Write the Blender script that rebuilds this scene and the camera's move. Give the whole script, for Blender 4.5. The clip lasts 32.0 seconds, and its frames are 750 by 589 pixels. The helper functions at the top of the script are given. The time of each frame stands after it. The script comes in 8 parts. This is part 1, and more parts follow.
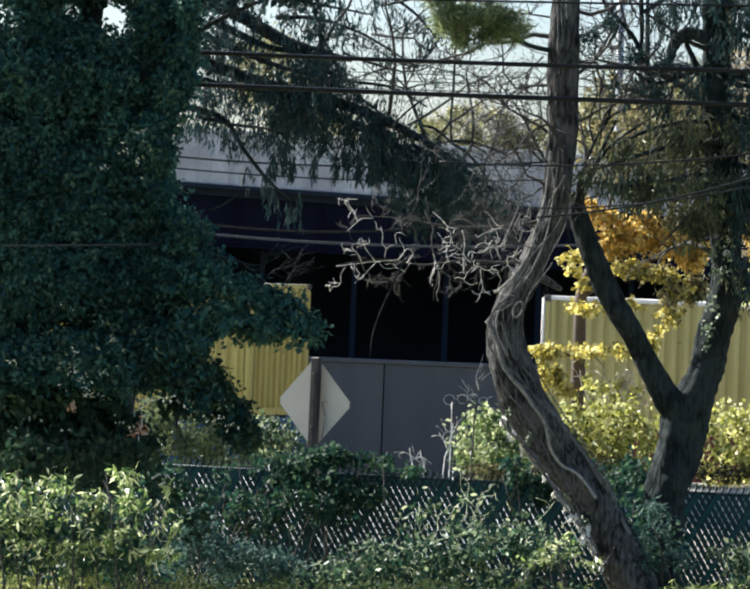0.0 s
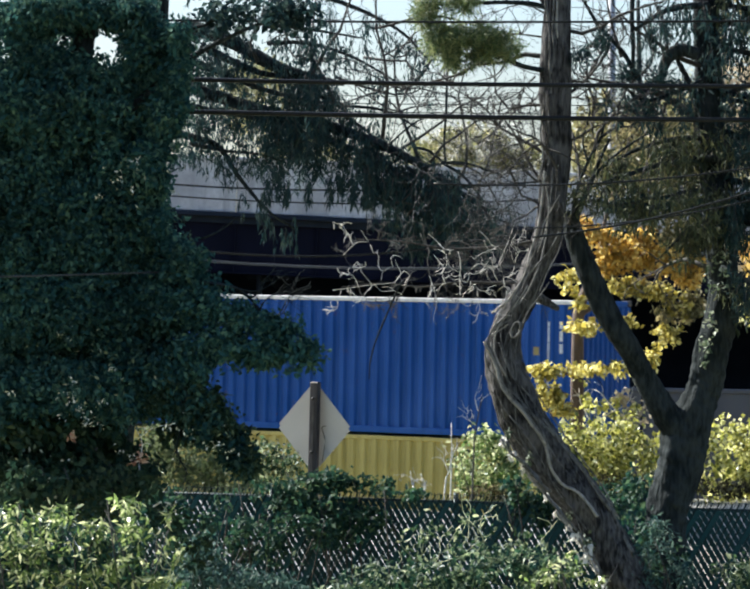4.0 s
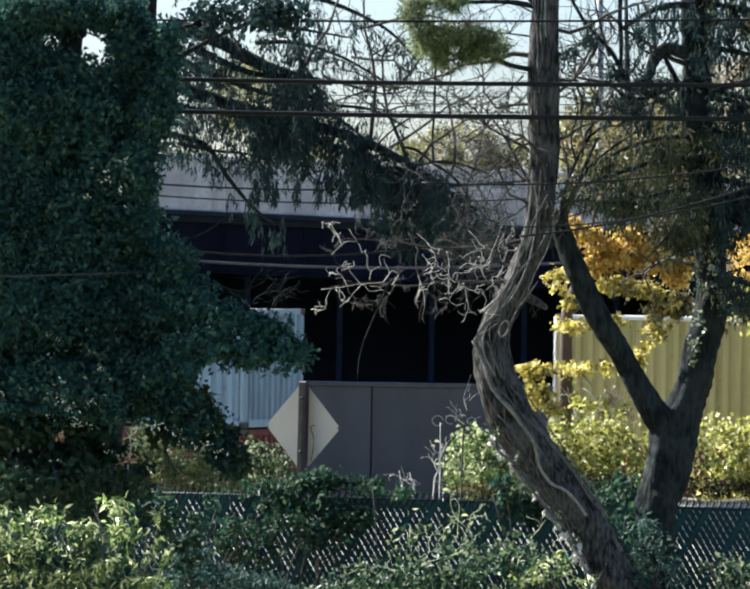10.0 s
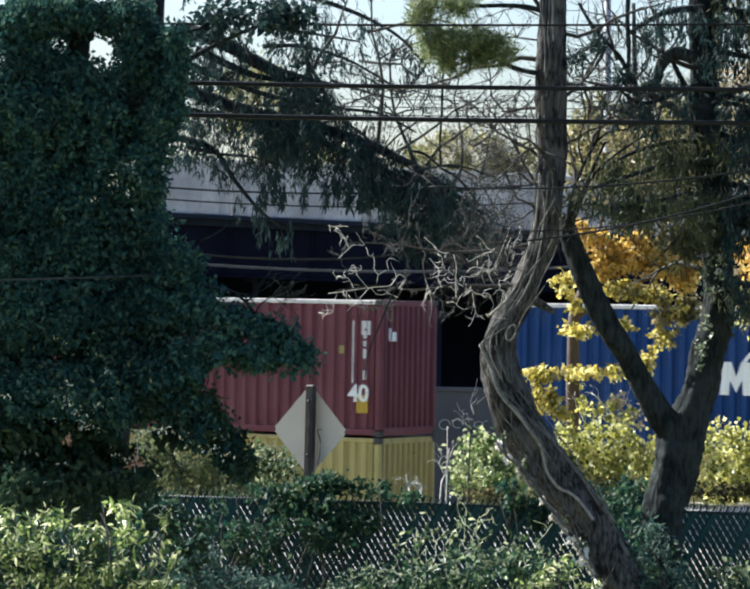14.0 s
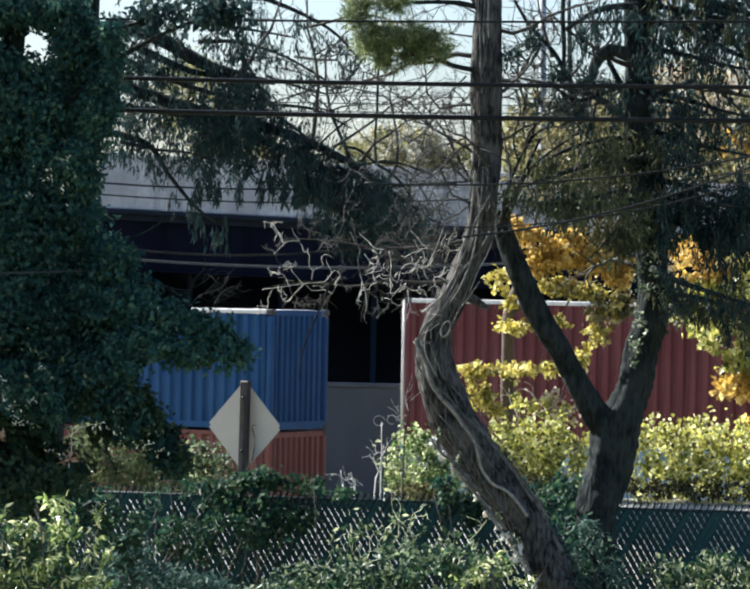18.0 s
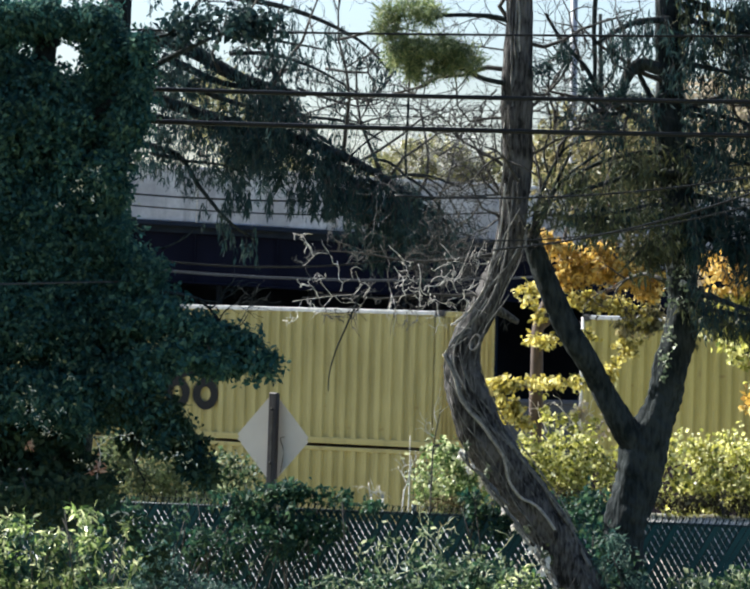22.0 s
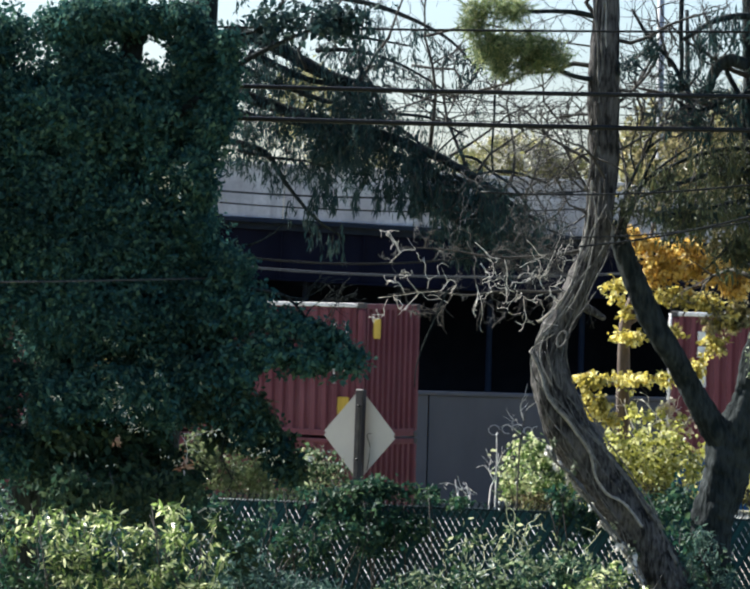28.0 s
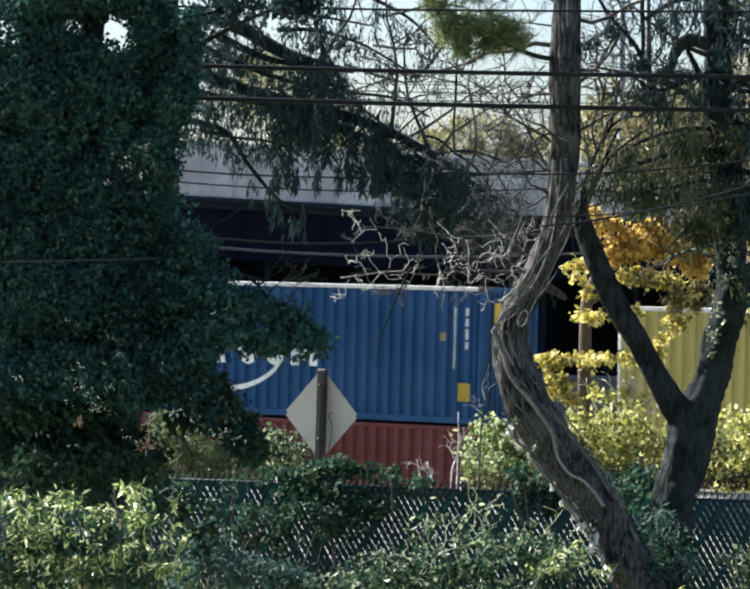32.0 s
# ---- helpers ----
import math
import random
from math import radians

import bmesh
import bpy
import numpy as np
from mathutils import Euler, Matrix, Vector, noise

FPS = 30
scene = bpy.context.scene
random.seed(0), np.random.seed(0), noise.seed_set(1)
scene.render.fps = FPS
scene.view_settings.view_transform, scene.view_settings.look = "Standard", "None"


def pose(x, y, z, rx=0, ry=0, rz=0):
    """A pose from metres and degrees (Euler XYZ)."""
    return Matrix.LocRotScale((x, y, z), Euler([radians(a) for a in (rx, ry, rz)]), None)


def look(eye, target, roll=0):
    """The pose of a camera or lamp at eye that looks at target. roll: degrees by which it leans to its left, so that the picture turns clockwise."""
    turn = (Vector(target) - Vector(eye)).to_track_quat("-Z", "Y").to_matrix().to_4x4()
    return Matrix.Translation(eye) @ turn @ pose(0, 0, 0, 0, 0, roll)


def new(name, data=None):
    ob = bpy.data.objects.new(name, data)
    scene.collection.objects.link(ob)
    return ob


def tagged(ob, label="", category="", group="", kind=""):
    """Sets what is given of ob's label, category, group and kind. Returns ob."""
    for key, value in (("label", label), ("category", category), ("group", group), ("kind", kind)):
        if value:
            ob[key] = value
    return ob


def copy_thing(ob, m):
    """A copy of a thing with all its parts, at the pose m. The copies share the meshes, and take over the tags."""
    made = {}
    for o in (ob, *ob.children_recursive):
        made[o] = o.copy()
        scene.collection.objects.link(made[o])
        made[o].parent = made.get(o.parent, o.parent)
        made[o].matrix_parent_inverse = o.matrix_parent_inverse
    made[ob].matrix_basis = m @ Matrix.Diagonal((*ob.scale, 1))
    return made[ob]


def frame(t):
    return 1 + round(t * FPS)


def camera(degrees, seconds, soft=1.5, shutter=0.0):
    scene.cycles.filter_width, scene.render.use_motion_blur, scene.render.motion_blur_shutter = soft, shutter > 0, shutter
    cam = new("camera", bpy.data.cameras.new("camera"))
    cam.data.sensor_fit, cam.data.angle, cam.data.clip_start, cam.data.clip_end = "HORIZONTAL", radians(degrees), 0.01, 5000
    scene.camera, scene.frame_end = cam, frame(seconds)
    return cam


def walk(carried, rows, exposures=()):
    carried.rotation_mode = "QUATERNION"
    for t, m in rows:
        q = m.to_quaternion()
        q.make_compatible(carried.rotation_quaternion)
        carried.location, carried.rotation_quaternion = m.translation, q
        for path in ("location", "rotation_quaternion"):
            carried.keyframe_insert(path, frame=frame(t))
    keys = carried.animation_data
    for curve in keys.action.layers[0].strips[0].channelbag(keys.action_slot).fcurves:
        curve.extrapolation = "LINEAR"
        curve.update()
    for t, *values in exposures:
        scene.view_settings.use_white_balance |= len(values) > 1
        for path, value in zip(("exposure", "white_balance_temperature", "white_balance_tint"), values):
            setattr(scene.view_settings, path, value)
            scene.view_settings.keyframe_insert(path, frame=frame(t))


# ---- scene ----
# ---- camera: held at an upstairs window, turning slightly ----
FOV, EYE = 12.0, 6.2
cam = camera(FOV, 32.0, soft=2.4, shutter=0.12)
# seconds, pitch, roll, yaw in degrees
ROWS = [
    (0.0, -0.3725, -2.247, 0.0499),
    (0.5, -0.2965, -2.003, 0.0649),
    (1.0, -0.2328, -1.797, 0.0546),
    (1.5, -0.1711, -1.568, 0.0891),
    (2.0, -0.1334, -1.316, 0.0678),
    (2.5, -0.1181, -1.093, 0.0288),
    (3.0, -0.1008, -0.975, 0.0327),
    (3.5, -0.0486, -0.973, 0.0348),
    (5.5, 0.0717, -0.997, -0.3075),
    (6.0, 0.0324, -0.855, -0.3389),
    (6.5, -0.0081, -0.792, -0.3208),
    (7.0, -0.0087, -0.742, -0.2548),
    (7.5, -0.0026, -0.641, -0.1795),
    (8.0, 0.0052, -0.535, -0.1265),
    (8.5, 0.0216, -0.623, -0.1263),
    (9.0, 0.0322, -0.663, -0.1529),
    (9.5, 0.0315, -0.792, -0.1770),
    (10.0, -0.0033, -0.891, -0.1862),
    (10.5, -0.0462, -0.895, -0.1799),
    (11.0, -0.0831, -0.912, -0.1488),
    (11.5, -0.0882, -0.925, -0.1083),
    (12.0, -0.0703, -0.999, -0.0696),
    (12.5, -0.0439, -1.027, -0.0248),
    (13.0, 0.0000, -1.040, 0.0000),
    (13.5, 0.0286, -1.026, -0.0109),
    (14.0, 0.0546, -0.974, -0.0709),
    (14.5, 0.0816, -0.933, -0.1201),
    (16.5, -0.0256, -1.114, -0.4360),
    (17.0, -0.0301, -1.079, -0.6421),
    (17.5, -0.0104, -1.077, -0.8851),
    (18.0, 0.0107, -1.135, -1.1184),
    (18.5, 0.0436, -1.208, -1.2291),
    (19.0, 0.0646, -1.245, -1.2847),
    (19.5, 0.0928, -1.345, -1.3167),
    (20.0, 0.1279, -1.392, -1.3184),
    (20.5, 0.1733, -1.386, -1.2564),
    (21.0, 0.2099, -1.402, -1.0945),
    (21.5, 0.2180, -1.433, -0.8629),
    (22.0, 0.2018, -1.517, -0.6474),
    (22.5, 0.1490, -1.521, -0.5129),
    (23.0, 0.0801, -1.570, -0.3431),
    (23.5, -0.0329, -1.523, -0.1862),
    (24.0, -0.1178, -1.436, -0.0096),
    (24.5, -0.1357, -1.496, 0.1111),
    (25.0, -0.0477, -1.652, 0.2075),
    (25.5, 0.1556, -1.761, 0.3752),
    (27.5, 0.2401, -1.547, 1.0379),
    (28.0, 0.1113, -1.484, 0.7424),
    (28.5, 0.0551, -1.379, 0.3875),
    (29.0, 0.0848, -1.119, 0.1117),
    (29.5, 0.0831, -0.928, 0.0856),
    (30.0, 0.0023, -0.768, 0.1167),
    (30.5, -0.0984, -0.774, 0.1614),
    (31.0, -0.1985, -0.918, 0.1268),
    (31.5, -0.2183, -1.160, 0.1128),
    (32.0, -0.1973, -1.440, 0.1263),
]
walk(cam, [(t, pose(0, 0, EYE, 90 + pitch, roll, yaw)) for t, pitch, roll, yaw in ROWS], exposures=[(0.0, 1.68, 5350, 7), (32.0, 1.68, 5350, 7)])

# ---- light: clear autumn day, low sun from the left and a little behind the train ----
SUN_AZ, SUN_EL = 145.0, 37.0          # degrees from +x towards +y, and above the horizon
world = bpy.data.worlds.new("sky")
scene.world = world
world.use_nodes = True
wn, wl = world.node_tree.nodes, world.node_tree.links
wn.clear()
sky = wn.new("ShaderNodeTexSky")
sky.sky_type, sky.sun_disc = "NISHITA", False
sky.sun_elevation, sky.sun_rotation = radians(SUN_EL), radians(90 - SUN_AZ)
sky.air_density, sky.dust_density, sky.ozone_density = 1.0, 2.4, 0.9
bg = wn.new("ShaderNodeBackground")
bg.inputs["Strength"].default_value = 0.059
wo = wn.new("ShaderNodeOutputWorld")
wl.new(sky.outputs[0], bg.inputs[0])
wl.new(bg.outputs[0], wo.inputs[0])
sun_data = bpy.data.lights.new("sun", "SUN")
sun_data.energy, sun_data.angle, sun_data.color = 5.0, radians(0.6), (1.0, 0.86, 0.66)
sun = new("sun", sun_data)
a, e = radians(SUN_AZ), radians(SUN_EL)
sun.matrix_world = look((0, 0, 0), (-math.cos(a) * math.cos(e), -math.sin(a) * math.cos(e), -math.sin(e)))


# ---- materials ----
def node_mat(name):
    m = bpy.data.materials.new(name)
    m.use_nodes = True
    n, l = m.node_tree.nodes, m.node_tree.links
    return m, n, l, n["Principled BSDF"]


def tex_noise(n, l, scale, detail=4.0, coord="Object", stretch=(1, 1, 1)):
    c = n.new("ShaderNodeTexCoord")
    mp = n.new("ShaderNodeMapping")
    mp.inputs["Scale"].default_value = stretch
    t = n.new("ShaderNodeTexNoise")
    t.inputs["Scale"].default_value, t.inputs["Detail"].default_value = scale, detail
    l.new(c.outputs[coord], mp.inputs[0])
    l.new(mp.outputs[0], t.inputs["Vector"])
    return t


def ramp(n, l, src, stops):
    r = n.new("ShaderNodeValToRGB")
    els = r.color_ramp.elements
    while len(els) < len(stops):
        els.new(0.5)
    for el, (p, c) in zip(els, stops):
        el.position, el.color = p, (*c, 1) if len(c) == 3 else c
    l.new(src, r.inputs[0])
    return r


def mixed(n, l, fac, a_, b_, mode="MIX"):
    mx = n.new("ShaderNodeMix")
    mx.data_type, mx.blend_type = "RGBA", mode
    if isinstance(fac, float):
        mx.inputs[0].default_value = fac
    else:
        l.new(fac, mx.inputs[0])
    for i, v in ((6, a_), (7, b_)):
        if isinstance(v, tuple):
            mx.inputs[i].default_value = (*v, 1)
        else:
            l.new(v, mx.inputs[i])
    return mx.outputs[2]


def bumped(n, l, bsdf, height, strength, dist):
    b = n.new("ShaderNodeBump")
    b.inputs["Strength"].default_value, b.inputs["Distance"].default_value = strength, dist
    l.new(height, b.inputs["Height"])
    l.new(b.outputs[0], bsdf.inputs["Normal"])


def paint(name, col, rough=0.42, fade=0.16, rust=0.35):
    """Weathered enamel on steel: sun-faded patches, vertical dirt streaks, small rust spots."""
    m, n, l, b = node_mat(name)
    big = tex_noise(n, l, 0.7, 3)
    pale = tuple(min(1, c * (1 + fade) + fade * 0.11) for c in col)
    base = mixed(n, l, ramp(n, l, big.outputs[0], [(0.35, (0, 0, 0)), (0.75, (1, 1, 1))]).outputs[0], col, pale)
    streak = tex_noise(n, l, 3.0, 5, stretch=(3.0, 3.0, 0.16))
    base = mixed(n, l, ramp(n, l, streak.outputs[0], [(0.48, (0, 0, 0)), (0.75, (0.45, 0.45, 0.45))]).outputs[0], base, tuple(c * 0.35 for c in col))
    spots = tex_noise(n, l, 5.0, 8)
    base = mixed(n, l, ramp(n, l, spots.outputs[0], [(0.66, (0, 0, 0)), (0.72, (rust, rust, rust))]).outputs[0], base, (0.13, 0.05, 0.025))
    l.new(base, b.inputs["Base Color"])
    b.inputs["Roughness"].default_value = rough
    b.inputs["Specular IOR Level"].default_value = 0.16
    bumped(n, l, b, spots.outputs[0], 0.15, 0.004)
    return m


def leafy(name, c1, c2, c3=None, through_light=0.4, rough=0.45, gloss=0.4, mottle=0.6, patch=1.3):
    """Leaves: each one its own shade between the colours, letting some light through."""
    m, n, l, b = node_mat(name)
    g = n.new("ShaderNodeNewGeometry")
    stops = [(0.0, c1), (1.0, c2)] if c3 is None else [(0.0, c1), (0.55, c2), (1.0, c3)]
    r = ramp(n, l, g.outputs["Random Per Island"], stops)
    t = tex_noise(n, l, patch, 3)
    shade = mixed(n, l, ramp(n, l, t.outputs[0], [(0.32, (mottle, mottle, mottle)), (0.68, (1, 1, 1))]).outputs[0], (0.0, 0.0, 0.0), r.outputs[0])
    l.new(shade, b.inputs["Base Color"])
    b.inputs["Roughness"].default_value = rough
    b.inputs["Specular IOR Level"].default_value = gloss
    tr = n.new("ShaderNodeBsdfTranslucent")
    l.new(shade, tr.inputs["Color"])
    mx = n.new("ShaderNodeMixShader")
    mx.inputs[0].default_value = through_light
    l.new(b.outputs[0], mx.inputs[1])
    l.new(tr.outputs[0], mx.inputs[2])
    l.new(mx.outputs[0], n["Material Output"].inputs[0])
    return m


def rough_mat(name, c1, c2, scale=6.0, rough=0.85, bump=0.4, dist=0.02, stretch=(1, 1, 1), metal=0.0, detail=6.0, gloss=0.3, crisp=0.18):
    m, n, l, b = node_mat(name)
    t = tex_noise(n, l, scale, detail, stretch=stretch)
    t2 = tex_noise(n, l, scale * 0.13, 3)
    fac = mixed(n, l, 0.45, t.outputs[0], t2.outputs[0])
    r = ramp(n, l, fac, [(0.5 - crisp, c1), (0.5 + crisp, c2)])
    l.new(r.outputs[0], b.inputs["Base Color"])
    b.inputs["Roughness"].default_value, b.inputs["Metallic"].default_value = rough, metal
    b.inputs["Specular IOR Level"].default_value = gloss
    bumped(n, l, b, t.outputs[0], bump, dist)
    return m


M_BARK = rough_mat("bark", (0.014, 0.0135, 0.0142), (0.108, 0.102, 0.100), 34, 0.9, 1.0, 0.03, (1, 1, 0.2), crisp=0.09, gloss=0.1)
M_BARK_DARK = rough_mat("dark_bark", (0.009, 0.012, 0.013), (0.034, 0.040, 0.041), 26, 0.9, 1.0, 0.03, (1, 1, 0.25), crisp=0.1, gloss=0.08)
M_BARK_GREY = rough_mat("grey_vine_bark", (0.030, 0.0295, 0.030), (0.19, 0.184, 0.176), 40, 0.9, 0.6, 0.01, (1, 1, 0.3), crisp=0.12)
M_VINE = rough_mat("vine_bark", (0.10, 0.094, 0.086), (0.40, 0.375, 0.34), 30, 0.8, 0.4, 0.006)
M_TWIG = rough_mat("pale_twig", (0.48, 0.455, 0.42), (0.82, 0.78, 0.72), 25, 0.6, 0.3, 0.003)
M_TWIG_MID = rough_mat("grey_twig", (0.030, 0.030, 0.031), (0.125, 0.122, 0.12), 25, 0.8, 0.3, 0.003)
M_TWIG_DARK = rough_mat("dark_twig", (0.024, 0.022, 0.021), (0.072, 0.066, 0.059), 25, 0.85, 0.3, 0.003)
M_CANE = rough_mat("pale_cane", (0.22, 0.26, 0.14), (0.45, 0.48, 0.30), 25, 0.7, 0.3, 0.003)
M_POST = rough_mat("brown_post", (0.05, 0.038, 0.032), (0.125, 0.09, 0.075), 14, 0.85, 0.4, 0.01, (1, 1, 0.2))
M_LEAF_DARK = leafy("dark_leaves", (0.028, 0.080, 0.081), (0.058, 0.136, 0.118), (0.140, 0.228, 0.158), 0.3, 0.85, 0.12, 0.34, 0.75)
M_LEAF_BUSH = leafy("bush_leaves", (0.013, 0.04, 0.022), (0.085, 0.15, 0.06), (0.80, 0.84, 0.50), 0.42, 0.4, 0.35)
M_LEAF_GREEN = leafy("fresh_green_leaves", (0.03, 0.07, 0.02), (0.26, 0.36, 0.11), (0.96, 0.96, 0.58), 0.5, 0.35)
M_LEAF_BRAMBLE = leafy("bramble_leaves", (0.012, 0.042, 0.030), (0.045, 0.105, 0.058), (0.42, 0.50, 0.27), 0.4, 0.4, 0.35)
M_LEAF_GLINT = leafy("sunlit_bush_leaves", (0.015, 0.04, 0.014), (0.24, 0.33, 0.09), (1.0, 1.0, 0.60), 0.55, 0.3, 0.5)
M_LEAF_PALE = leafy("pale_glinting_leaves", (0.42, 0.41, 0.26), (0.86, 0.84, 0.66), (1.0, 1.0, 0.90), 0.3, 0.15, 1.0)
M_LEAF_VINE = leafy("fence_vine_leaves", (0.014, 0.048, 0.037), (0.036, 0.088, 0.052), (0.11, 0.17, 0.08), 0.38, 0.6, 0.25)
M_LEAF_TEAL = leafy("grey_green_leaves", (0.03, 0.065, 0.06), (0.075, 0.14, 0.12), (0.18, 0.26, 0.20), 0.35, 0.6, 0.25)
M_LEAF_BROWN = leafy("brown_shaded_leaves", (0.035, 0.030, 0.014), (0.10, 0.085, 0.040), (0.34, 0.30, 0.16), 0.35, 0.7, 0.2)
M_LEAF_YELLOW = leafy("yellow_leaves", (0.14, 0.13, 0.03), (0.66, 0.55, 0.10), (0.98, 0.92, 0.42), 0.58)
M_LEAF_ORANGE = leafy("orange_leaves", (0.26, 0.15, 0.03), (0.84, 0.56, 0.10), (0.95, 0.80, 0.34), 0.62)
M_LEAF_LIME = leafy("yellow_green_leaves", (0.06, 0.085, 0.02), (0.62, 0.60, 0.12), (1.0, 0.97, 0.52), 0.60, 0.35)
M_NEEDLE = leafy("dark_needles", (0.016, 0.036, 0.042), (0.032, 0.064, 0.066), (0.065, 0.095, 0.08), 0.3, 0.8, 0.15)
M_NEEDLE_OLIVE = leafy("olive_needles", (0.03, 0.045, 0.025), (0.07, 0.085, 0.04), (0.14, 0.14, 0.06), 0.3, 0.7)
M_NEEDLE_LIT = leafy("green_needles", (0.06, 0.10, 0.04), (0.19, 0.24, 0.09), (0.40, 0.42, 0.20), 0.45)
M_FAR_LEAF = leafy("far_leaves", (0.20, 0.21, 0.09), (0.32, 0.31, 0.14), (0.44, 0.40, 0.20), 0.5)
M_GOLD = leafy("olive_gold_leaves", (0.10, 0.10, 0.045), (0.22, 0.195, 0.085), (0.40, 0.34, 0.17), 0.5)
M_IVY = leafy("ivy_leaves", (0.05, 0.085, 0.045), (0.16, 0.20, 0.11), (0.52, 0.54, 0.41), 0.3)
M_LEAF_OLIVE = leafy("dull_olive_leaves", (0.020, 0.046, 0.030), (0.040, 0.074, 0.042), (0.085, 0.115, 0.06), 0.3, 0.8, 0.15)
M_LEAF_TAN = leafy("dry_tan_leaves", (0.36, 0.29, 0.19), (0.52, 0.44, 0.31), (0.68, 0.60, 0.46), 0.45)
M_LEAF_MOUND = leafy("sunlit_olive_leaves", (0.08, 0.11, 0.045), (0.14, 0.175, 0.075), (0.21, 0.24, 0.12), 0.45)
M_RED_LEAF = leafy("russet_leaves", (0.22, 0.08, 0.05), (0.48, 0.27, 0.17), (0.76, 0.60, 0.44), 0.4)
M_GRASS = leafy("grass_blades", (0.09, 0.13, 0.03), (0.26, 0.31, 0.08), (0.52, 0.52, 0.20), 0.4)
M_SLAT = rough_mat("green_slat", (0.007, 0.040, 0.050), (0.015, 0.070, 0.084), 9, 0.45, 0.1, 0.002)
M_RAIL_TUBE = rough_mat("fence_tube", (0.008, 0.020, 0.024), (0.018, 0.036, 0.040), 30, 0.5, 0.1, 0.001, metal=0.2)
M_CABLE = rough_mat("black_cable", (0.007, 0.007, 0.008), (0.013, 0.014, 0.015), 30, 0.5, 0.1, 0.001, gloss=0.2)
M_CABLE_GREY = rough_mat("grey_cable", (0.028, 0.030, 0.034), (0.062, 0.064, 0.068), 30, 0.5, 0.1, 0.001)
M_ALU = rough_mat("bare_aluminium", (0.44, 0.40, 0.35), (0.54, 0.49, 0.43), 3.0, 0.55, 0.05, 0.001)
M_SIGNPOST = rough_mat("steel_post", (0.025, 0.02, 0.022), (0.06, 0.05, 0.05), 18, 0.6, 0.2, 0.002, (1, 1, 0.2))
M_CONCRETE = rough_mat("pale_concrete", (0.39, 0.38, 0.39), (0.53, 0.515, 0.525), 2.5, 0.85, 0.2, 0.01, (1, 1, 0.5))


def streaked(name, c1, c2, stain):
    """Concrete with rain streaks running down and broad dirt patches."""
    m, n, l, b = node_mat(name)
    fine = tex_noise(n, l, 9.0, 6)
    run_ = tex_noise(n, l, 3.2, 5, stretch=(1, 1, 0.10))
    wide = tex_noise(n, l, 0.7, 4)
    base = ramp(n, l, fine.outputs[0], [(0.3, c1), (0.7, c2)]).outputs[0]
    drips = ramp(n, l, run_.outputs[0], [(0.48, (0, 0, 0)), (0.68, (0.75, 0.75, 0.75))]).outputs[0]
    dirt = ramp(n, l, wide.outputs[0], [(0.42, (0, 0, 0)), (0.66, (0.6, 0.6, 0.6))]).outputs[0]
    l.new(mixed(n, l, dirt, mixed(n, l, drips, base, stain), stain), b.inputs["Base Color"])
    b.inputs["Roughness"].default_value = 0.9
    b.inputs["Specular IOR Level"].default_value = 0.2
    bumped(n, l, b, fine.outputs[0], 0.3, 0.01)
    return m


M_PARAPET = streaked("stained_parapet_concrete", (0.47, 0.455, 0.475), (0.62, 0.60, 0.62), (0.31, 0.295, 0.31))
M_WALL = rough_mat("retaining_concrete", (0.074, 0.073, 0.084), (0.108, 0.107, 0.120), 1.2, 0.9, 0.2, 0.01, (1, 1, 0.35))
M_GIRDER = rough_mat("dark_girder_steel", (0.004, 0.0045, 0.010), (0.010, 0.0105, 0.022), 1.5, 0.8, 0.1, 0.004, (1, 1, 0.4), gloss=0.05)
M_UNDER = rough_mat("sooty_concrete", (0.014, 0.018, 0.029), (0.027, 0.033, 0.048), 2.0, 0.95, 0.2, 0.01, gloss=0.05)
M_GROUND = rough_mat("grass_ground", (0.14, 0.15, 0.06), (0.30, 0.27, 0.15), 3.0, 0.95, 0.6, 0.05)
M_GRAVEL = rough_mat("pale_gravel", (0.22, 0.21, 0.19), (0.42, 0.40, 0.36), 22, 0.95, 0.8, 0.02)
M_BALLAST = rough_mat("ballast", (0.10, 0.095, 0.09), (0.26, 0.25, 0.24), 14, 0.95, 0.9, 0.05)
M_STEEL = rough_mat("rail_steel", (0.10, 0.06, 0.04), (0.2, 0.15, 0.12), 20, 0.5, 0.2, 0.002, metal=0.6)
M_TIMBER = rough_mat("sleeper_timber", (0.03, 0.025, 0.02), (0.09, 0.075, 0.06), 12, 0.9, 0.5, 0.01)
M_CAR = paint("well_car_paint", (0.10, 0.045, 0.03), 0.6)
M_WHEEL = rough_mat("wheel_steel", (0.03, 0.028, 0.026), (0.09, 0.08, 0.075), 12, 0.6, 0.2, 0.004, metal=0.5)
M_WHITE = paint("white_lettering", (0.78, 0.78, 0.76), 0.5, 0.1, 0.1)
M_BLACK = paint("black_lettering", (0.014, 0.014, 0.015), 0.65, 0.015, 0.1)
M_GREYBLACK = paint("faded_black_lettering", (0.038, 0.034, 0.038), 0.65, 0.03, 0.1)
M_CREAM = paint("cream_lettering", (0.40, 0.32, 0.13), 0.55, 0.1, 0.1)
M_DUSTY = paint("dusty_lettering", (0.30, 0.25, 0.25), 0.6, 0.15, 0.2)
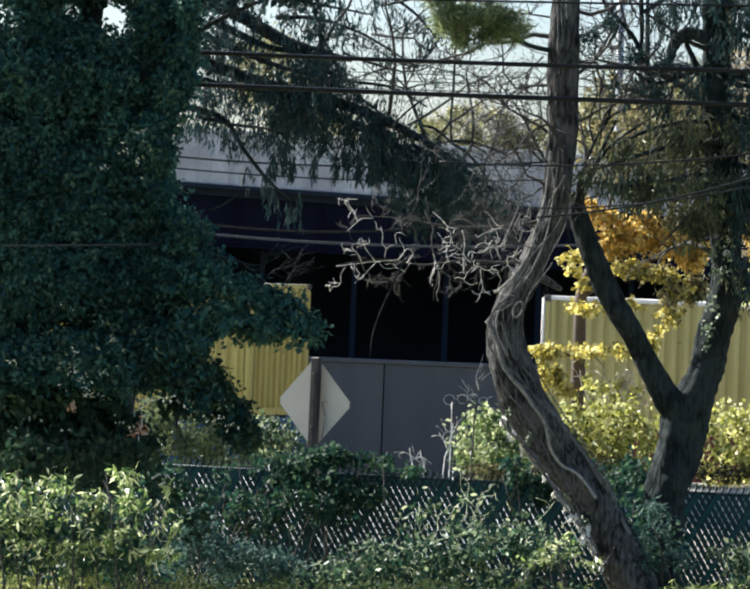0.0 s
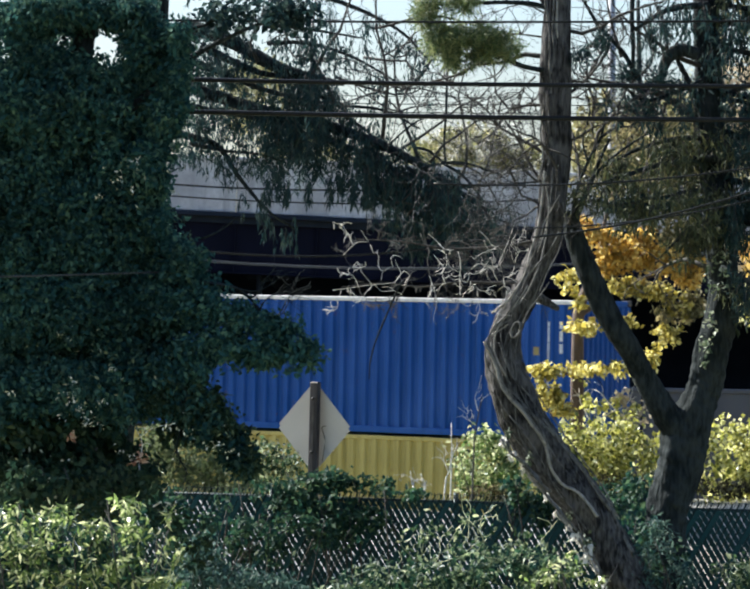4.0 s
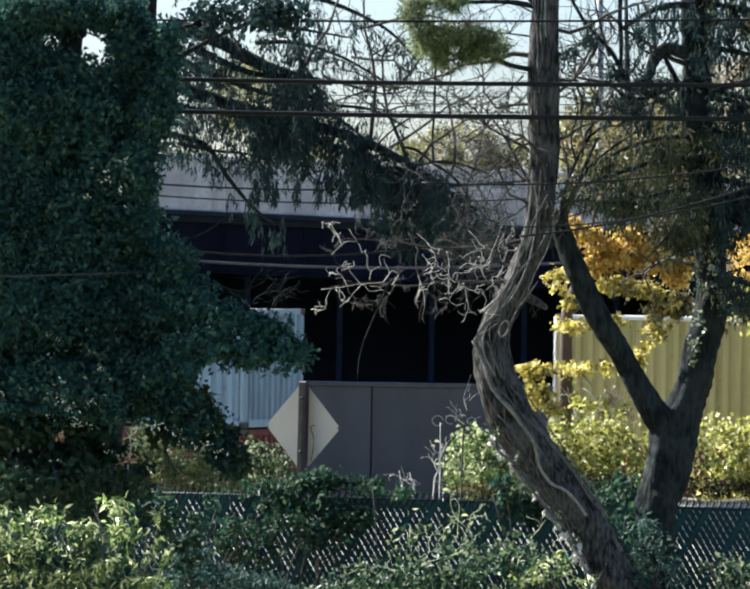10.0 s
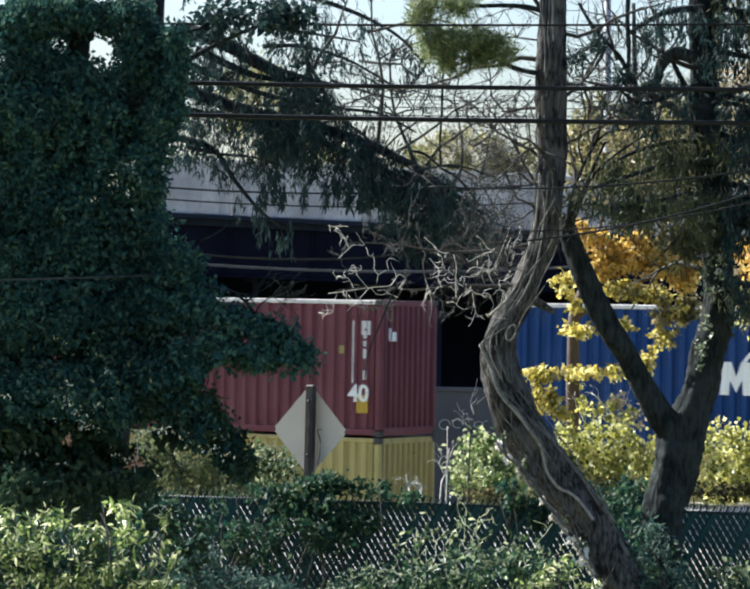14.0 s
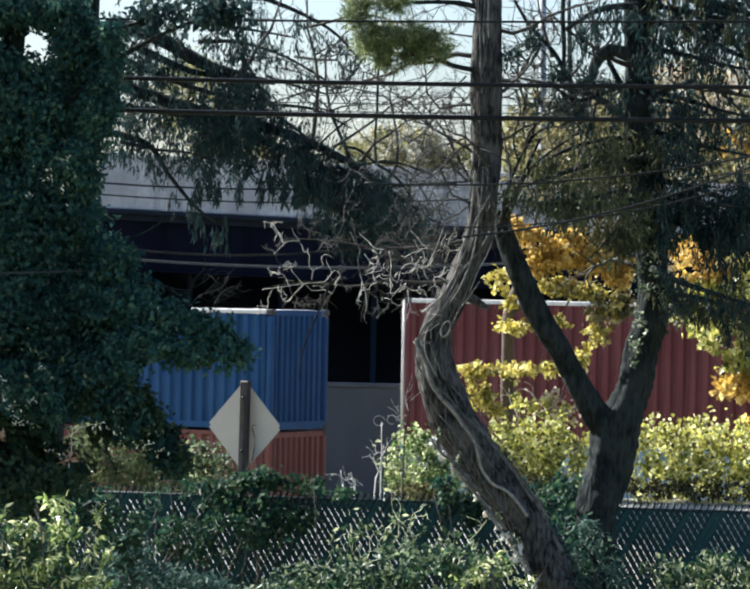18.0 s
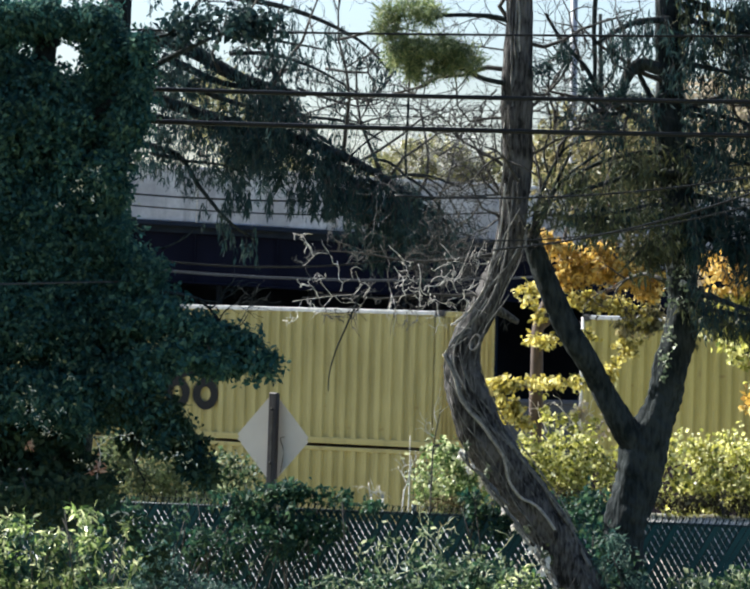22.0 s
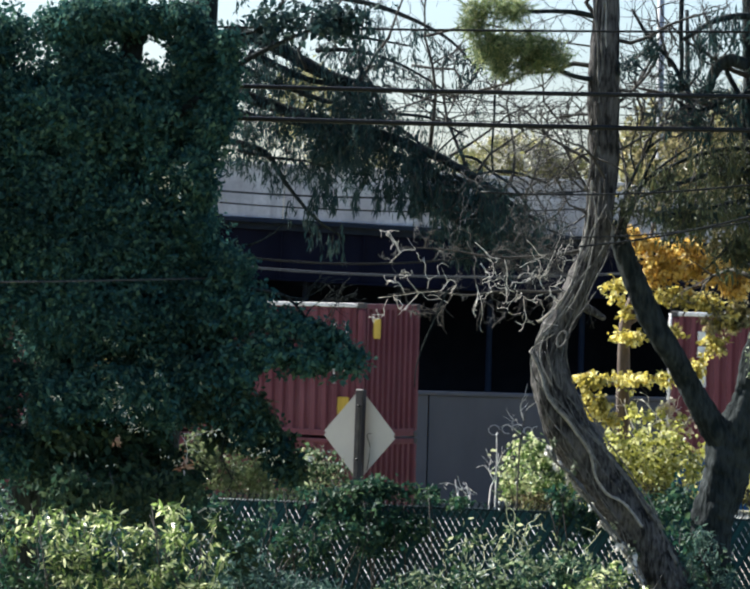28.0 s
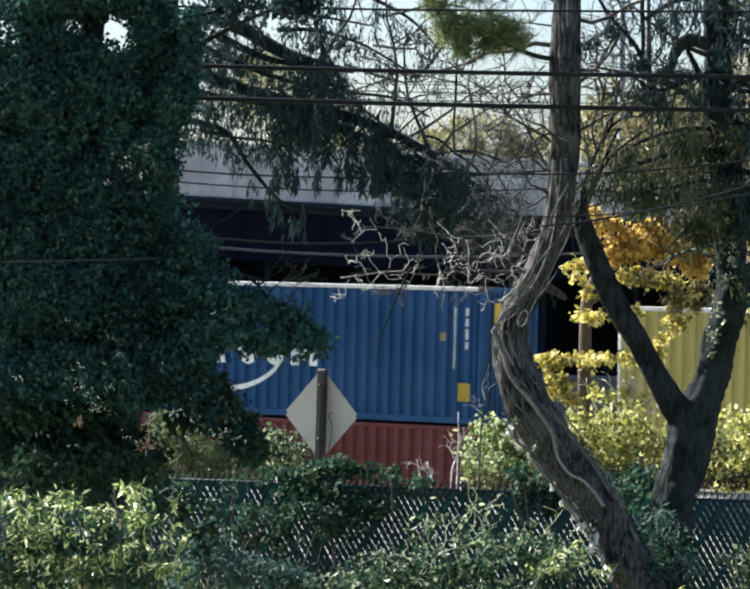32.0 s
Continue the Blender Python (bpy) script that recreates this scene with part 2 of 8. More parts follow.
M_LABEL = paint("yellow_label", (0.62, 0.42, 0.06), 0.5, 0.1, 0.1)
M_EDGE_LIGHT = paint("pale_top_rail", (0.62, 0.60, 0.58), 0.5, 0.15, 0.2)
M_CASTING = paint("corner_casting_steel", (0.06, 0.055, 0.055), 0.6, 0.1, 0.4)
M_POLE = rough_mat("grey_pole", (0.3, 0.3, 0.32), (0.42, 0.42, 0.44), 4, 0.6, 0.1, 0.002)
PAINTS = {
    "yellow": paint("yellow_paint", (0.405, 0.335, 0.105)),
    "old_yellow": paint("old_yellow_paint", (0.385, 0.325, 0.13)),
    "red": paint("red_oxide_paint", (0.128, 0.034, 0.036)),
    "maroon": paint("maroon_paint", (0.115, 0.032, 0.042)),
    "brown": paint("brown_paint", (0.175, 0.068, 0.058)),
    "crimson": paint("crimson_paint", (0.23, 0.030, 0.046)),
    "purple": paint("purple_brown_paint", (0.135, 0.042, 0.054)),
    "umber": paint("dull_umber_paint", (0.088, 0.038, 0.038)),
    "plum": paint("dull_plum_paint", (0.058, 0.036, 0.046)),
    "blue": paint("blue_paint", (0.017, 0.062, 0.165)),
    "deep_blue": paint("deep_blue_paint", (0.010, 0.042, 0.155)),
    "royal_blue": paint("royal_blue_paint", (0.015, 0.065, 0.26)),
    "steel_blue": paint("steel_blue_paint", (0.04, 0.115, 0.22)),
    "pale_blue": paint("pale_blue_paint", (0.235, 0.315, 0.40)),
    "grey_blue": paint("grey_blue_paint", (0.12, 0.15, 0.20)),
}


# ---- mesh helpers ----
def mesh_np(name, verts, faces, smooth=False):
    me = bpy.data.meshes.new(name)
    v = np.asarray(verts, dtype=float).reshape(-1, 3)
    me.from_pydata(v.tolist(), [], [list(map(int, f)) for f in faces])
    if smooth:
        me.polygons.foreach_set("use_smooth", [True] * len(me.polygons))
    me.update()
    return me


def part_me(name, me, mat, parent=None, label="", m=None):
    """Links a mesh as one object under a thing; the material sits on the object, so that meshes can be shared."""
    if not me.materials:
        me.materials.append(None)
    ob = new(name, me)
    ob.material_slots[0].link = "OBJECT"
    ob.material_slots[0].material = mat
    if m is not None:
        ob.matrix_basis = m
    if parent is not None:
        ob.parent = parent
    if label:
        ob["label"] = label
    return ob


def part(name, bm, mat, parent=None, label="", m=None):
    me = bpy.data.meshes.new(name)
    bm.to_mesh(me)
    bm.free()
    return part_me(name, me, mat, parent, label, m)


def box_bm(x0, x1, y0, y1, z0, z1, bevel=0.0):
    bm = bmesh.new()
    bmesh.ops.create_cube(bm, size=1.0, matrix=Matrix.Translation(((x0 + x1) / 2, (y0 + y1) / 2, (z0 + z1) / 2)) @ Matrix.Diagonal((x1 - x0, y1 - y0, z1 - z0, 1)))
    if bevel:
        bmesh.ops.bevel(bm, geom=bm.edges[:], offset=bevel, segments=1, affect="EDGES")
    return bm


def box_me(name, *a_, bevel=0.0):
    bm = box_bm(*a_, bevel=bevel)
    me = bpy.data.meshes.new(name)
    bm.to_mesh(me)
    bm.free()
    return me


def smooth_path(pts, n=5):
    """Points along a soft curve through the given ones (each x, y, z, radius)."""
    p = np.array(pts, dtype=float)
    p = np.vstack([2 * p[0] - p[1], p, 2 * p[-1] - p[-2]])
    out = []
    for i in range(1, len(p) - 2):
        for k in range(n):
            u = k / n
            out.append(0.5 * (2 * p[i] + (p[i + 1] - p[i - 1]) * u + (2 * p[i - 1] - 5 * p[i] + 4 * p[i + 1] - p[i + 2]) * u * u + (3 * p[i] - p[i - 1] - 3 * p[i + 1] + p[i + 2]) * u ** 3))
    out.append(p[-2])
    return np.array(out)


def tube_np(path, sides=6, knots=0.0, rng=None, lobes=0.0):
    """A closed tube along a path of x, y, z, radius; knots and lobes make it uneven like wood."""
    p, r = path[:, :3], path[:, 3]
    d = np.gradient(p, axis=0)
    d /= np.linalg.norm(d, axis=1)[:, None] + 1e-9
    ref = np.array([0.0, 1.0, 0.0]) if abs(d[:, 1]).mean() < 0.8 else np.array([1.0, 0, 0])
    s1 = np.cross(d, ref)
    s1 /= np.linalg.norm(s1, axis=1)[:, None] + 1e-9
    s2 = np.cross(d, s1)
    ang = np.linspace(0, 2 * np.pi, sides, endpoint=False)
    rad = r[:, None] * np.ones(sides)
    if lobes:
        along = np.arange(len(p))[:, None]
        rad = rad * (1 + lobes * np.sin(3 * ang + along * 0.15) + 0.6 * lobes * np.sin(5 * ang - along * 0.22) + 0.5 * lobes * np.sin(along * 0.9 + 2 * ang))
    if knots and rng is not None:
        rad = rad * (1 + knots * rng.standard_normal(rad.shape))
    v = p[:, None, :] + rad[..., None] * (np.cos(ang)[None, :, None] * s1[:, None, :] + np.sin(ang)[None, :, None] * s2[:, None, :])
    n = len(p)
    f = []
    for i in range(n - 1):
        for j in range(sides):
            k = (j + 1) % sides
            f.append((i * sides + j, i * sides + k, (i + 1) * sides + k, (i + 1) * sides + j))
    f.append(tuple(range(sides))[::-1])
    f.append(tuple((n - 1) * sides + j for j in range(sides)))
    return v.reshape(-1, 3), f


def join_np(pieces):
    vs, fs, off = [], [], 0
    for v, f in pieces:
        vs.append(v)
        fs += [tuple(i + off for i in q) for q in f]
        off += len(v)
    return np.vstack(vs), fs


def blob_points(blobs, n, rng, freq=2.0, cut=-0.15, shell=0.5):
    """Points in a union of ellipsoids (x, y, z, rx, ry, rz), thinned by a noise so that gaps stay between clumps."""
    b = np.array(blobs, dtype=float)
    w = (b[:, 3] * b[:, 4] * b[:, 5]) ** 0.75
    pick = rng.choice(len(b), size=int(n * 1.8), p=w / w.sum())
    d = rng.standard_normal((len(pick), 3))
    d /= np.linalg.norm(d, axis=1)[:, None]
    rad = shell + (1 - shell) * rng.random(len(pick)) ** 0.6
    rad = np.where(rng.random(len(pick)) < 0.2, rng.random(len(pick)), rad)
    wob = 1 + 0.22 * rng.standard_normal(len(pick)) * rng.random(len(pick))
    pts = b[pick, :3] + d * b[pick, 3:] * (rad * wob)[:, None]
    keep = [noise.noise(Vector(q) * freq) > cut for q in pts]
    return pts[np.array(keep)][:n]


def leaves_np(pts, rng, length, width, hang=0.3, spread=0.35):
    """One folded, pointed leaf at each point."""
    n = len(pts)
    ax = rng.standard_normal((n, 3))
    ax[:, 2] -= hang * 2
    ax /= np.linalg.norm(ax, axis=1)[:, None]
    nr = rng.standard_normal((n, 3))
    nr[:, 2] += 0.8
    sd = np.cross(ax, nr)
    sd /= np.linalg.norm(sd, axis=1)[:, None] + 1e-9
    up = np.cross(sd, ax)
    ln = (length * (1 + spread * rng.uniform(-1, 1, n)))[:, None]
    wd = ln * width / length
    v = np.stack([pts, pts + ax * ln * 0.45 - sd * wd * 0.5 + up * wd * 0.15, pts + ax * ln, pts + ax * ln * 0.45 + sd * wd * 0.5 + up * wd * 0.15], axis=1)
    k = np.arange(n)[:, None] * 4
    f = np.concatenate([k + np.array([[0, 3, 2]]), k + np.array([[0, 2, 1]])])
    return v.reshape(-1, 3), f


def foliage(name, blobs, n, length, width, mat, parent, seed, label="", **kw):
    rng = np.random.default_rng(seed)
    hang = kw.pop("hang", 0.3)
    pts = blob_points(blobs, n, rng, **kw)
    v, f = leaves_np(pts, rng, length, width, hang)
    return tagged(part_me(name, mesh_np(name, v, f), mat, parent, label), kind="stuff")


def grow(start, way, length, radius, level, rng, out, sag=0.0, crook=0.35, kids=4):
    """A crooked bare branch with its side twigs, each a path of x, y, z, radius."""
    segs = 6
    p, d = np.array(start, dtype=float), np.array(way, dtype=float)
    d /= np.linalg.norm(d)
    path = [np.append(p, radius)]
    for i in range(segs):
        d = d + crook * rng.standard_normal(3) * (1, 0.6, 1) + np.array([0, 0, -sag])
        d /= np.linalg.norm(d)
        p = p + d * length / segs
        path.append(np.append(p, radius * (1 - 0.75 * (i + 1) / segs)))
        if level > 0 and i > 0:
            for k in range(rng.poisson(kids / segs * 1.2)):
                side = rng.standard_normal(3) * (1, 0.6, 1)
                nd = d * 0.6 + 0.8 * side / np.linalg.norm(side)
                grow(p, nd, length * rng.uniform(0.3, 0.6), radius * 0.55 * (1 - 0.5 * i / segs), level - 1, rng, out, sag, crook, kids)
    out.append(np.array(path))


def branches(name, starts, mat, parent, seed, level=2, sag=0.0, crook=0.35, kids=4, label="", sides=4, thin=0.002):
    """Several bare branches, each with twigs, as one part each."""
    rng = np.random.default_rng(seed)
    for (s, w, length, radius) in starts:
        out = []
        grow(s, w, length, radius, level, rng, out, sag, crook, kids)
        v, f = join_np([tube_np(np.column_stack([q[:, :3], np.maximum(q[:, 3], thin)]), sides) for q in out])
        part_me(name, mesh_np(name, v, f, True), mat, parent, label)


def limb(name, pts, mat, parent, sides=10, seed=1, knots=0.03, lobes=0.06, label="", n=6, ridges=0.0):
    rng = np.random.default_rng(seed)
    path = smooth_path(pts, n)
    v, f = tube_np(path, sides, knots, rng, lobes)
    if ridges:
        # bark ridges: long furrows along the wood, and burls
        for i in range(len(path)):
            for j in range(sides):
                k = i * sides + j
                c, q = path[i, :3], v[k]
                an = 2 * math.pi * j / sides
                h = noise.noise(Vector((math.cos(an) * 3.2, math.sin(an) * 3.2, q[2] * 1.4 + seed))) + 0.7 * noise.noise(Vector((math.cos(an) * 8, math.sin(an) * 8, q[2] * 3.0))) + 0.5 * noise.noise(Vector(q) * 14)
                v[k] = c + (q - c) * (1 + ridges * h)
    return part_me(name, mesh_np(name, v, f, True), mat, parent, label)


def pr(p, r):
    return (*p, r)


def at(p, rx, ry, rz):
    return (*p, rx, ry, rz)


def empty(name, p):
    ob = new(name)
    ob.empty_display_size = 0.2
    ob.location = p
    return ob


def under(thing):
    """Keeps the parts of a thing, modelled in place, where they are when the thing has a base point."""
    shift = Matrix.Translation(-thing.location)
    for o in thing.children:
        o.matrix_basis = shift @ o.matrix_basis


# ---- setting: ground, track bed, wall, viaduct ----
TRACK_DEG = 30.0
UX, UY = math.cos(radians(TRACK_DEG)), -math.sin(radians(TRACK_DEG))
TRACK_Y = 75.3


def ground_z(x, y):
    """The land lies two metres above the track bed and falls to it by a bank; behind the tracks it is level."""
    d = -((x * math.sin(radians(TRACK_DEG))) + (y - TRACK_Y) * math.cos(radians(TRACK_DEG)))
    k = min(1.0, max(0.0, (d - 2.8) / 4.4))
    k = k * k * (3 - 2 * k)
    z = -0.45 + 2.55 * k
    if d > 18:
        z += 0.12 * noise.noise(Vector((x * 0.3, y * 0.3, 0)))
    return z


gx = sorted(set([round(v, 2) for v in np.concatenate([-np.geomspace(40, 4000, 14), np.linspace(-40, 40, 81), np.geomspace(40, 4000, 14)])]))
gy = sorted(set([round(v, 2) for v in np.concatenate([[-400, -150, -60, -20], np.linspace(0, 110, 111), np.geomspace(115, 4500, 16)])]))
gv = [(x, y, ground_z(x, y)) for y in gy for x in gx]
nx = len(gx)
gf = [(j * nx + i, j * nx + i + 1, (j + 1) * nx + i + 1, (j + 1) * nx + i) for j in range(len(gy) - 1) for i in range(nx - 1)]
tagged(part_me("ground", mesh_np("ground", gv, gf, True), M_GROUND), "grassy ground falling by a bank to the railway", "ground", kind="structure")

M_ROAD = rough_mat("pale_asphalt", (0.19, 0.197, 0.202), (0.27, 0.278, 0.284), 5.0, 0.9, 0.3, 0.01)
rd = box_bm(-120, 120, -22.0, -7.3, 1.6, 2.2, bevel=0.03)
tagged(part("road", rd, M_ROAD, m=pose(0, TRACK_Y, 0, 0, 0, -TRACK_DEG)), "worn grey asphalt road beside the railway", "road", kind="structure")

TRACK = pose(0, TRACK_Y, 0, 0, 0, -TRACK_DEG)
bed = bmesh.new()
prof = [(-2.6, -0.5), (-1.9, -0.05), (4.3, -0.05), (5.0, -0.5)]
for s in (-420, 420):
    for y, z in prof:
        bed.verts.new((s, y, z))
bed.verts.ensure_lookup_table()
for i in range(3):
    bed.faces.new([bed.verts[k] for k in (i, i + 4, i + 5, i + 1)])
tagged(part("track_bed", bed, M_BALLAST, m=TRACK), "grey crushed stone ballast under the rails", "track bed", kind="structure")
rail_me = None
for y in (1.219 - 0.7525, 1.219 + 0.7525):
    if rail_me is None:
        rail_me = box_me("rail", -420, 420, -0.036, 0.036, 0.0, 0.15, bevel=0.01)
    tagged(part_me("rail", rail_me, M_STEEL, m=TRACK @ pose(0, y, 0)), "worn steel rail on timber sleepers", "rail", "rails", "structure")
sl = [(np.array([(x - .11, -.08, -.1), (x + .11, -.08, -.1), (x + .11, 2.52, -.1), (x - .11, 2.52, -.1), (x - .11, -.08, 0), (x + .11, -.08, 0), (x + .11, 2.52, 0), (x - .11, 2.52, 0)]),
       [(4, 5, 6, 7), (0, 1, 5, 4), (1, 2, 6, 5), (2, 3, 7, 6), (3, 0, 4, 7)]) for x in np.arange(-80, 80, 0.6)]
v, f = join_np(sl)
tagged(part_me("sleepers", mesh_np("sleepers", v, f), M_TIMBER, m=TRACK), "dark timber sleepers in the ballast", "sleepers", kind="stuff")

# retaining wall behind the tracks, in cast panels with open joints
WALL_Y = 100.0
wall = tagged(empty("wall_retaining", (0, WALL_Y, -0.45)), "grey concrete retaining wall with vertical joints and graffiti", "wall", kind="structure")
WALL_TOP = (-1.214, 100, 3.617)[2]
panel_me = box_me("wall_panel", 0.012, 7.188, -0.2, 0.2, 0.0, WALL_TOP + 0.45, bevel=0.012)
for i in range(-3, 8):
    part_me("wall_panel", panel_me, M_WALL, wall, m=pose(i * 7.2 + 0.3, -0.06 * (i * 7.2), 0, 0, 0, -3.4) @ pose(0, 0.004 * (i % 2), 0))
cap_me = box_me("wall_coping", -22.0, 60.0, -0.24, 0.24, 0, 0.12, bevel=0.02)
part_me("wall_coping", cap_me, M_WALL, wall, m=pose(0, 0.0, WALL_TOP + 0.45, 0, 0, -3.4))

for k, (off_, r_, a0_, a1_) in enumerate(((0.0, 0.16, 0, 330), (0.36, 0.14, 40, 300), (0.66, 0.17, -60, 200), (0.95, 0.12, 0, 360), (1.2, 0.18, 90, 290))):
    o_ = (2.128, 99.6, 2.696)
    gpts = [(o_[0] + off_ + r_ * math.cos(radians(t_)), 99.78 - 0.06 * (o_[0] + off_) - WALL_Y, o_[2] + 0.45 + 0.9 * r_ * math.sin(radians(t_)) + 0.04 * math.sin(k), 0.014) for t_ in np.linspace(a0_, a1_, 9)]
    gv_, gf_ = tube_np(np.array(gpts), 5)
    part_me("graffiti_stroke", mesh_np("graffiti_stroke", gv_, gf_, True), M_CONCRETE, wall, "pale sprayed scrawl")

# viaduct over and behind the wall: parapet, girder, dark underside and columns
VIA_Y = 104.0
via = tagged(empty("viaduct", (0, VIA_Y, -0.45)), "long viaduct with pale concrete parapet over a dark steel girder", "bridge", kind="structure")
A0, A1 = (-6.165, 104, 8.584), (4.369, 104, 8.26)
GRADE = math.degrees(math.atan2(A1[2] - A0[2], A1[0] - A0[0]))
DECK_Z = A0[2] - A0[0] * math.tan(radians(GRADE)) + 0.45
DECK = pose(0, 0, DECK_Z, 0, -GRADE, 0)
par_me = box_me("parapet_panel", 0.01, 5.99, -0.18, 0.12, 0.0, 1.5, bevel=0.02)
for i in range(-5, 11):
    part_me("parapet_panel", par_me, M_PARAPET, via, m=DECK @ pose(i * 6.0 + 1.9, 0, 0))
rail2 = box_me("parapet_coping", -30, 66, -0.24, 0.18, 1.5, 1.62, bevel=0.02)
part_me("parapet_coping", rail2, M_PARAPET, via, m=DECK)
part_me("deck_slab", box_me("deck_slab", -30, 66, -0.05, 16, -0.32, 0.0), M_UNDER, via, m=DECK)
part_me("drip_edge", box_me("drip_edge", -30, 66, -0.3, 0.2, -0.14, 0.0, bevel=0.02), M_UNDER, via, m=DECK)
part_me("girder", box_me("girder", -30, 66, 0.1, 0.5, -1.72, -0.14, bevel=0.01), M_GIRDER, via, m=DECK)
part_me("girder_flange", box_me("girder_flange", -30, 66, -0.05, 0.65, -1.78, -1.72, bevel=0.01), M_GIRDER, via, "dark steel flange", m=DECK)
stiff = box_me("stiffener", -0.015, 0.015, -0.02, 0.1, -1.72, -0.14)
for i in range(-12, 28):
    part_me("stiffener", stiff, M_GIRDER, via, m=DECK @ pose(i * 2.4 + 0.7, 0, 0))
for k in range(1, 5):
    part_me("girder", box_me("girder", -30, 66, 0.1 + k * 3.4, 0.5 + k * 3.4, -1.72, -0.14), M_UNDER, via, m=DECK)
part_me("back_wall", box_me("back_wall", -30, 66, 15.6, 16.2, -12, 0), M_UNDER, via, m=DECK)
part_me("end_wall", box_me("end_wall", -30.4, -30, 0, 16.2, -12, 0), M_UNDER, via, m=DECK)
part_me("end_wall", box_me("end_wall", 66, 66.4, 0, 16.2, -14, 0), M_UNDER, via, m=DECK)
col = bmesh.new()
bmesh.ops.create_cone(col, cap_ends=True, segments=20, radius1=0.09, radius2=0.09, depth=9.2, matrix=Matrix.Translation((0, 0, 4.6)))
col_me = bpy.data.meshes.new("column")
col.to_mesh(col_me)
col.free()
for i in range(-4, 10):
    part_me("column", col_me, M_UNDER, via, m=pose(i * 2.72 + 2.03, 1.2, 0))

# ---- railway: containers on well cars ----
def corrugated(length, z0, z1, depth=0.06, pitch=0.278):
    """A pressed-steel wall along x, its outer folds at y = 0."""
    n = max(1, round(length / pitch))
    p = length / n
    xs, ys = [], []
    for i in range(n):
        b = -length / 2 + i * p
        for fx, y in ((0.0, 0), (0.36, 0), (0.50, depth), (0.86, depth)):
            xs.append(b + fx * p)
            ys.append(y)
    xs.append(length / 2)
    ys.append(0)
    v = [(x, y, z) for z in (z0, z1) for x, y in zip(xs, ys)]
    m = len(xs)
    return v, [(i, i + 1, m + i + 1, m + i) for i in range(m - 1)]


SHAPES = {}
WID = 2.438


def container_shapes(length, height):
    """The shared meshes of one size of container: name, mesh and poses of its repeats."""
    key = (length, height)
    if key in SHAPES:
        return SHAPES[key]
    L2, W2 = length / 2, WID / 2
    out = []
    side = mesh_np("side_panel", *corrugated(length - 0.36, 0.16, height - 0.10))
    out.append(("side_panel", side, [pose(0, -W2 + 0.012, 0), pose(0, W2 - 0.012, 0, 0, 0, 180)]))
    endp = mesh_np("end_panel", *corrugated(WID - 0.36, 0.18, height - 0.12, 0.085, 0.235))
    out.append(("end_panel", endp, [pose(L2 - 0.015, 0, 0, 0, 0, 90)]))
    door = box_me("door", -0.02, 0.02, 0.012, W2 - 0.14, 0.14, height - 0.12, bevel=0.01)
    out.append(("door", door, [pose(-L2 + 0.04, 0, 0), pose(-L2 + 0.04, -W2 + 0.128, 0)]))
    SHAPES["rod", height] = rod = box_me("lock_rod", -0.016, 0.016, -0.016, 0.016, 0.1, height - 0.1, bevel=0.006)
    out.append(("roof", box_me("roof", -L2 + 0.08, L2 - 0.08, -W2 + 0.05, W2 - 0.05, height - 0.06, height - 0.03, bevel=0.008), [Matrix()]))
    out.append(("floor_pan", box_me("floor_pan", -L2 + 0.08, L2 - 0.08, -W2 + 0.06, W2 - 0.06, 0.06, 0.15), [Matrix()]))
    out.append(("top_rail", box_me("top_rail", -L2 + 0.16, L2 - 0.16, -0.03, 0.03, height - 0.10, height - 0.012, bevel=0.012), [pose(0, -W2 + 0.032, 0), pose(0, W2 - 0.032, 0)]))
    out.append(("bottom_rail", box_me("bottom_rail", -L2 + 0.16, L2 - 0.16, -0.025, 0.025, 0.03, 0.165, bevel=0.01), [pose(0, -W2 + 0.028, 0), pose(0, W2 - 0.028, 0)]))
    out.append(("end_header", box_me("end_header", -0.03, 0.03, -W2 + 0.16, W2 - 0.16, height - 0.13, height - 0.012, bevel=0.01), [pose(L2 - 0.04, 0, 0), pose(-L2 + 0.04, 0, 0)]))
    out.append(("end_sill", box_me("end_sill", -0.03, 0.03, -W2 + 0.16, W2 - 0.16, 0.02, 0.185, bevel=0.01), [pose(L2 - 0.04, 0, 0), pose(-L2 + 0.04, 0, 0)]))
    corners = [(sx * (L2 - 0.09), sy * (W2 - 0.082)) for sx in (1, -1) for sy in (-1, 1)]
    out.append(("corner_post", box_me("corner_post", -0.085, 0.085, -0.08, 0.08, 0.118, height - 0.118, bevel=0.04), [pose(x, y, 0) for x, y in corners]))
    out.append(("corner_casting", box_me("corner_casting", -0.09, 0.09, -0.082, 0.082, 0, 0.118, bevel=0.012), [pose(x, y, z) for x, y in corners for z in (0.0, height - 0.118)]))
    tube = mesh_np("hinge_post", *tube_np(np.array([(0, 0, 0.1, 0.03), (0, 0, height / 2, 0.03), (0, 0, height - 0.05, 0.03)]), 12), True)
    out.append(("hinge_post", tube, [pose(-L2 - 0.008, -W2 + 0.022, 0), pose(-L2 - 0.008, W2 - 0.022, 0)]))
    SHAPES[key] = out
    return out


def plate(x0, x1, z0, z1, y=-WID / 2 + 0.006):
    bm = bmesh.new()
    bm.faces.new([bm.verts.new(c) for c in ((x0, y, z0), (x1, y, z0), (x1, y, z1), (x0, y, z1))])
    bmesh.ops.solidify(bm, geom=bm.faces[:], thickness=0.004)
    return bm


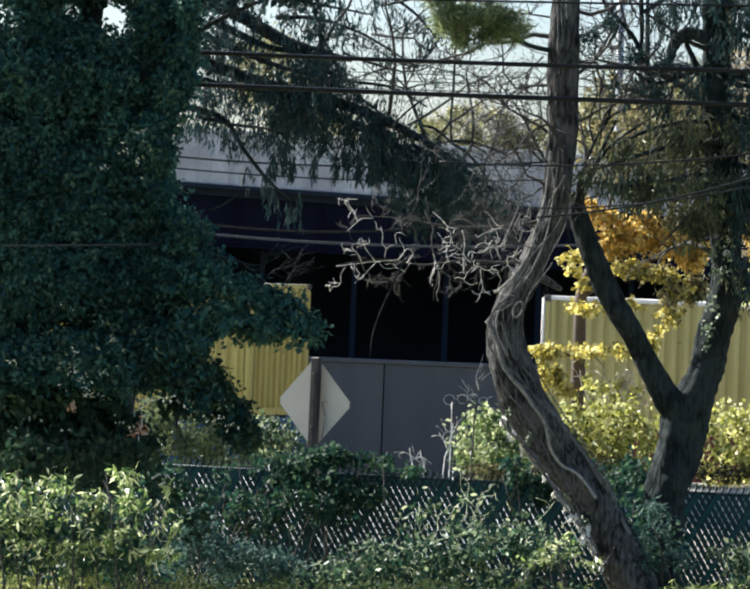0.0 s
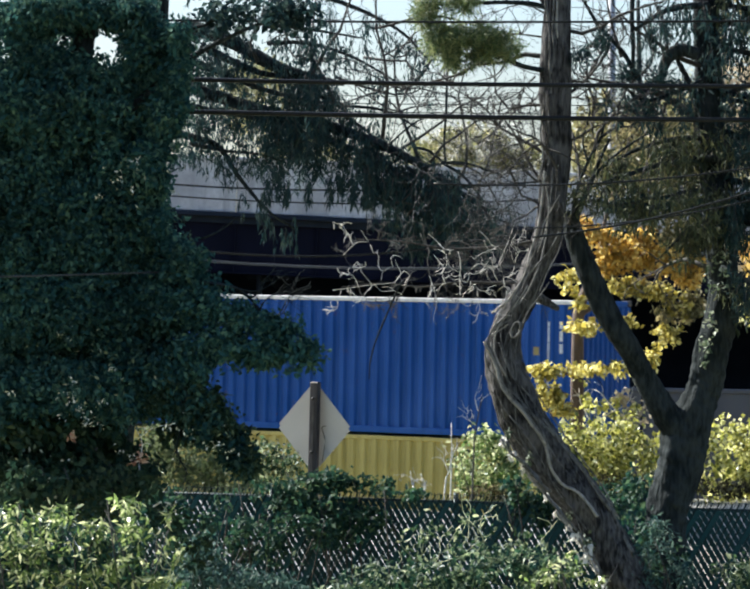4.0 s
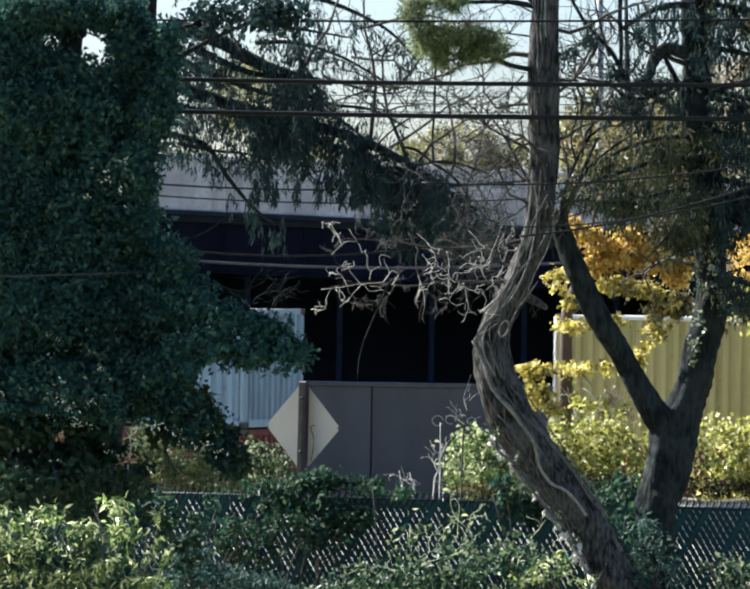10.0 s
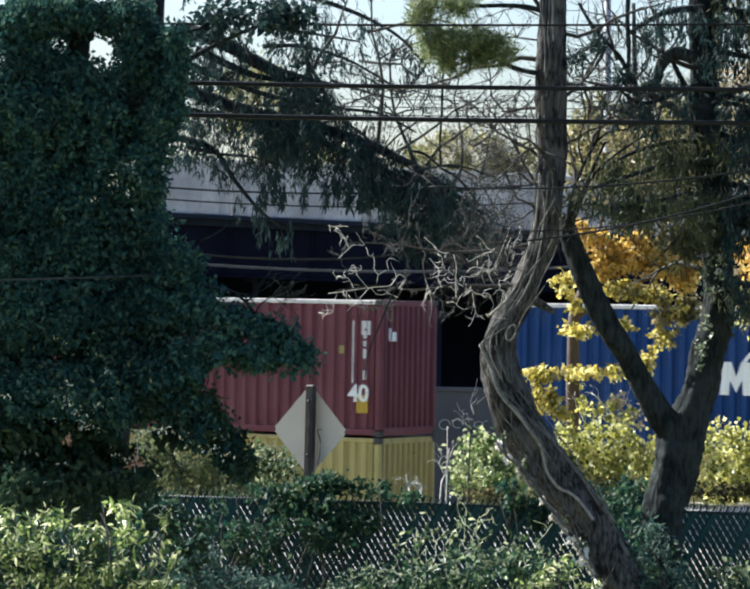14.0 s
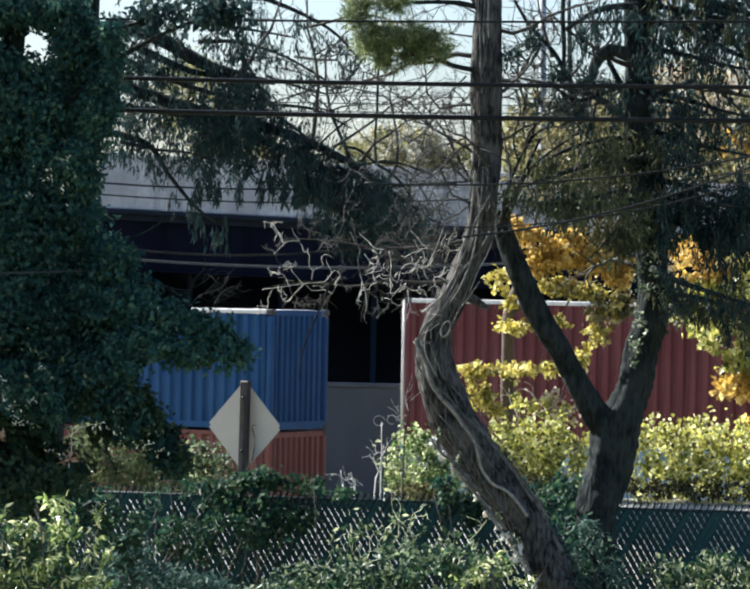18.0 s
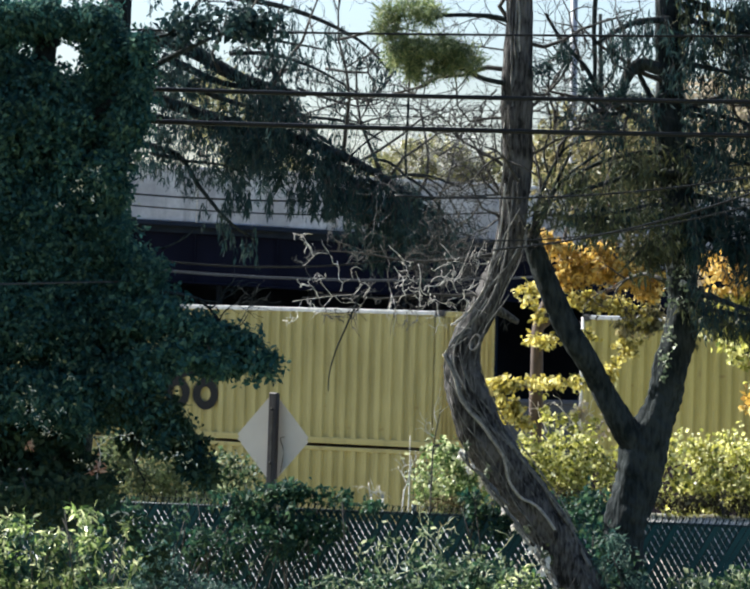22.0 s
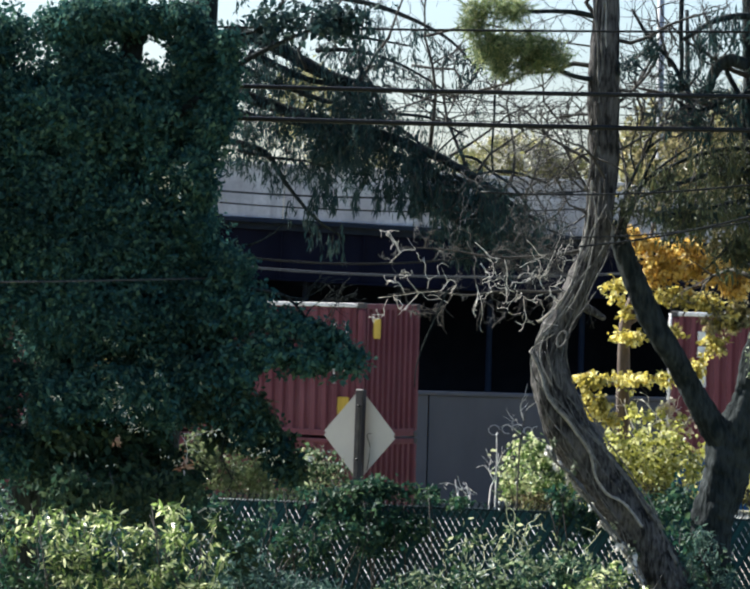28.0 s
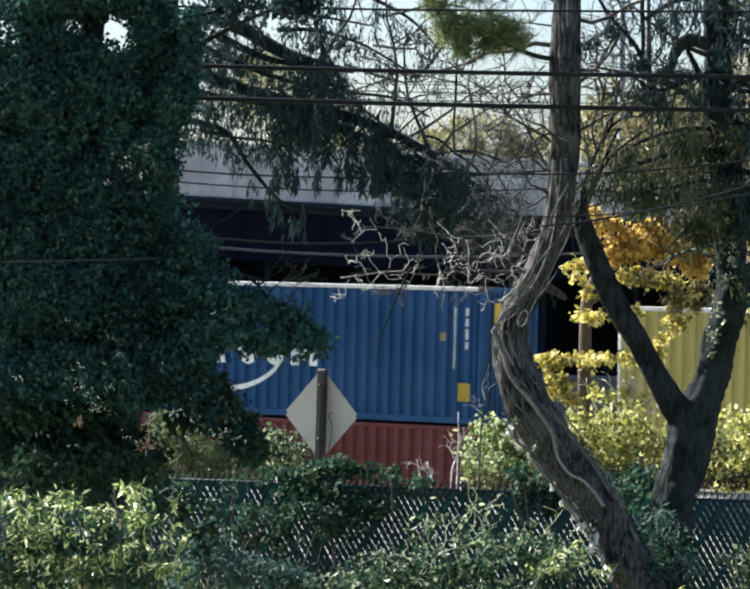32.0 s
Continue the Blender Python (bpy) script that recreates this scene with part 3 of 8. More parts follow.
def outline(pts, y=-WID / 2 + 0.006, holes=()):
    """A flat painted shape from an outline in x and z, 4 mm thick."""
    v = [(x, y, z) for x, z in pts] + [(x, y + 0.004, z) for x, z in pts]
    n = len(pts)
    return mesh_np("emblem", v, [tuple(range(n)), tuple(range(n, 2 * n))[::-1]] + [(i, n + i, n + (i + 1) % n, (i + 1) % n) for i in range(n)])


def arc_band(cx, cz, r, w, a0, a1, y=-WID / 2 + 0.006):
    ts = np.linspace(radians(a0), radians(a1), 14)
    ws = w * np.linspace(0.35, 1.0, 14)
    out = [(cx + (r + k / 2) * math.cos(t), cz + 0.62 * (r + k / 2) * math.sin(t)) for t, k in zip(ts, ws)]
    inn = [(cx + (r - k / 2) * math.cos(t), cz + 0.62 * (r - k / 2) * math.sin(t)) for t, k in zip(ts, ws)]
    v = [(x, y, z) for x, z in out + inn]
    return mesh_np("arc", v, [(i, i + 1, 14 + i + 1, 14 + i) for i in range(13)])


def mark_blocks(box, L2, top):
    """Six white letter-sized blocks between two sweeping arcs."""
    x = L2 - 8.2
    for w, form in ((0.66, "ring"), (0.80, "bars"), (0.70, "peak"), (0.66, "ring"), (0.68, "ring"), (0.78, "bars")):
        x1, z0, z1 = x + w - 0.11, top - 1.78, top - 1.12
        cx, cz = (x + x1) / 2, (z0 + z1) / 2
        if form == "ring":
            ts = np.linspace(0, 2 * math.pi, 21)
            v_ = [(cx + k * (x1 - x) / 2 * math.cos(t), -WID / 2 + 0.006, cz + q * 0.34 * math.sin(t)) for k, q in ((1.0, 1.0), (0.42, 0.46)) for t in ts]
            part_me("letter_block", mesh_np("ring", v_, [(j, j + 1, 22 + j, 21 + j) for j in range(20)]), M_WHITE, box, "white painted ring")
        elif form == "peak":
            part_me("letter_block", outline([(x, z0), (x + 0.2, z0), (cx, z0 + 0.22), (x1 - 0.2, z0), (x1, z0), (cx + 0.12, z1), (cx - 0.12, z1)]), M_WHITE, box, "white painted peak")
        else:
            part_me("letter_block", outline([(x, z0), (x + 0.19, z0), (x + 0.21, z0 + 0.3), (cx, z0 + 0.05), (x1 - 0.21, z0 + 0.3), (x1 - 0.19, z0), (x1, z0), (x1 - 0.04, z1), (x1 - 0.24, z1), (cx, z1 - 0.3), (x + 0.24, z1), (x + 0.04, z1)]), M_WHITE, box, "white painted notched block")
        x += w + (0.2 if form == "peak" else 0.0)
    part_me("arc", arc_band(L2 - 5.6, top - 1.5, 1.55, 0.2, 165, 95), M_WHITE, box, "white sweeping arc")
    part_me("arc", arc_band(L2 - 6.25, top - 1.35, 1.6, 0.2, -15, -85), M_WHITE, box, "white sweeping arc")


def mark_arches(box, mat, top, label):
    """A tall arched emblem block with two slots over a wavy bar and two ring shapes."""
    h0, h1, w = top - 1.5, top - 0.62, 1.36
    for k in range(3):
        x = -w / 2 + k * (w - 0.32) / 2
        part("emblem_bar", plate(x, x + 0.32, h0, h1 - 0.16), mat, box, label)
    for k in range(2):
        x = -w / 2 + k * (w - 0.32) / 2
        ww = (w - 0.32) / 2 + 0.32
        pts = [(x, h1 - 0.158)] + [(x + ww / 2 - ww / 2 * math.cos(t), h1 - 0.158 + 0.17 * math.sin(t) ** 0.6) for t in np.linspace(0.15, math.pi - 0.15, 10)] + [(x + ww, h1 - 0.158), (x + ww, h1 - 0.26), (x, h1 - 0.26)]
        part_me("emblem_cap", outline(pts[::-1], -WID / 2 + 0.0025 + 0.001 * k), mat, box, label)
    part("emblem_bar", plate(-w / 2, w / 2, h0 - 0.02, h0 + 0.09, y=-WID / 2 + 0.0045), mat, box, label)
    wave = [(-0.85 + 1.7 * i / 16, top - 1.50 + 0.05 * math.cos(i / 16 * 4 * math.pi)) for i in range(17)]
    part_me("emblem_wave", outline(wave + [(x, z - 0.09) for x, z in wave[::-1]], -WID / 2 + 0.001), mat, box, label)
    for cx in (-0.36, 0.36):
        n = 20
        o = [(cx + 0.33 * math.cos(t), top - 1.93 + 0.34 * math.sin(t)) for t in np.linspace(0, 2 * math.pi, n)]
        i_ = [(cx + 0.12 * math.cos(t), top - 1.93 + 0.16 * math.sin(t)) for t in np.linspace(0, 2 * math.pi, n)]
        v = [(x, -WID / 2 + 0.002, z) for x, z in o + i_]
        part_me("emblem_ring", mesh_np("emblem_ring", v, [(j, j + 1, n + j + 1, n + j) for j in range(n - 1)]), mat, box, label)


def lettering(name, text, size, x, z, mat, box, label, y=-WID / 2 - 0.002):
    cu = bpy.data.curves.new(name, "FONT")
    cu.body, cu.size, cu.extrude, cu.align_x = text, size, 0.002, "CENTER"
    cu.offset = 0.012
    tmp = new(name, cu)
    bpy.context.view_layer.update()
    me = bpy.data.meshes.new_from_object(tmp.evaluated_get(bpy.context.evaluated_depsgraph_get()))
    bpy.data.objects.remove(tmp)
    me.materials.clear()
    part_me(name, me, mat, box, label, m=pose(x, y, z, 90, 0, 0))


def mark_framed_words(box, L2, top):
    x1, x0, z1, z0 = L2 - 0.88, L2 - 3.72, top - 1.36, top - 2.42
    for a_ in ((x0, x1, z1 - 0.05, z1), (x0, x1, z0, z0 + 0.05), (x0, x0 + 0.05, z0 + 0.05, z1 - 0.05), (x1 - 0.05, x1, z0 + 0.05, z1 - 0.05)):
        part("frame_bar", plate(*a_), M_WHITE, box, "white painted frame bar")
    lettering("words", "eco container", 0.46, (x0 + x1) / 2, z1 - 0.50, M_WHITE, box, "white lettering")
    lettering("words", "bamboo flooring", 0.36, (x0 + x1) / 2, z0 + 0.25, M_WHITE, box, "white lettering")


def mark_codes(box, L2, top, label_mat=M_LABEL, two=True, end_plate=True):
    """Unreadable code columns, a small notice and a yellow plate near the leading end."""
    rng = random.Random(box.name)
    x, z = L2 - 0.72, top - 0.45
    while z > top - 1.7:
        h = rng.uniform(0.09, 0.2)
        part("code_bar", plate(x, x + 0.036, z - h, z), M_WHITE, box, "white code bar")
        z -= h + 0.012
    if two:
        z = top - 0.45
        while z > top - 1.5:
            h = rng.uniform(0.1, 0.22)
            part("code_bar", plate(x + 0.27, x + 0.34, z - h, z), M_WHITE, box, "white code bar")
            z -= h + 0.05 + 0.2 * (z < top - 0.9)
        part("label_plate", plate(x + 0.12, x + 0.40, top - 2.4, top - 2.02), label_mat, box, "yellow data plate")
    if end_plate:
        part("label_plate", box_bm(L2 + 0.004, L2 + 0.012, -WID / 2 + 0.42, -WID / 2 + 0.70, top - 0.76, top - 0.34), label_mat, box, "yellow data plate")
    part("warning_mark", plate(x - 0.33, x - 0.2, top - 1.15, top - 0.98), M_CREAM, box, "small pale notice")


def mark_column(box, L2, top, mat, n=6, size=0.2):
    for k in range(n):
        z = top - 0.4 - k * 0.3
        part("letter_block", plate(-L2 + 0.62, -L2 + 0.62 + size, z - 0.22, z), mat, box, "white painted block")


def make_container(colour, length, height, label, rail=True):
    box = tagged(new("shipping_container"), label, "shipping container", "containers on the train")
    for name, me, poses in container_shapes(length, height):
        mat = M_CASTING if name in ("corner_casting", "lock_rod") else PAINTS[colour]
        if name in ("top_rail", "hinge_post") and rail:
            mat = M_EDGE_LIGHT
        for m in poses:
            ob = part_me(name, me, mat, box, m=m)
            if name == "door":
                for y in (0.3, 0.8):
                    part_me("lock_rod", SHAPES["rod", height], M_CASTING, ob, "steel lock rod", m=pose(-0.055, y, 0))
    return box


# leading end's place along the track at the start, upper colour, upper height, mark, lower pair of colours (one: a long box; two: two short ones), low stack
HC, STD = 2.896, 2.591
TRAIN = [
    (16.15, "old_yellow", STD, "", ("red",), 0),
    (-3.08, "yellow", HC, "arch_black", ("blue", "brown"), 1),
    (-22.44, "red", HC, "codes", ("grey_blue", "old_yellow"), 1),
    (-43.81, "royal_blue", HC, "codes", ("yellow",), 0),
    (-58.89, "steel_blue", HC, "blocks", ("crimson",), 0),
    (-74.46, "red", HC, "codes", ("maroon",), 0),
    (-89.89, "brown", STD, "codes_column", ("crimson",), 0),
    (-105.28, "old_yellow", STD, "arch_black", ("maroon",), 0),
    (-124.92, "pale_blue", STD, "", ("red",), 0),
    (-140.25, "brown", HC, "codes", ("purple",), 0),
    (-155.58, "deep_blue", HC, "blocks_words", ("old_yellow",), 0),
    (-170.92, "purple", HC, "codes_forty", ("old_yellow",), 0),
    (-186.3, "royal_blue", HC, "white_panel", ("red",), 0),
    (-206.0, "red", HC, "codes", ("pale_blue",), 0),
    (-221.35, "blue", STD, "blocks", ("brown",), 0),
    (-236.71, "yellow", HC, "arch_black", ("deep_blue",), 0),
    (-252.06, "yellow", HC, "arch_black", ("plum",), 0),
    (-267.5, "old_yellow", HC, "arch_black", ("old_yellow",), 0),
    (-287.29, "red", HC, "codes_column", ("old_yellow",), 1),
    (-306.98, "red", HC, "codes", ("crimson",), 0),
    (-326.56, "maroon", HC, "column", ("blue",), 0),
    (-346.0, "maroon", HC, "codes_arch_cream", ("maroon",), 0),
    (-361.35, "red", HC, "codes_arch_faded", ("crimson",), 0),
    (-376.61, "yellow", STD, "arch_black", ("umber",), 0),
    (-391.94, "blue", HC, "codes_blocks", ("red",), 0),
]
WORDS = {"yellow": "yellow", "old_yellow": "faded yellow", "red": "oxide-red", "maroon": "maroon", "brown": "brick-brown", "crimson": "crimson", "purple": "purple-brown", "plum": "dull plum", "umber": "dull red-brown",
         "blue": "blue", "deep_blue": "deep blue", "royal_blue": "bright blue", "steel_blue": "steel-blue", "pale_blue": "pale blue", "grey_blue": "grey-blue"}
MARKW = {"arch_black": "with a black arched emblem", "blocks": "with white blocks and arcs", "blocks_words": "with white blocks and framed words", "white_panel": "with a large white panel",
         "codes_arch_cream": "with a cream arched emblem", "codes_arch_faded": "with a faded dark emblem", "column": "with a column of white blocks", "codes_column": "with a column of white blocks",
         "codes_forty": "with white codes and a number", "codes_blocks": "with white blocks and codes", "codes": "with white code marks", "": "with plain corrugated sides"}
LEN = 12.192
BASE = 0.35
movers = []


def lower_top(low):
    return BASE + (STD if low else HC) + 0.02


def wheelset(parent, x):
    ax = bmesh.new()
    bmesh.ops.create_cone(ax, cap_ends=True, segments=10, radius1=0.08, radius2=0.08, depth=1.6, matrix=Matrix.Rotation(radians(90), 4, "X"))
    ob = part("wheelset", ax, M_WHEEL, parent, "dark steel axle with wheels", m=pose(x, 0, 0.61))
    for y in (-0.7525, 0.7525):
        wh = bmesh.new()
        bmesh.ops.create_cone(wh, cap_ends=True, segments=24, radius1=0.46, radius2=0.46, depth=0.12, matrix=Matrix.Rotation(radians(90), 4, "X"))
        part("wheel", wh, M_WHEEL, ob, m=pose(0, y, 0))
    return ob


def make_well_car():
    car = tagged(new("well_car"), "low brown steel well car carrying stacked containers", "rail car", "cars of the train")
    for y in (-1.38, 1.38):
        part("side_sill", box_bm(-6.5, 6.5, y - 0.06, y + 0.06, 0.20, 1.05, bevel=0.02), M_CAR, car)
        part("sill_cap", box_bm(-6.5, 6.5, y - 0.10, y + 0.10, 1.05, 1.11, bevel=0.02), M_CAR, car)
        for k in range(-5, 6):
            part("sill_rib", box_bm(k * 1.2 - 0.03, k * 1.2 + 0.03, y - 0.09, y + 0.09, 0.22, 1.05), M_CAR, car)
    part("well_floor", box_bm(-6.4, 6.4, -1.3, 1.3, 0.22, 0.34, bevel=0.01), M_CAR, car)
    for sx in (-1, 1):
        part("end_platform", box_bm(*sorted((sx * 6.3, sx * 7.55)), -1.2, 1.2, 0.85, 1.05, bevel=0.03), M_CAR, car)
        part("coupler", box_bm(*sorted((sx * 7.5, sx * 7.68)), -0.14, 0.14, 0.72, 0.95, bevel=0.02), M_WHEEL, car)
        for dx in (6.35, 7.2):
            wheelset(car, sx * dx)
    return car


first_car = None
for i, (s0, colour, height, mark, low_cols, low) in enumerate(TRAIN):
    sc = s0 - LEN / 2
    label = f"{WORDS[colour]} steel container {MARKW[mark]}, on another"
    box = make_container(colour, LEN, height, label, rail=True)
    L2, top = LEN / 2, height
    if "arch_black" in mark:
        mark_arches(box, M_BLACK, top, "black painted emblem")
    if "arch_cream" in mark:
        mark_arches(box, M_CREAM, top, "cream painted emblem")
        part("code_strip", plate(-L2 + 0.72, -L2 + 0.81, top - 2.3, top - 0.5), M_DUSTY, box, "dusty pale painted strip")
        for k in range(9):
            part("code_block", plate(-L2 + 1.0, -L2 + 1.09, top - 0.78 - k * 0.18, top - 0.66 - k * 0.18), M_DUSTY, box, "dusty pale painted block")
    if "arch_faded" in mark:
        mark_arches(box, M_GREYBLACK, top, "faded black emblem")
    if "blocks" in mark:
        mark_blocks(box, L2 - (0.2 if "codes" in mark else 0.0), top)
    if "words" in mark:
        mark_framed_words(box, L2, top)
    if "codes" in mark:
        mark_codes(box, L2, top, end_plate="forty" not in mark)
    if "column" in mark:
        mark_column(box, L2, top, M_WHITE, 6 if "codes" in mark else 4)
    if "forty" in mark:
        lettering("number", "40", 0.5, L2 - 0.55, top - 2.15, M_WHITE, box, "white number")
        for k in range(2):
            part("code_bar", plate(L2 + 0.0 - 0.5 + k * 0.14, L2 - 0.42 + k * 0.14, top - 0.75, top - 0.45), M_WHITE, box, "white code bar")
    if "panel" in mark:
        part("white_panel", plate(-L2 + 4.4, -L2 + 7.6, 0.3, top - 1.3), M_WHITE, box, "large white painted panel")
        for k in (0.9, 2.2):
            part("dark_bar", plate(-L2 + 4.4 + k, -L2 + 4.52 + k, 0.35, 1.0, y=-WID / 2 - 0.001), M_BLACK, box, "dark painted bar")
    movers.append((box, sc, lower_top(low)))
    if len(low_cols) == 1:
        lb = make_container(low_cols[0], LEN, STD if low else HC, f"{WORDS[low_cols[0]]} corrugated steel container low in a well car", rail=False)
        movers.append((lb, sc, BASE))
    else:
        for k, c in enumerate(low_cols):
            lb = make_container(c, 6.058, STD, f"short {WORDS[c]} corrugated steel container low in a well car", rail=False)
            movers.append((lb, sc + (3.067 if k == 0 else -3.067), BASE))
    if first_car is None:
        first_car = make_well_car()
        car = first_car
    else:
        car = copy_thing(first_car, Matrix())
    movers.append((car, sc, 0.0))

# small marks on the lower boxes
def lower_at(i):
    """The lower boxes stand right after their upper one in the list of movers."""
    tops = [k for k, (o, s, z) in enumerate(movers) if z > 2]
    return movers[tops[i] + 1][0]


for i, x0, x1, z0, z1, mat in ((1, -1.0, 0.6, 1.75, 1.95, M_WHITE), (2, -1.2, 0.3, 1.75, 1.95, M_WHITE), (4, -5.4, -4.5, 2.1, 2.5, M_WHITE), (5, -5.7, -5.5, 2.2, 2.5, M_WHITE),
                               (10, -0.6, 0.6, 1.7, 2.2, M_BLACK), (11, -0.6, 0.6, 1.7, 2.0, M_BLACK), (14, -4.6, -3.2, 1.75, 2.45, M_WHITE), (15, -1.0, 0.4, 1.9, 2.1, M_WHITE),
                               (21, 4.2, 4.9, 2.3, 2.5, M_WHITE), (22, -5.5, -4.9, 2.2, 2.5, M_WHITE)):
    part("mark_block", plate(x0, x1, z0, z1), mat, lower_at(i), "painted block")

for k, (w_, h_) in enumerate(((0.05, 0.26), (0.10, 0.12), (0.05, 0.30), (0.12, 0.18), (0.06, 0.20))):
    part("mark_block", plate(-4.48 + k * 0.25, -4.48 + k * 0.25 + w_, 1.92, 1.92 + h_, y=-WID / 2 - 0.001), M_GREYBLACK, lower_at(14), "dark sprayed bar")

# a framed white emblem on one upper box, and white strokes on another's leading end
tops_ = [o for o, s_, z_ in movers if z_ > 2]
part("emblem_plate", plate(-5.74, -5.28, 2.04, 2.50), M_WHITE, tops_[5], "white painted square")
part("emblem_field", plate(-5.70, -5.36, 2.12, 2.46, y=-WID / 2 + 0.001), M_BLACK, tops_[5], "black painted field")
part_me("emblem_stripe", outline([(-5.66, 2.20), (-5.60, 2.20), (-5.42, 2.42), (-5.54, 2.42)], -WID / 2 - 0.005), M_WHITE, tops_[5], "white slanting stripe")
for y0_, y1_, z1_ in ((0.30, 0.36, 2.30), (0.42, 0.60, 2.22)):
    part("code_bar", box_bm(6.1, 6.108, -WID / 2 + y0_, -WID / 2 + y1_, 2.02, z1_), M_WHITE, tops_[11], "white painted bar")
for k in range(6):
    part("letter_block", plate(-0.75 + k * 0.2, -0.60 + k * 0.2, 1.98, 2.38), M_BLACK, lower_at(18), "black painted block")

# ---- fence: chain link with dark green slats ----
FENCE_Y, FENCE_DEG = 40.0, -13.0
FTOP = 3.986
FH = 1.83
fence = tagged(empty("chain_link_fence", (0, FENCE_Y, FTOP - FH)), "chain-link fence with dark green diagonal slats, overgrown with vines", "fence")
fence.rotation_euler = (0, 0, radians(FENCE_DEG))
FX0, FX1 = -5.4, 6.4
for x in np.arange(FX0, FX1 + 0.1, 2.12):
    pv, pf = tube_np(np.array([(x, 0.04, -0.3, 0.03), (x, 0.04, 0.8, 0.03), (x, 0.04, FH + 0.02, 0.03)]), 10)
    post = part_me("post", mesh_np("post", pv, pf, True), M_RAIL_TUBE, fence)
for z in (FH - 0.085, 0.08):
    pv, pf = tube_np(np.array([(FX0, 0.035, z, 0.021), (0.0, 0.035, z, 0.021), (FX1, 0.035, z, 0.021)]), 8)
    part_me("top_rail" if z > 1 else "bottom_rail", mesh_np("rail_tube", pv, pf, True), M_RAIL_TUBE, fence)
PITCH, RUN = 0.074, 0.55      # spacing and sideways run of a slat over the fence's height
run = FH * RUN
slat_rng = random.Random(4)
slat_me = mesh_np("slat", [(x + dx, y, z) for y in (-0.004, 0.004) for x, z in ((0, FH - 0.09), (-run, 0.04)) for dx in (-0.0322, 0.0322)],
                  [(0, 1, 3, 2), (4, 6, 7, 5), (0, 4, 5, 1), (2, 3, 7, 6), (0, 2, 6, 4), (1, 5, 7, 3)])
SL_N = int((FX1 - FX0) / PITCH)
for k in range(SL_N):
    x = FX0 + k * PITCH
    # slats run down to the right
    m = pose(x + slat_rng.uniform(-0.0026, 0.0026), slat_rng.uniform(-0.003, 0.003), slat_rng.uniform(-0.003, 0.003)) @ Matrix.Diagonal((-1, 1, 1, 1))
    if x + run < FX1 + 0.6:
        part_me("slat", slat_me, M_SLAT, fence, m=m)
# some slats are threaded the other way, so the slits come in short runs
k = 0
while k < SL_N:
    if FX0 + k * PITCH - run > FX0 - 1.0:
        part_me("cross_slat", slat_me, M_SLAT, fence, m=pose(FX0 + k * PITCH, -0.02, 0))
    k += slat_rng.choice((1, 3, 4, 4, 5, 6))
wv = []
for k in range(SL_N):
    x = FX0 + k * PITCH
    if x - run > FX0 - 1.0:
        wv.append(tube_np(np.array([(x, -0.012, FH, 0.009), (x - run / 2, -0.018, FH / 2, 0.009), (x - run, -0.018, 0.02, 0.009)]), 3))
for k in range(SL_N):
    x = FX0 + k * PITCH
    wv.append(tube_np(np.array([(x - 0.026, 0.0, FH + 0.01, 0.006), (x, 0.0, FH - 0.085, 0.009), (x + 0.026, 0.0, FH + 0.01, 0.006)]), 3))
v, f = join_np(wv)
tagged(part_me("wire_mesh", mesh_np("wire_mesh", v, f), M_RAIL_TUBE, fence), kind="stuff")

# raised gravel verge behind the fence, on which the hedges stand
vb = bmesh.new()
steps_y = ((0.25, 0.3), (0.3, 0.7), (1.5, 1.2), (3.0, 1.47), (4.0, 1.57), (5.2, 1.57), (6.0, 1.1), (6.2, 0.0))
xs_ = np.linspace(1.3, 9.5, 42)
for x in xs_:
    for y, z in steps_y:
        vb.verts.new((x, y, (z + (0.06 * noise.noise(Vector((x * 1.7, y * 1.9, 0))) if z > 0.1 else 0)) * min(1.0, 0.1 + (x - 1.3) * 1.6)))
vb.verts.ensure_lookup_table()
rows_ = len(steps_y)
for i in range(len(xs_) - 1):
    for j in range(rows_ - 1):
        vb.faces.new([vb.verts[k] for k in (i * rows_ + j, (i + 1) * rows_ + j, (i + 1) * rows_ + j + 1, i * rows_ + j + 1)])
tagged(part("verge", vb, M_GRAVEL, m=pose(0, FENCE_Y, FTOP - FH, 0, 0, FENCE_DEG)), "raised sunlit pale gravel verge under the hedges", "verge", kind="structure")

# ---- road sign seen from behind ----
SIGN = (-0.677, 41.4, 4.65)
sign = tagged(empty("road_sign", (SIGN[0], SIGN[1], 2.1)), "back of a bare aluminium diamond road sign on a steel post", "road sign")
HALF = 0.54
pl = bmesh.new()
bmesh.ops.create_cube(pl, size=1.0, matrix=Matrix.Diagonal((HALF * 1.414, 0.003, HALF * 1.414, 1)))
vert_edges = [e_ for e_ in pl.edges if abs(e_.verts[0].co.y - e_.verts[1].co.y) > 0.002]
bmesh.ops.bevel(pl, geom=vert_edges, offset=0.035, segments=4, affect="EDGES")
part("plate", pl, M_ALU, sign, "bare grey aluminium", m=pose(0, 0, SIGN[2] - 2.1, 0, 0, -36) @ pose(0, 0, 0, 0, 45, 0))
sign_post = part("post", box_bm(-0.06, 0.06, -0.05, 0.02, -0.5, SIGN[2] - 2.1 + HALF - 0.01, bevel=0.012), M_SIGNPOST, sign, "weathered dark post", m=pose(-0.01, -0.06, 0, 0, 0.6, -36))
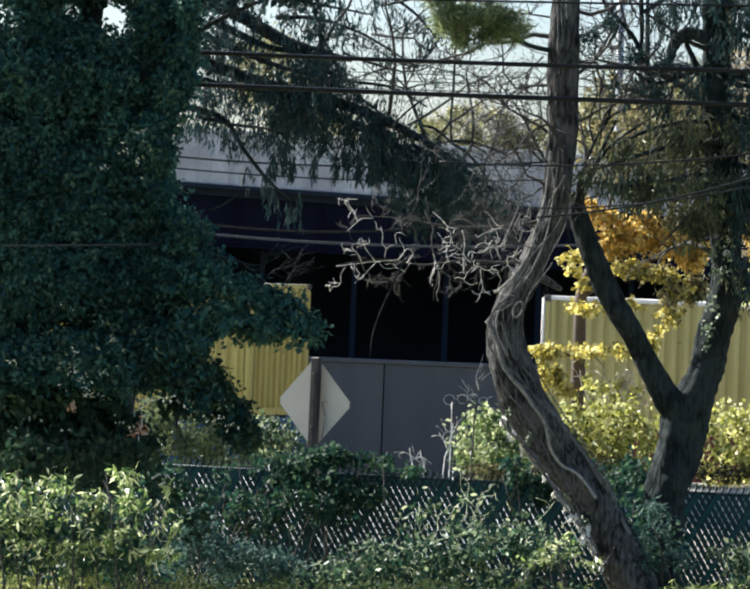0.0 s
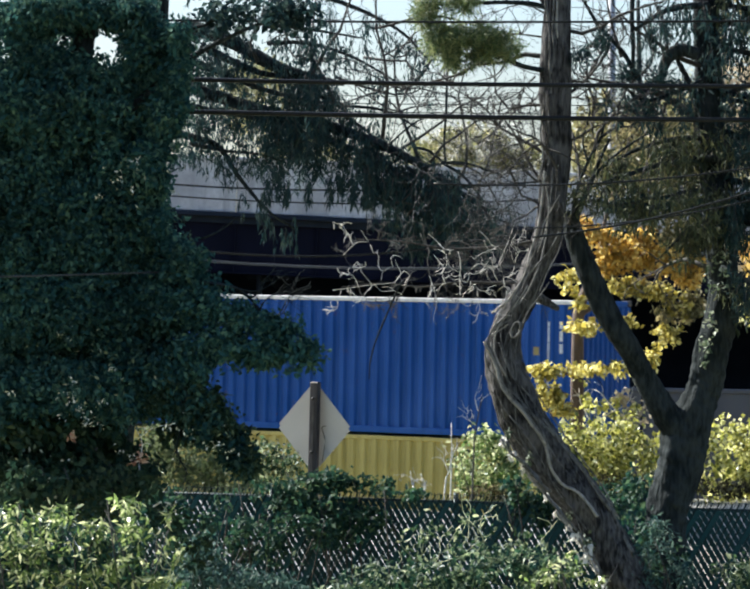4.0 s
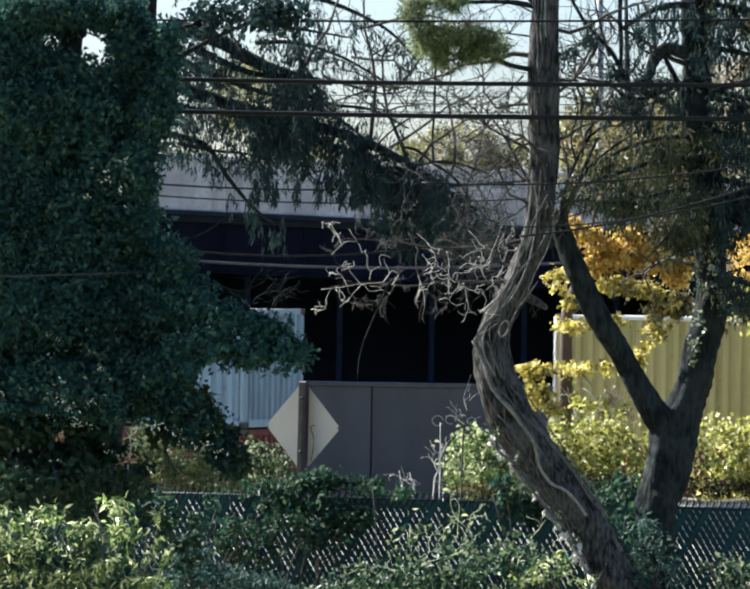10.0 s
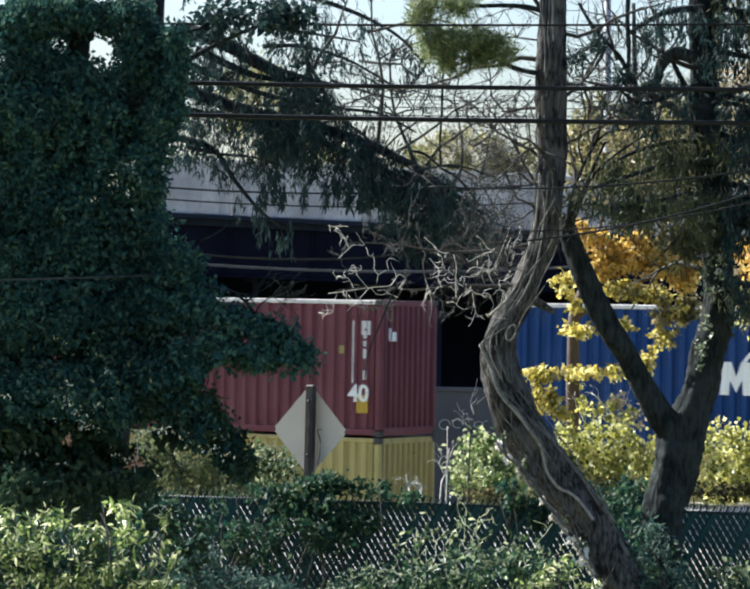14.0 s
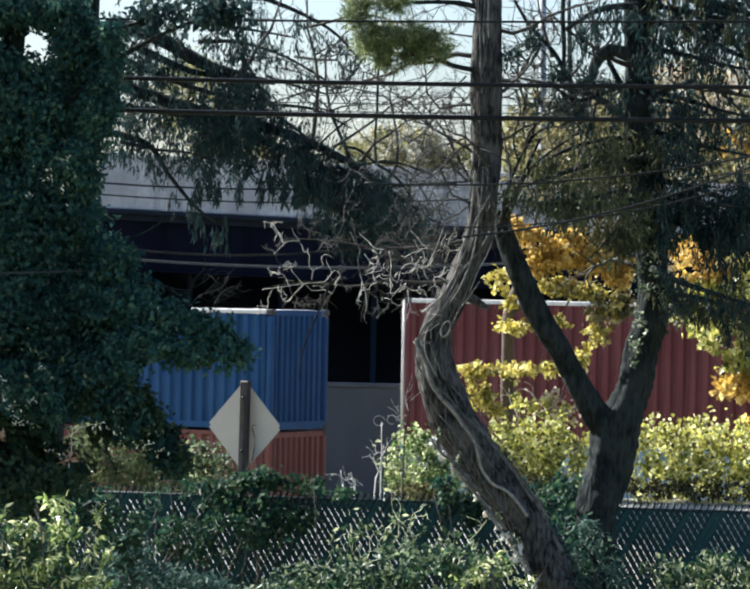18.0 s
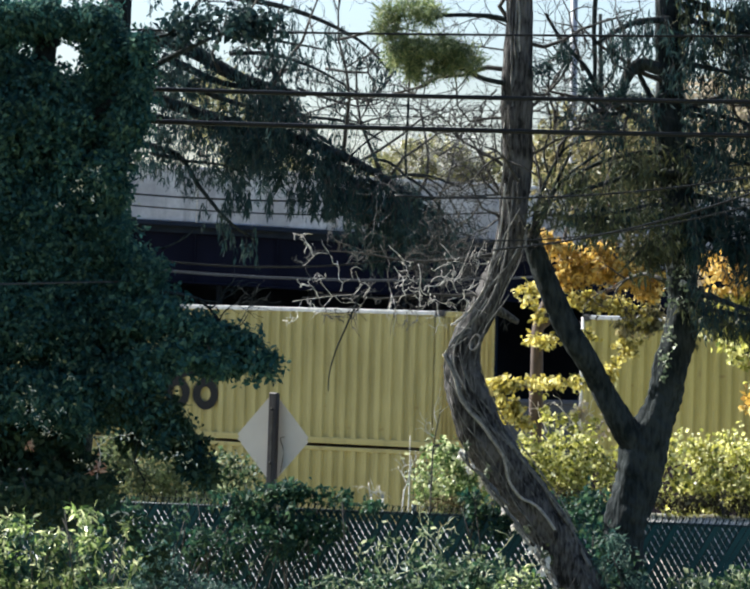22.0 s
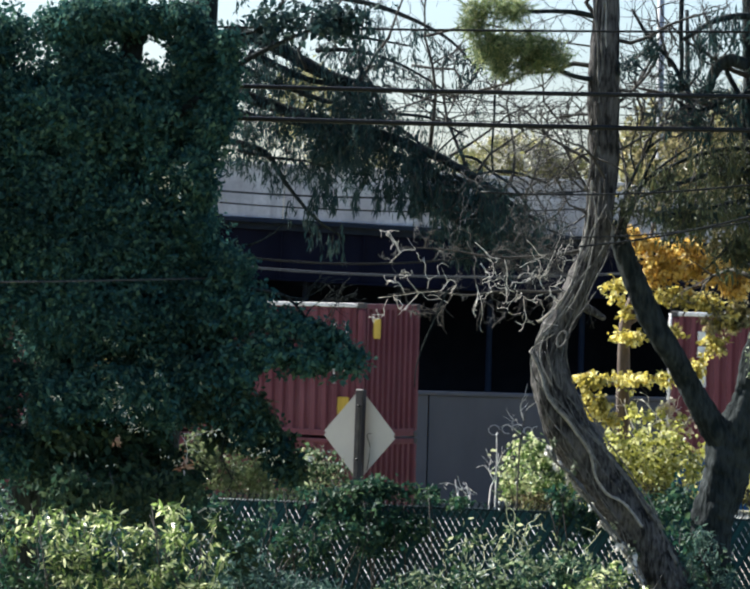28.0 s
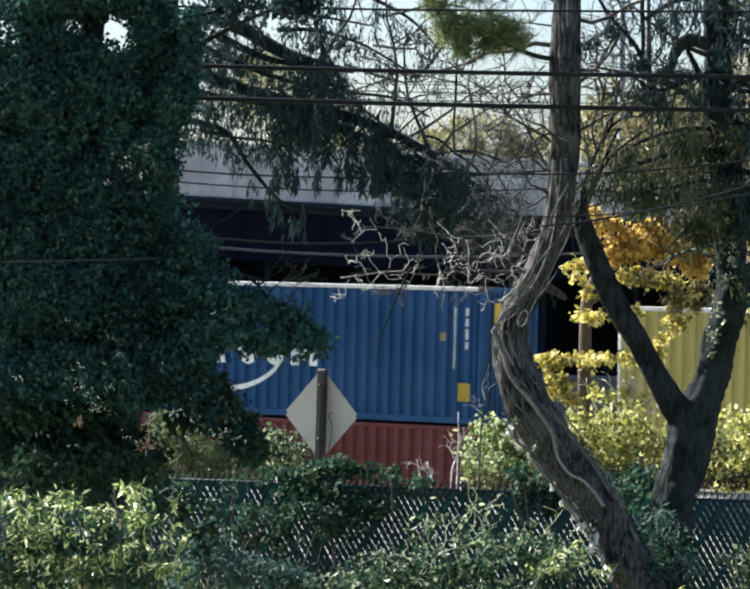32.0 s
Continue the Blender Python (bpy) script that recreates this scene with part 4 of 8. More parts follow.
part("flange", box_bm(-0.02, 0.02, -0.056, -0.046, -0.3, SIGN[2] - 2.1 + 0.3), M_WHEEL, sign_post)
for dz in (-0.3, 0.32):
    part("bolt", box_bm(-0.015, 0.015, -0.075, -0.045, dz, dz + 0.03, bevel=0.006), M_WHEEL, sign_post, m=pose(0, 0, SIGN[2] - 2.1))
sv, sf = tube_np(smooth_path([(0.10, -0.09, SIGN[2] - 2.5, 0.006), (0.13, -0.09, SIGN[2] - 2.25, 0.006), (0.09, -0.1, SIGN[2] - 2.1, 0.006), (0.17, -0.1, SIGN[2] - 2.08, 0.004)]), 5)
part_me("dry_stem", mesh_np("dry_stem", sv, sf, True), M_TWIG_DARK, sign, "dry climbing stem")

# ---- overhead cables ----
def cable(p, q, r, mat, label, sag=0.0, past=3.0):
    p, q = np.array(p), np.array(q)
    a_, b_ = p - (q - p) * past, q + (q - p) * past
    ts = np.linspace(0, 1, 41)
    mid = (ts + past * (2 * ts - 1))
    pts = np.array([np.append(a_ + (b_ - a_) * t - np.array([0, 0, sag * mm * (1 - mm) * 4]), r) for t, mm in zip(ts, mid)])
    v_, f_ = tube_np(pts, 8)
    tagged(part_me("overhead_cable", mesh_np("overhead_cable", v_, f_, True), mat), label, "cable", "overhead cables")


cable((-1.757, 36.2, 8.348), (3.436, 36.2, 8.374), 0.023, M_CABLE, "thick black telephone cable strung overhead", 0.01)
cable((-1.751, 36.2, 8.022), (3.442, 36.2, 8.034), 0.025, M_CABLE, "thick black telephone cable strung overhead", 0.01)
cable((-1.758, 36, 8.934), (3.405, 36, 9.018), 0.012, M_CABLE, "thin black power line strung overhead", 0.01)
cable((-2.906, 60, 9.406), (5.701, 60, 9.473), 0.008, M_CABLE, "distant thin power line strung overhead", 0.02)
cable((-3, 62, 9.363), (5.894, 62, 9.441), 0.008, M_CABLE, "distant thin power line strung overhead", 0.02)
cable((-3.102, 64, 9.757), (6.079, 64, 9.82), 0.007, M_CABLE, "distant thin power line strung overhead", 0.02)
cable((-3.485, 58, 7.941), (2.579, 58, 8.074), 0.016, M_CABLE, "black power line passing behind the trees", 0.12)
cable((-3.481, 58, 7.754), (2.584, 58, 7.787), 0.013, M_CABLE, "black power line passing behind the trees", 0.1, 2.0)
cable((-2.592, 56, 6.679), (1.614, 56, 6.65), 0.018, M_CABLE_GREY, "grey sunlit cable passing before the viaduct", 0.05)
cable((-0.563, 44, 6.668), (1.85, 44, 7.012), 0.011, M_CABLE, "thin black service line rising between trees", 0.06, 2.0)
cable((-5.176, 32.6, 6.242), (-1.712, 35, 6.404), 0.008, M_CABLE_GREY, "thin grey line strung before the dark tree", 0.01, 0.02)
cable((1.91, 33, 7.257), (3.447, 33, 7.431), 0.009, M_CABLE, "thin dark service line among the branches", 0.02, 0.9)
cable((2.271, 33, 6.887), (3.451, 33, 7.21), 0.010, M_CABLE, "thin dark service line among the branches", 0.02, 0.7)
cable((2.284, 33.2, 6.909), (3.473, 33.2, 7.136), 0.007, M_CABLE, "thin dark service line among the branches", 0.02, 0.7)

# distant street pole and tree line
pv, pf = tube_np(np.array([pr((8.747, 130, -0.335), 0.17), pr((8.589, 130, 8.378), 0.15), pr((8.371, 130, 22.319), 0.11)]), 12)
pv[:, 2] = np.maximum(pv[:, 2], -0.5)
tagged(part_me("street_pole", mesh_np("street_pole", pv, pf, True), M_POLE), "tall grey steel pole behind the viaduct", "pole")


def far_tree(crown, seed, label, n, boughs=4):
    t_ = tagged(empty("tree", (crown[0][0], crown[0][1], -0.45)), label, "tree", "trees beyond the viaduct")
    b0 = crown[0]
    limb("trunk", [(b0[0], b0[1], -0.5, 0.35), (b0[0] + 0.3, b0[1], b0[2] * 0.5, 0.28), (b0[0], b0[1], b0[2], 0.12)], M_BARK_DARK, t_, 8, seed)
    foliage("crown", crown, n, 0.30, 0.16, M_FAR_LEAF, t_, seed, freq=0.9, cut=-0.1)
    branches("branch", [((b0[0] + 0.5 * math.sin(k * 1.3), b0[1] - 0.5, b0[2] - 1.3), (1.1 * math.sin(k * 2.1), -0.2, 1.0), 3.2, 0.05) for k in range(boughs)], M_TWIG, t_, seed + 1, level=2, kids=6)
    under(t_)


far_tree([at((4.194, 160, 12.734), 2.4, 2.0, 1.1), at((2.378, 160, 12.272), 1.2, 1.2, 0.8), at((6.237, 160, 12.449), 1.3, 1.2, 0.9)], 31, "half-bare rounded tree with grey twigs beyond the viaduct", 3000, 16)
far_tree([at((10.885, 150, 11.547), 2.6, 2.0, 2.4), at((9.254, 150, 12.724), 1.2, 1.2, 1.6), at((13.276, 150, 12.797), 1.7, 1.2, 2.6)], 33, "olive and brown tree beyond the viaduct", 8000)
far_tree([at((17.096, 150, 12.866), 2.6, 2.0, 3.2), at((19.933, 150, 11.711), 2.0, 1.2, 2.6)], 35, "pale brown tree beyond the viaduct", 6000)
far_tree([at((-3.3, 165, 12.468), 2.2, 1.5, 1.6), at((-5.564, 165, 15.303), 2.0, 1.5, 2.0)], 37, "thin pale tree beyond the viaduct", 2500)

# ---- leaning tree with vines ----
ty = 37.0
tree1 = tagged(empty("tree", (2.77, 37, 2.1)), "leaning bare tree with thick woody vines twisted round its trunk", "tree")
limb("trunk", [pr((2.881, 37, 2.71), 0.258), pr((2.766, 37, 3.055), 0.248), pr((2.571, 37, 3.429), 0.243), pr((2.376, 37, 3.773), 0.238), pr((2.141, 37, 4.116), 0.243), pr((1.903, 37, 4.424), 0.243), pr((1.714, 37, 4.698), 0.243), pr((1.531, 37, 4.968), 0.233), pr((1.4, 37, 5.313), 0.213), pr((1.34, 37, 5.634), 0.184), pr((1.385, 37, 5.903), 0.154), pr((1.528, 37, 6.183), 0.144), pr((1.661, 37, 6.533), 0.134), pr((1.784, 37, 6.882), 0.144), pr((1.835, 37, 7.305), 0.144), pr((1.851, 37, 7.801), 0.154), pr((1.835, 37, 8.446), 0.164), pr((1.836, 37, 9.19), 0.134), pr((1.825, 37, 10.083), 0.124), pr((1.794, 37, 10.926), 0.109)], M_BARK, tree1, 44, 5, 0.0, 0.035, n=16, ridges=0.075)
ring_path = np.array([(1.459 + 0.045 * math.cos(t_) + 0.02 * math.sin(t_), 36.74 - 0.03 * math.cos(t_), 5.862 + 0.078 * math.sin(t_), 0.015) for t_ in np.linspace(0, 2 * math.pi, 17)])
kv, kf = tube_np(ring_path, 7, 0.06, np.random.default_rng(3))
part_me("knot", mesh_np("knot", kv, kf, True), M_BARK_GREY, tree1, "pale ring of healed bark")
vr = np.random.default_rng(12)
trunk_line = smooth_path([pr((2.766, 37, 3.055), 0.248), pr((2.571, 37, 3.429), 0.243), pr((2.376, 37, 3.773), 0.238), pr((2.141, 37, 4.116), 0.243), pr((1.903, 37, 4.424), 0.243), pr((1.714, 37, 4.698), 0.243), pr((1.531, 37, 4.968), 0.233), pr((1.4, 37, 5.313), 0.213), pr((1.34, 37, 5.634), 0.184), pr((1.385, 37, 5.903), 0.154), pr((1.528, 37, 6.183), 0.144), pr((1.661, 37, 6.533), 0.134), pr((1.784, 37, 6.882), 0.144), pr((1.835, 37, 7.305), 0.144), pr((1.851, 37, 7.801), 0.154), pr((1.835, 37, 8.446), 0.164), pr((1.836, 37, 9.19), 0.134)], 5)
for k in range(13):
    ph, tw, rr = vr.uniform(-2.7, -0.2), vr.uniform(-0.05, 0.05), vr.uniform(0.004, 0.007)
    i0 = int(vr.integers(5, 40))
    i1 = min(len(trunk_line), i0 + int(vr.integers(14, 34)))
    pts = []
    for j in range(i0, i1, 2):
        q = trunk_line[j]
        an = ph + tw * (j - i0) + 0.3 * math.sin(j * 0.27 + k * 1.7)
        out_r = q[3] * 1.03 + rr * 0.4
        pts.append((q[0] + out_r * math.cos(an) * 0.98, q[1] + out_r * math.sin(an) - 0.02, q[2] + 0.25 * out_r * math.cos(an), rr * (1 - 0.35 * (j - i0) / (i1 - i0))))
    if len(pts) > 3:
        limb("vine_stem", pts, M_BARK_GREY, tree1, 6, k, 0.05, 0.0, "twisted woody vine", n=4)
limb("vine_stem", [pr((1.202, 36.72, 5.731), 0.00868), pr((1.259, 36.72, 5.457), 0.00868), pr((1.331, 36.72, 5.251), 0.00868), pr((1.507, 36.72, 5.048), 0.00868), pr((1.683, 36.72, 4.827), 0.00868), pr((1.808, 36.72, 4.606), 0.00868), pr((1.863, 36.72, 4.4), 0.00868), pr((1.969, 36.72, 4.282), 0.00868), pr((2.108, 36.72, 4.215), 0.00868), pr((2.23, 36.72, 4.097), 0.00868), pr((2.336, 36.72, 3.961), 0.00868)], M_VINE, tree1, 8, 61, 0.06, 0.0, "pale twisted woody vine", n=4)
limb("vine_stem", [pr((1.168, 36.72, 5.713), 0.00806), pr((1.2, 36.72, 5.834), 0.00806), pr((1.319, 36.72, 5.923), 0.00806), pr((1.421, 36.72, 5.993), 0.00806), pr((1.412, 36.72, 6.131), 0.00806), pr((1.518, 36.72, 6.357), 0.00806), pr((1.659, 36.72, 6.531), 0.00806), pr((1.787, 36.72, 6.689), 0.00806), pr((1.887, 36.72, 6.88), 0.00806)], M_BARK_GREY, tree1, 8, 62, 0.06, 0.0, "twisted woody vine", n=4)
limb("vine_stem", [pr((1.151, 36.72, 5.696), 0.00744), pr((1.146, 36.72, 5.575), 0.00744), pr((1.197, 36.72, 5.438), 0.00744), pr((1.296, 36.72, 5.32), 0.00744), pr((1.47, 36.72, 5.185), 0.00744), pr((1.646, 36.72, 4.982), 0.00744), pr((1.891, 36.72, 4.762), 0.00744), pr((2.067, 36.72, 4.542), 0.00744), pr((2.278, 36.72, 4.305), 0.00744), pr((2.454, 36.72, 4.101), 0.00744), pr((2.56, 36.72, 3.931), 0.00744)], M_BARK_GREY, tree1, 8, 63, 0.06, 0.0, "twisted woody vine", n=4)
limb("vine_stem", [pr((1.288, 36.72, 5.733), 0.00682), pr((1.361, 36.72, 5.527), 0.00682), pr((1.45, 36.72, 5.357), 0.00682), pr((1.608, 36.72, 5.188), 0.00682), pr((1.785, 36.72, 4.915), 0.00682), pr((1.997, 36.72, 4.644), 0.00682), pr((2.208, 36.72, 4.372), 0.00682), pr((2.385, 36.72, 4.1), 0.00682)], M_BARK_GREY, tree1, 8, 64, 0.06, 0.0, "twisted woody vine", n=4)
limb("vine_stem", [pr((1.221, 36.72, 5.663), 0.0062), pr((1.278, 36.72, 5.354), 0.0062), pr((1.402, 36.72, 5.149), 0.0062), pr((1.595, 36.72, 4.964), 0.0062), pr((1.753, 36.72, 4.76), 0.0062), pr((1.93, 36.72, 4.505), 0.0062), pr((2.106, 36.72, 4.301), 0.0062)], M_BARK_GREY, tree1, 8, 65, 0.06, 0.0, "twisted woody vine", n=4)
limb("vine_stem", [pr((1.88, 36.72, 7.258), 0.0062), pr((1.787, 36.72, 7.085), 0.0062), pr((1.721, 36.72, 6.946), 0.0062), pr((1.682, 36.72, 6.773), 0.0062), pr((1.6, 36.72, 6.599), 0.0062), pr((1.517, 36.72, 6.391), 0.0062), pr((1.383, 36.72, 6.182), 0.0062), pr((1.283, 36.72, 6.008), 0.0062), pr((1.217, 36.72, 5.869), 0.0062)], M_VINE, tree1, 8, 66, 0.06, 0.0, "pale twisted woody vine", n=4)
limb("vine_stem", [pr((1.623, 36.72, 5.326), 0.00744), pr((1.747, 36.72, 5.121), 0.00744), pr((1.888, 36.72, 4.917), 0.00744), pr((2.065, 36.72, 4.679), 0.00744), pr((2.241, 36.72, 4.442), 0.00744), pr((2.418, 36.72, 4.204), 0.00744), pr((2.525, 36.72, 3.965), 0.00744)], M_BARK_GREY, tree1, 8, 67, 0.06, 0.0, "twisted woody vine", n=4)
limb("vine_stem", [pr((1.485, 36.72, 6.253), 0.00868), pr((1.419, 36.72, 6.114), 0.00868), pr((1.335, 36.72, 5.992), 0.00868), pr((1.217, 36.72, 5.869), 0.00868), pr((1.178, 36.72, 5.731), 0.00868), pr((1.222, 36.72, 5.559), 0.00868)], M_BARK_GREY, tree1, 8, 68, 0.06, 0.0, "twisted woody vine", n=4)
limb("vine_stem", [pr((1.57, 36.72, 6.323), 0.0062), pr((1.487, 36.72, 6.184), 0.0062), pr((1.386, 36.72, 6.044), 0.0062), pr((1.285, 36.72, 5.905), 0.0062), pr((1.236, 36.72, 5.766), 0.0062), pr((1.256, 36.72, 5.594), 0.0062), pr((1.363, 36.72, 5.39), 0.0062)], M_VINE, tree1, 8, 69, 0.06, 0.0, "pale twisted woody vine", n=4)
limb("vine_stem", [pr((1.793, 36.72, 6.362), 0.00558), pr((1.676, 36.72, 6.187), 0.00558), pr((1.575, 36.72, 6.048), 0.00558), pr((1.526, 36.72, 5.909), 0.00558)], M_BARK_GREY, tree1, 8, 70, 0.06, 0.0, "twisted woody vine", n=4)
limb("vine_stem", [pr((1.916, 36.72, 7.19), 0.00558), pr((1.947, 36.72, 6.984), 0.00558), pr((1.89, 36.72, 6.708), 0.00558), pr((1.774, 36.72, 6.465), 0.00558), pr((1.692, 36.72, 6.256), 0.00558)], M_BARK_GREY, tree1, 8, 71, 0.06, 0.0, "twisted woody vine", n=4)
limb("vine_stem", [pr((1.723, 36.72, 7.393), 0.00496), pr((1.771, 36.72, 7.188), 0.00496), pr((1.755, 36.72, 6.946), 0.00496), pr((1.667, 36.72, 6.669), 0.00496)], M_VINE, tree1, 8, 72, 0.06, 0.0, "pale twisted woody vine", n=4)
limb("vine_stem", [pr((1.405, 36.72, 4.977), 0.00558), pr((1.581, 36.72, 4.774), 0.00558), pr((1.758, 36.72, 4.502), 0.00558), pr((1.901, 36.72, 4.229), 0.00558), pr((2.077, 36.72, 4.025), 0.00558)], M_BARK_GREY, tree1, 8, 73, 0.06, 0.0, "twisted woody vine", n=4)
limb("vine_stem", [pr((1.133, 36.72, 5.73), 0.00496), pr((1.184, 36.72, 5.793), 0.00496), pr((1.286, 36.72, 5.853), 0.00496), pr((1.388, 36.72, 5.924), 0.00496)], M_VINE, tree1, 8, 74, 0.06, 0.0, "pale twisted woody vine", n=4)
foliage("lichen_patch", [at((2.233, 36.74, 3.659), 0.06, 0.03, 0.10), at((2.04, 36.74, 3.976), 0.03, 0.03, 0.06), at((1.613, 36.78, 4.533), 0.02, 0.03, 0.08), at((1.387, 36.78, 4.8), 0.02, 0.03, 0.05)], 110, 0.05, 0.04, M_IVY, tree1, 73, "pale ivy leaves", freq=9, cut=-0.3)
# bare crooked twigs reaching out from the trunk; sunlight is in the pale colour
tw = random.Random(77)
TWIG_AT = [(1.613, 37, 6.457), (1.492, 37, 6.257), (1.56, 37, 6.605), (1.363, 36.9, 6.353), (1.261, 36.9, 6.5), (1.166, 36.9, 6.3), (1.06, 36.8, 6.496), (0.965, 36.8, 6.346), (0.815, 36.8, 6.442), (0.743, 36.8, 6.292),
           (0.569, 36.8, 6.363), (0.472, 36.8, 6.288), (0.322, 36.7, 6.334), (0.173, 36.7, 6.405), (0.019, 36.7, 6.771), (1.307, 36.9, 6.699), (1.06, 36.9, 6.694), (1.458, 37, 6.802), (-0.12, 36.7, 6.326), (0.719, 36.7, 6.193)]
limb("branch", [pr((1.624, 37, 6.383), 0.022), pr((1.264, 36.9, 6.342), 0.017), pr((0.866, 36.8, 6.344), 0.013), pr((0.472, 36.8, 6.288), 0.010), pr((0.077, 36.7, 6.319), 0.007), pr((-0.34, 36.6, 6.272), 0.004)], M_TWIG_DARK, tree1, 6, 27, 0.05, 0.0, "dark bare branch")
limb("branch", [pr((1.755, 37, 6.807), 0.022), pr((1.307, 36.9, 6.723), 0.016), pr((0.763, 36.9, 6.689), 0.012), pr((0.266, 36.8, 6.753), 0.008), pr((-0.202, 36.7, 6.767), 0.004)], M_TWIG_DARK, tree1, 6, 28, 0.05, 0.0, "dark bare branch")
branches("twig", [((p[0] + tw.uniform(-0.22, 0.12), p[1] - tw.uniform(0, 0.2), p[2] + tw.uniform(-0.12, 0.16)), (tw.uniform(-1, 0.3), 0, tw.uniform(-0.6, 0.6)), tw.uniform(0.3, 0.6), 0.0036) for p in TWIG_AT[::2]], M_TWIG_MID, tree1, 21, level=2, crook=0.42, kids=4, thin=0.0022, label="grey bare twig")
branches("twig", [((-0.118, 36.6, 6.402), (-0.088, 0, 0.14), 0.26, 0.0034), ((-0.141, 36.6, 6.164), (-0.061, 0, -0.15), 0.26, 0.0034), ((-0.212, 36.6, 6.366), (-0.085, 0, 0.11), 0.26, 0.0034), ((-0.389, 36.6, 6.137), (-0.044, 0, -0.11), 0.26, 0.0034), ((0.262, 36.6, 6.42), (0.12, 0, 0.14), 0.26, 0.0034), ((0.58, 36.6, 6.336), (-0.026, 0, -0.085), 0.26, 0.0034), ((0.966, 36.6, 6.263), (0.091, 0, 0.032), 0.26, 0.0034), ((1.058, 36.6, 6.163), (0.063, 0, -0.12), 0.26, 0.0034), ((1.26, 36.6, 6.258), (0.062, 0, 0.13), 0.26, 0.0034), ((1.211, 36.6, 6.46), (-0.047, 0, 0.071), 0.26, 0.0034), ((0.984, 36.6, 6.479), (0.14, 0, 0.16), 0.26, 0.0034), ((-0.23, 36.6, 6.705), (0.05, 0, 0.085), 0.26, 0.0034), ((-0.265, 36.6, 6.773), (-0.035, 0, 0.11), 0.26, 0.0034), ((0.594, 36.6, 6.784), (0.11, 0, -0.066), 0.26, 0.0034), ((0.655, 36.6, 6.541), (0.008, 0, -0.036), 0.26, 0.0034), ((1.435, 36.6, 6.555), (0.14, 0, 0.019), 0.26, 0.0034), ((1.068, 36.6, 6.865), (0.17, 0, -0.14), 0.26, 0.0034), ((0.081, 36.6, 6.44), (-0.029, 0, 0.073), 0.26, 0.0034), ((0.87, 36.6, 6.544), (0.025, 0, -0.071), 0.26, 0.0034), ((1.097, 36.6, 6.481), (-0.018, 0, -0.042), 0.26, 0.0034), ((1.455, 36.6, 6.736), (0.017, 0, 0.13), 0.26, 0.0034)], M_TWIG, tree1, 230, level=1, crook=0.5, kids=3, thin=0.0025, label="bare twig, sunlight put into its pale colour")
limb("twig", [pr((-0.436, 36.6, 6.238), 0.00273), pr((-0.256, 36.6, 6.264), 0.00238), pr((-0.03, 36.6, 6.302), 0.00205), pr((0.196, 36.6, 6.329), 0.0017), pr((0.228, 36.6, 6.397), 0.00137)], M_TWIG, tree1, 5, 201, 0.06, 0.0, "bare twig, sunlight put into its pale colour", n=3)
limb("twig", [pr((-0.03, 36.6, 6.302), 0.00341), pr((-0.118, 36.6, 6.402), 0.00238), pr((-0.146, 36.6, 6.44), 0.00137)], M_TWIG, tree1, 5, 202, 0.06, 0.0, "bare twig, sunlight put into its pale colour", n=3)
limb("twig", [pr((-0.03, 36.6, 6.291), 0.00341), pr((-0.141, 36.6, 6.164), 0.00238), pr((-0.241, 36.6, 6.061), 0.00137)], M_TWIG, tree1, 5, 203, 0.06, 0.0, "bare twig, sunlight put into its pale colour", n=3)
limb("twig", [pr((-0.177, 36.6, 6.295), 0.00341), pr((-0.212, 36.6, 6.366), 0.00238), pr((-0.291, 36.6, 6.354), 0.00137)], M_TWIG, tree1, 5, 204, 0.06, 0.0, "bare twig, sunlight put into its pale colour", n=3)
limb("twig", [pr((-0.345, 36.6, 6.228), 0.00341), pr((-0.389, 36.6, 6.137), 0.00137)], M_TWIG, tree1, 5, 205, 0.06, 0.0, "bare twig, sunlight put into its pale colour", n=3)
limb("twig", [pr((0.196, 36.6, 6.324), 0.00341), pr((0.262, 36.6, 6.42), 0.00273), pr((0.215, 36.6, 6.521), 0.00205), pr((0.203, 36.6, 6.566), 0.00137)], M_TWIG, tree1, 5, 206, 0.06, 0.0, "bare twig, sunlight put into its pale colour", n=3)
limb("twig", [pr((0.556, 36.6, 6.403), 0.00341), pr((0.58, 36.6, 6.336), 0.00301), pr((0.616, 36.6, 6.223), 0.00259), pr((0.63, 36.6, 6.088), 0.00218), pr((0.605, 36.6, 5.974), 0.00177), pr((0.637, 36.6, 5.907), 0.00137)], M_TWIG, tree1, 5, 207, 0.06, 0.0, "bare twig, sunlight put into its pale colour", n=3)
limb("twig", [pr((0.875, 36.6, 6.273), 0.00341), pr((0.966, 36.6, 6.263), 0.0029), pr((1.056, 36.6, 6.276), 0.00238), pr((1.146, 36.6, 6.301), 0.00188), pr((1.235, 36.6, 6.37), 0.00137)], M_TWIG_MID, tree1, 5, 208, 0.06, 0.0, "grey bare twig", n=3)
limb("twig", [pr((1.045, 36.6, 6.265), 0.00341), pr((1.058, 36.6, 6.163), 0.00238), pr((1.037, 36.6, 6.05), 0.00137)], M_TWIG, tree1, 5, 209, 0.06, 0.0, "bare twig, sunlight put into its pale colour", n=3)
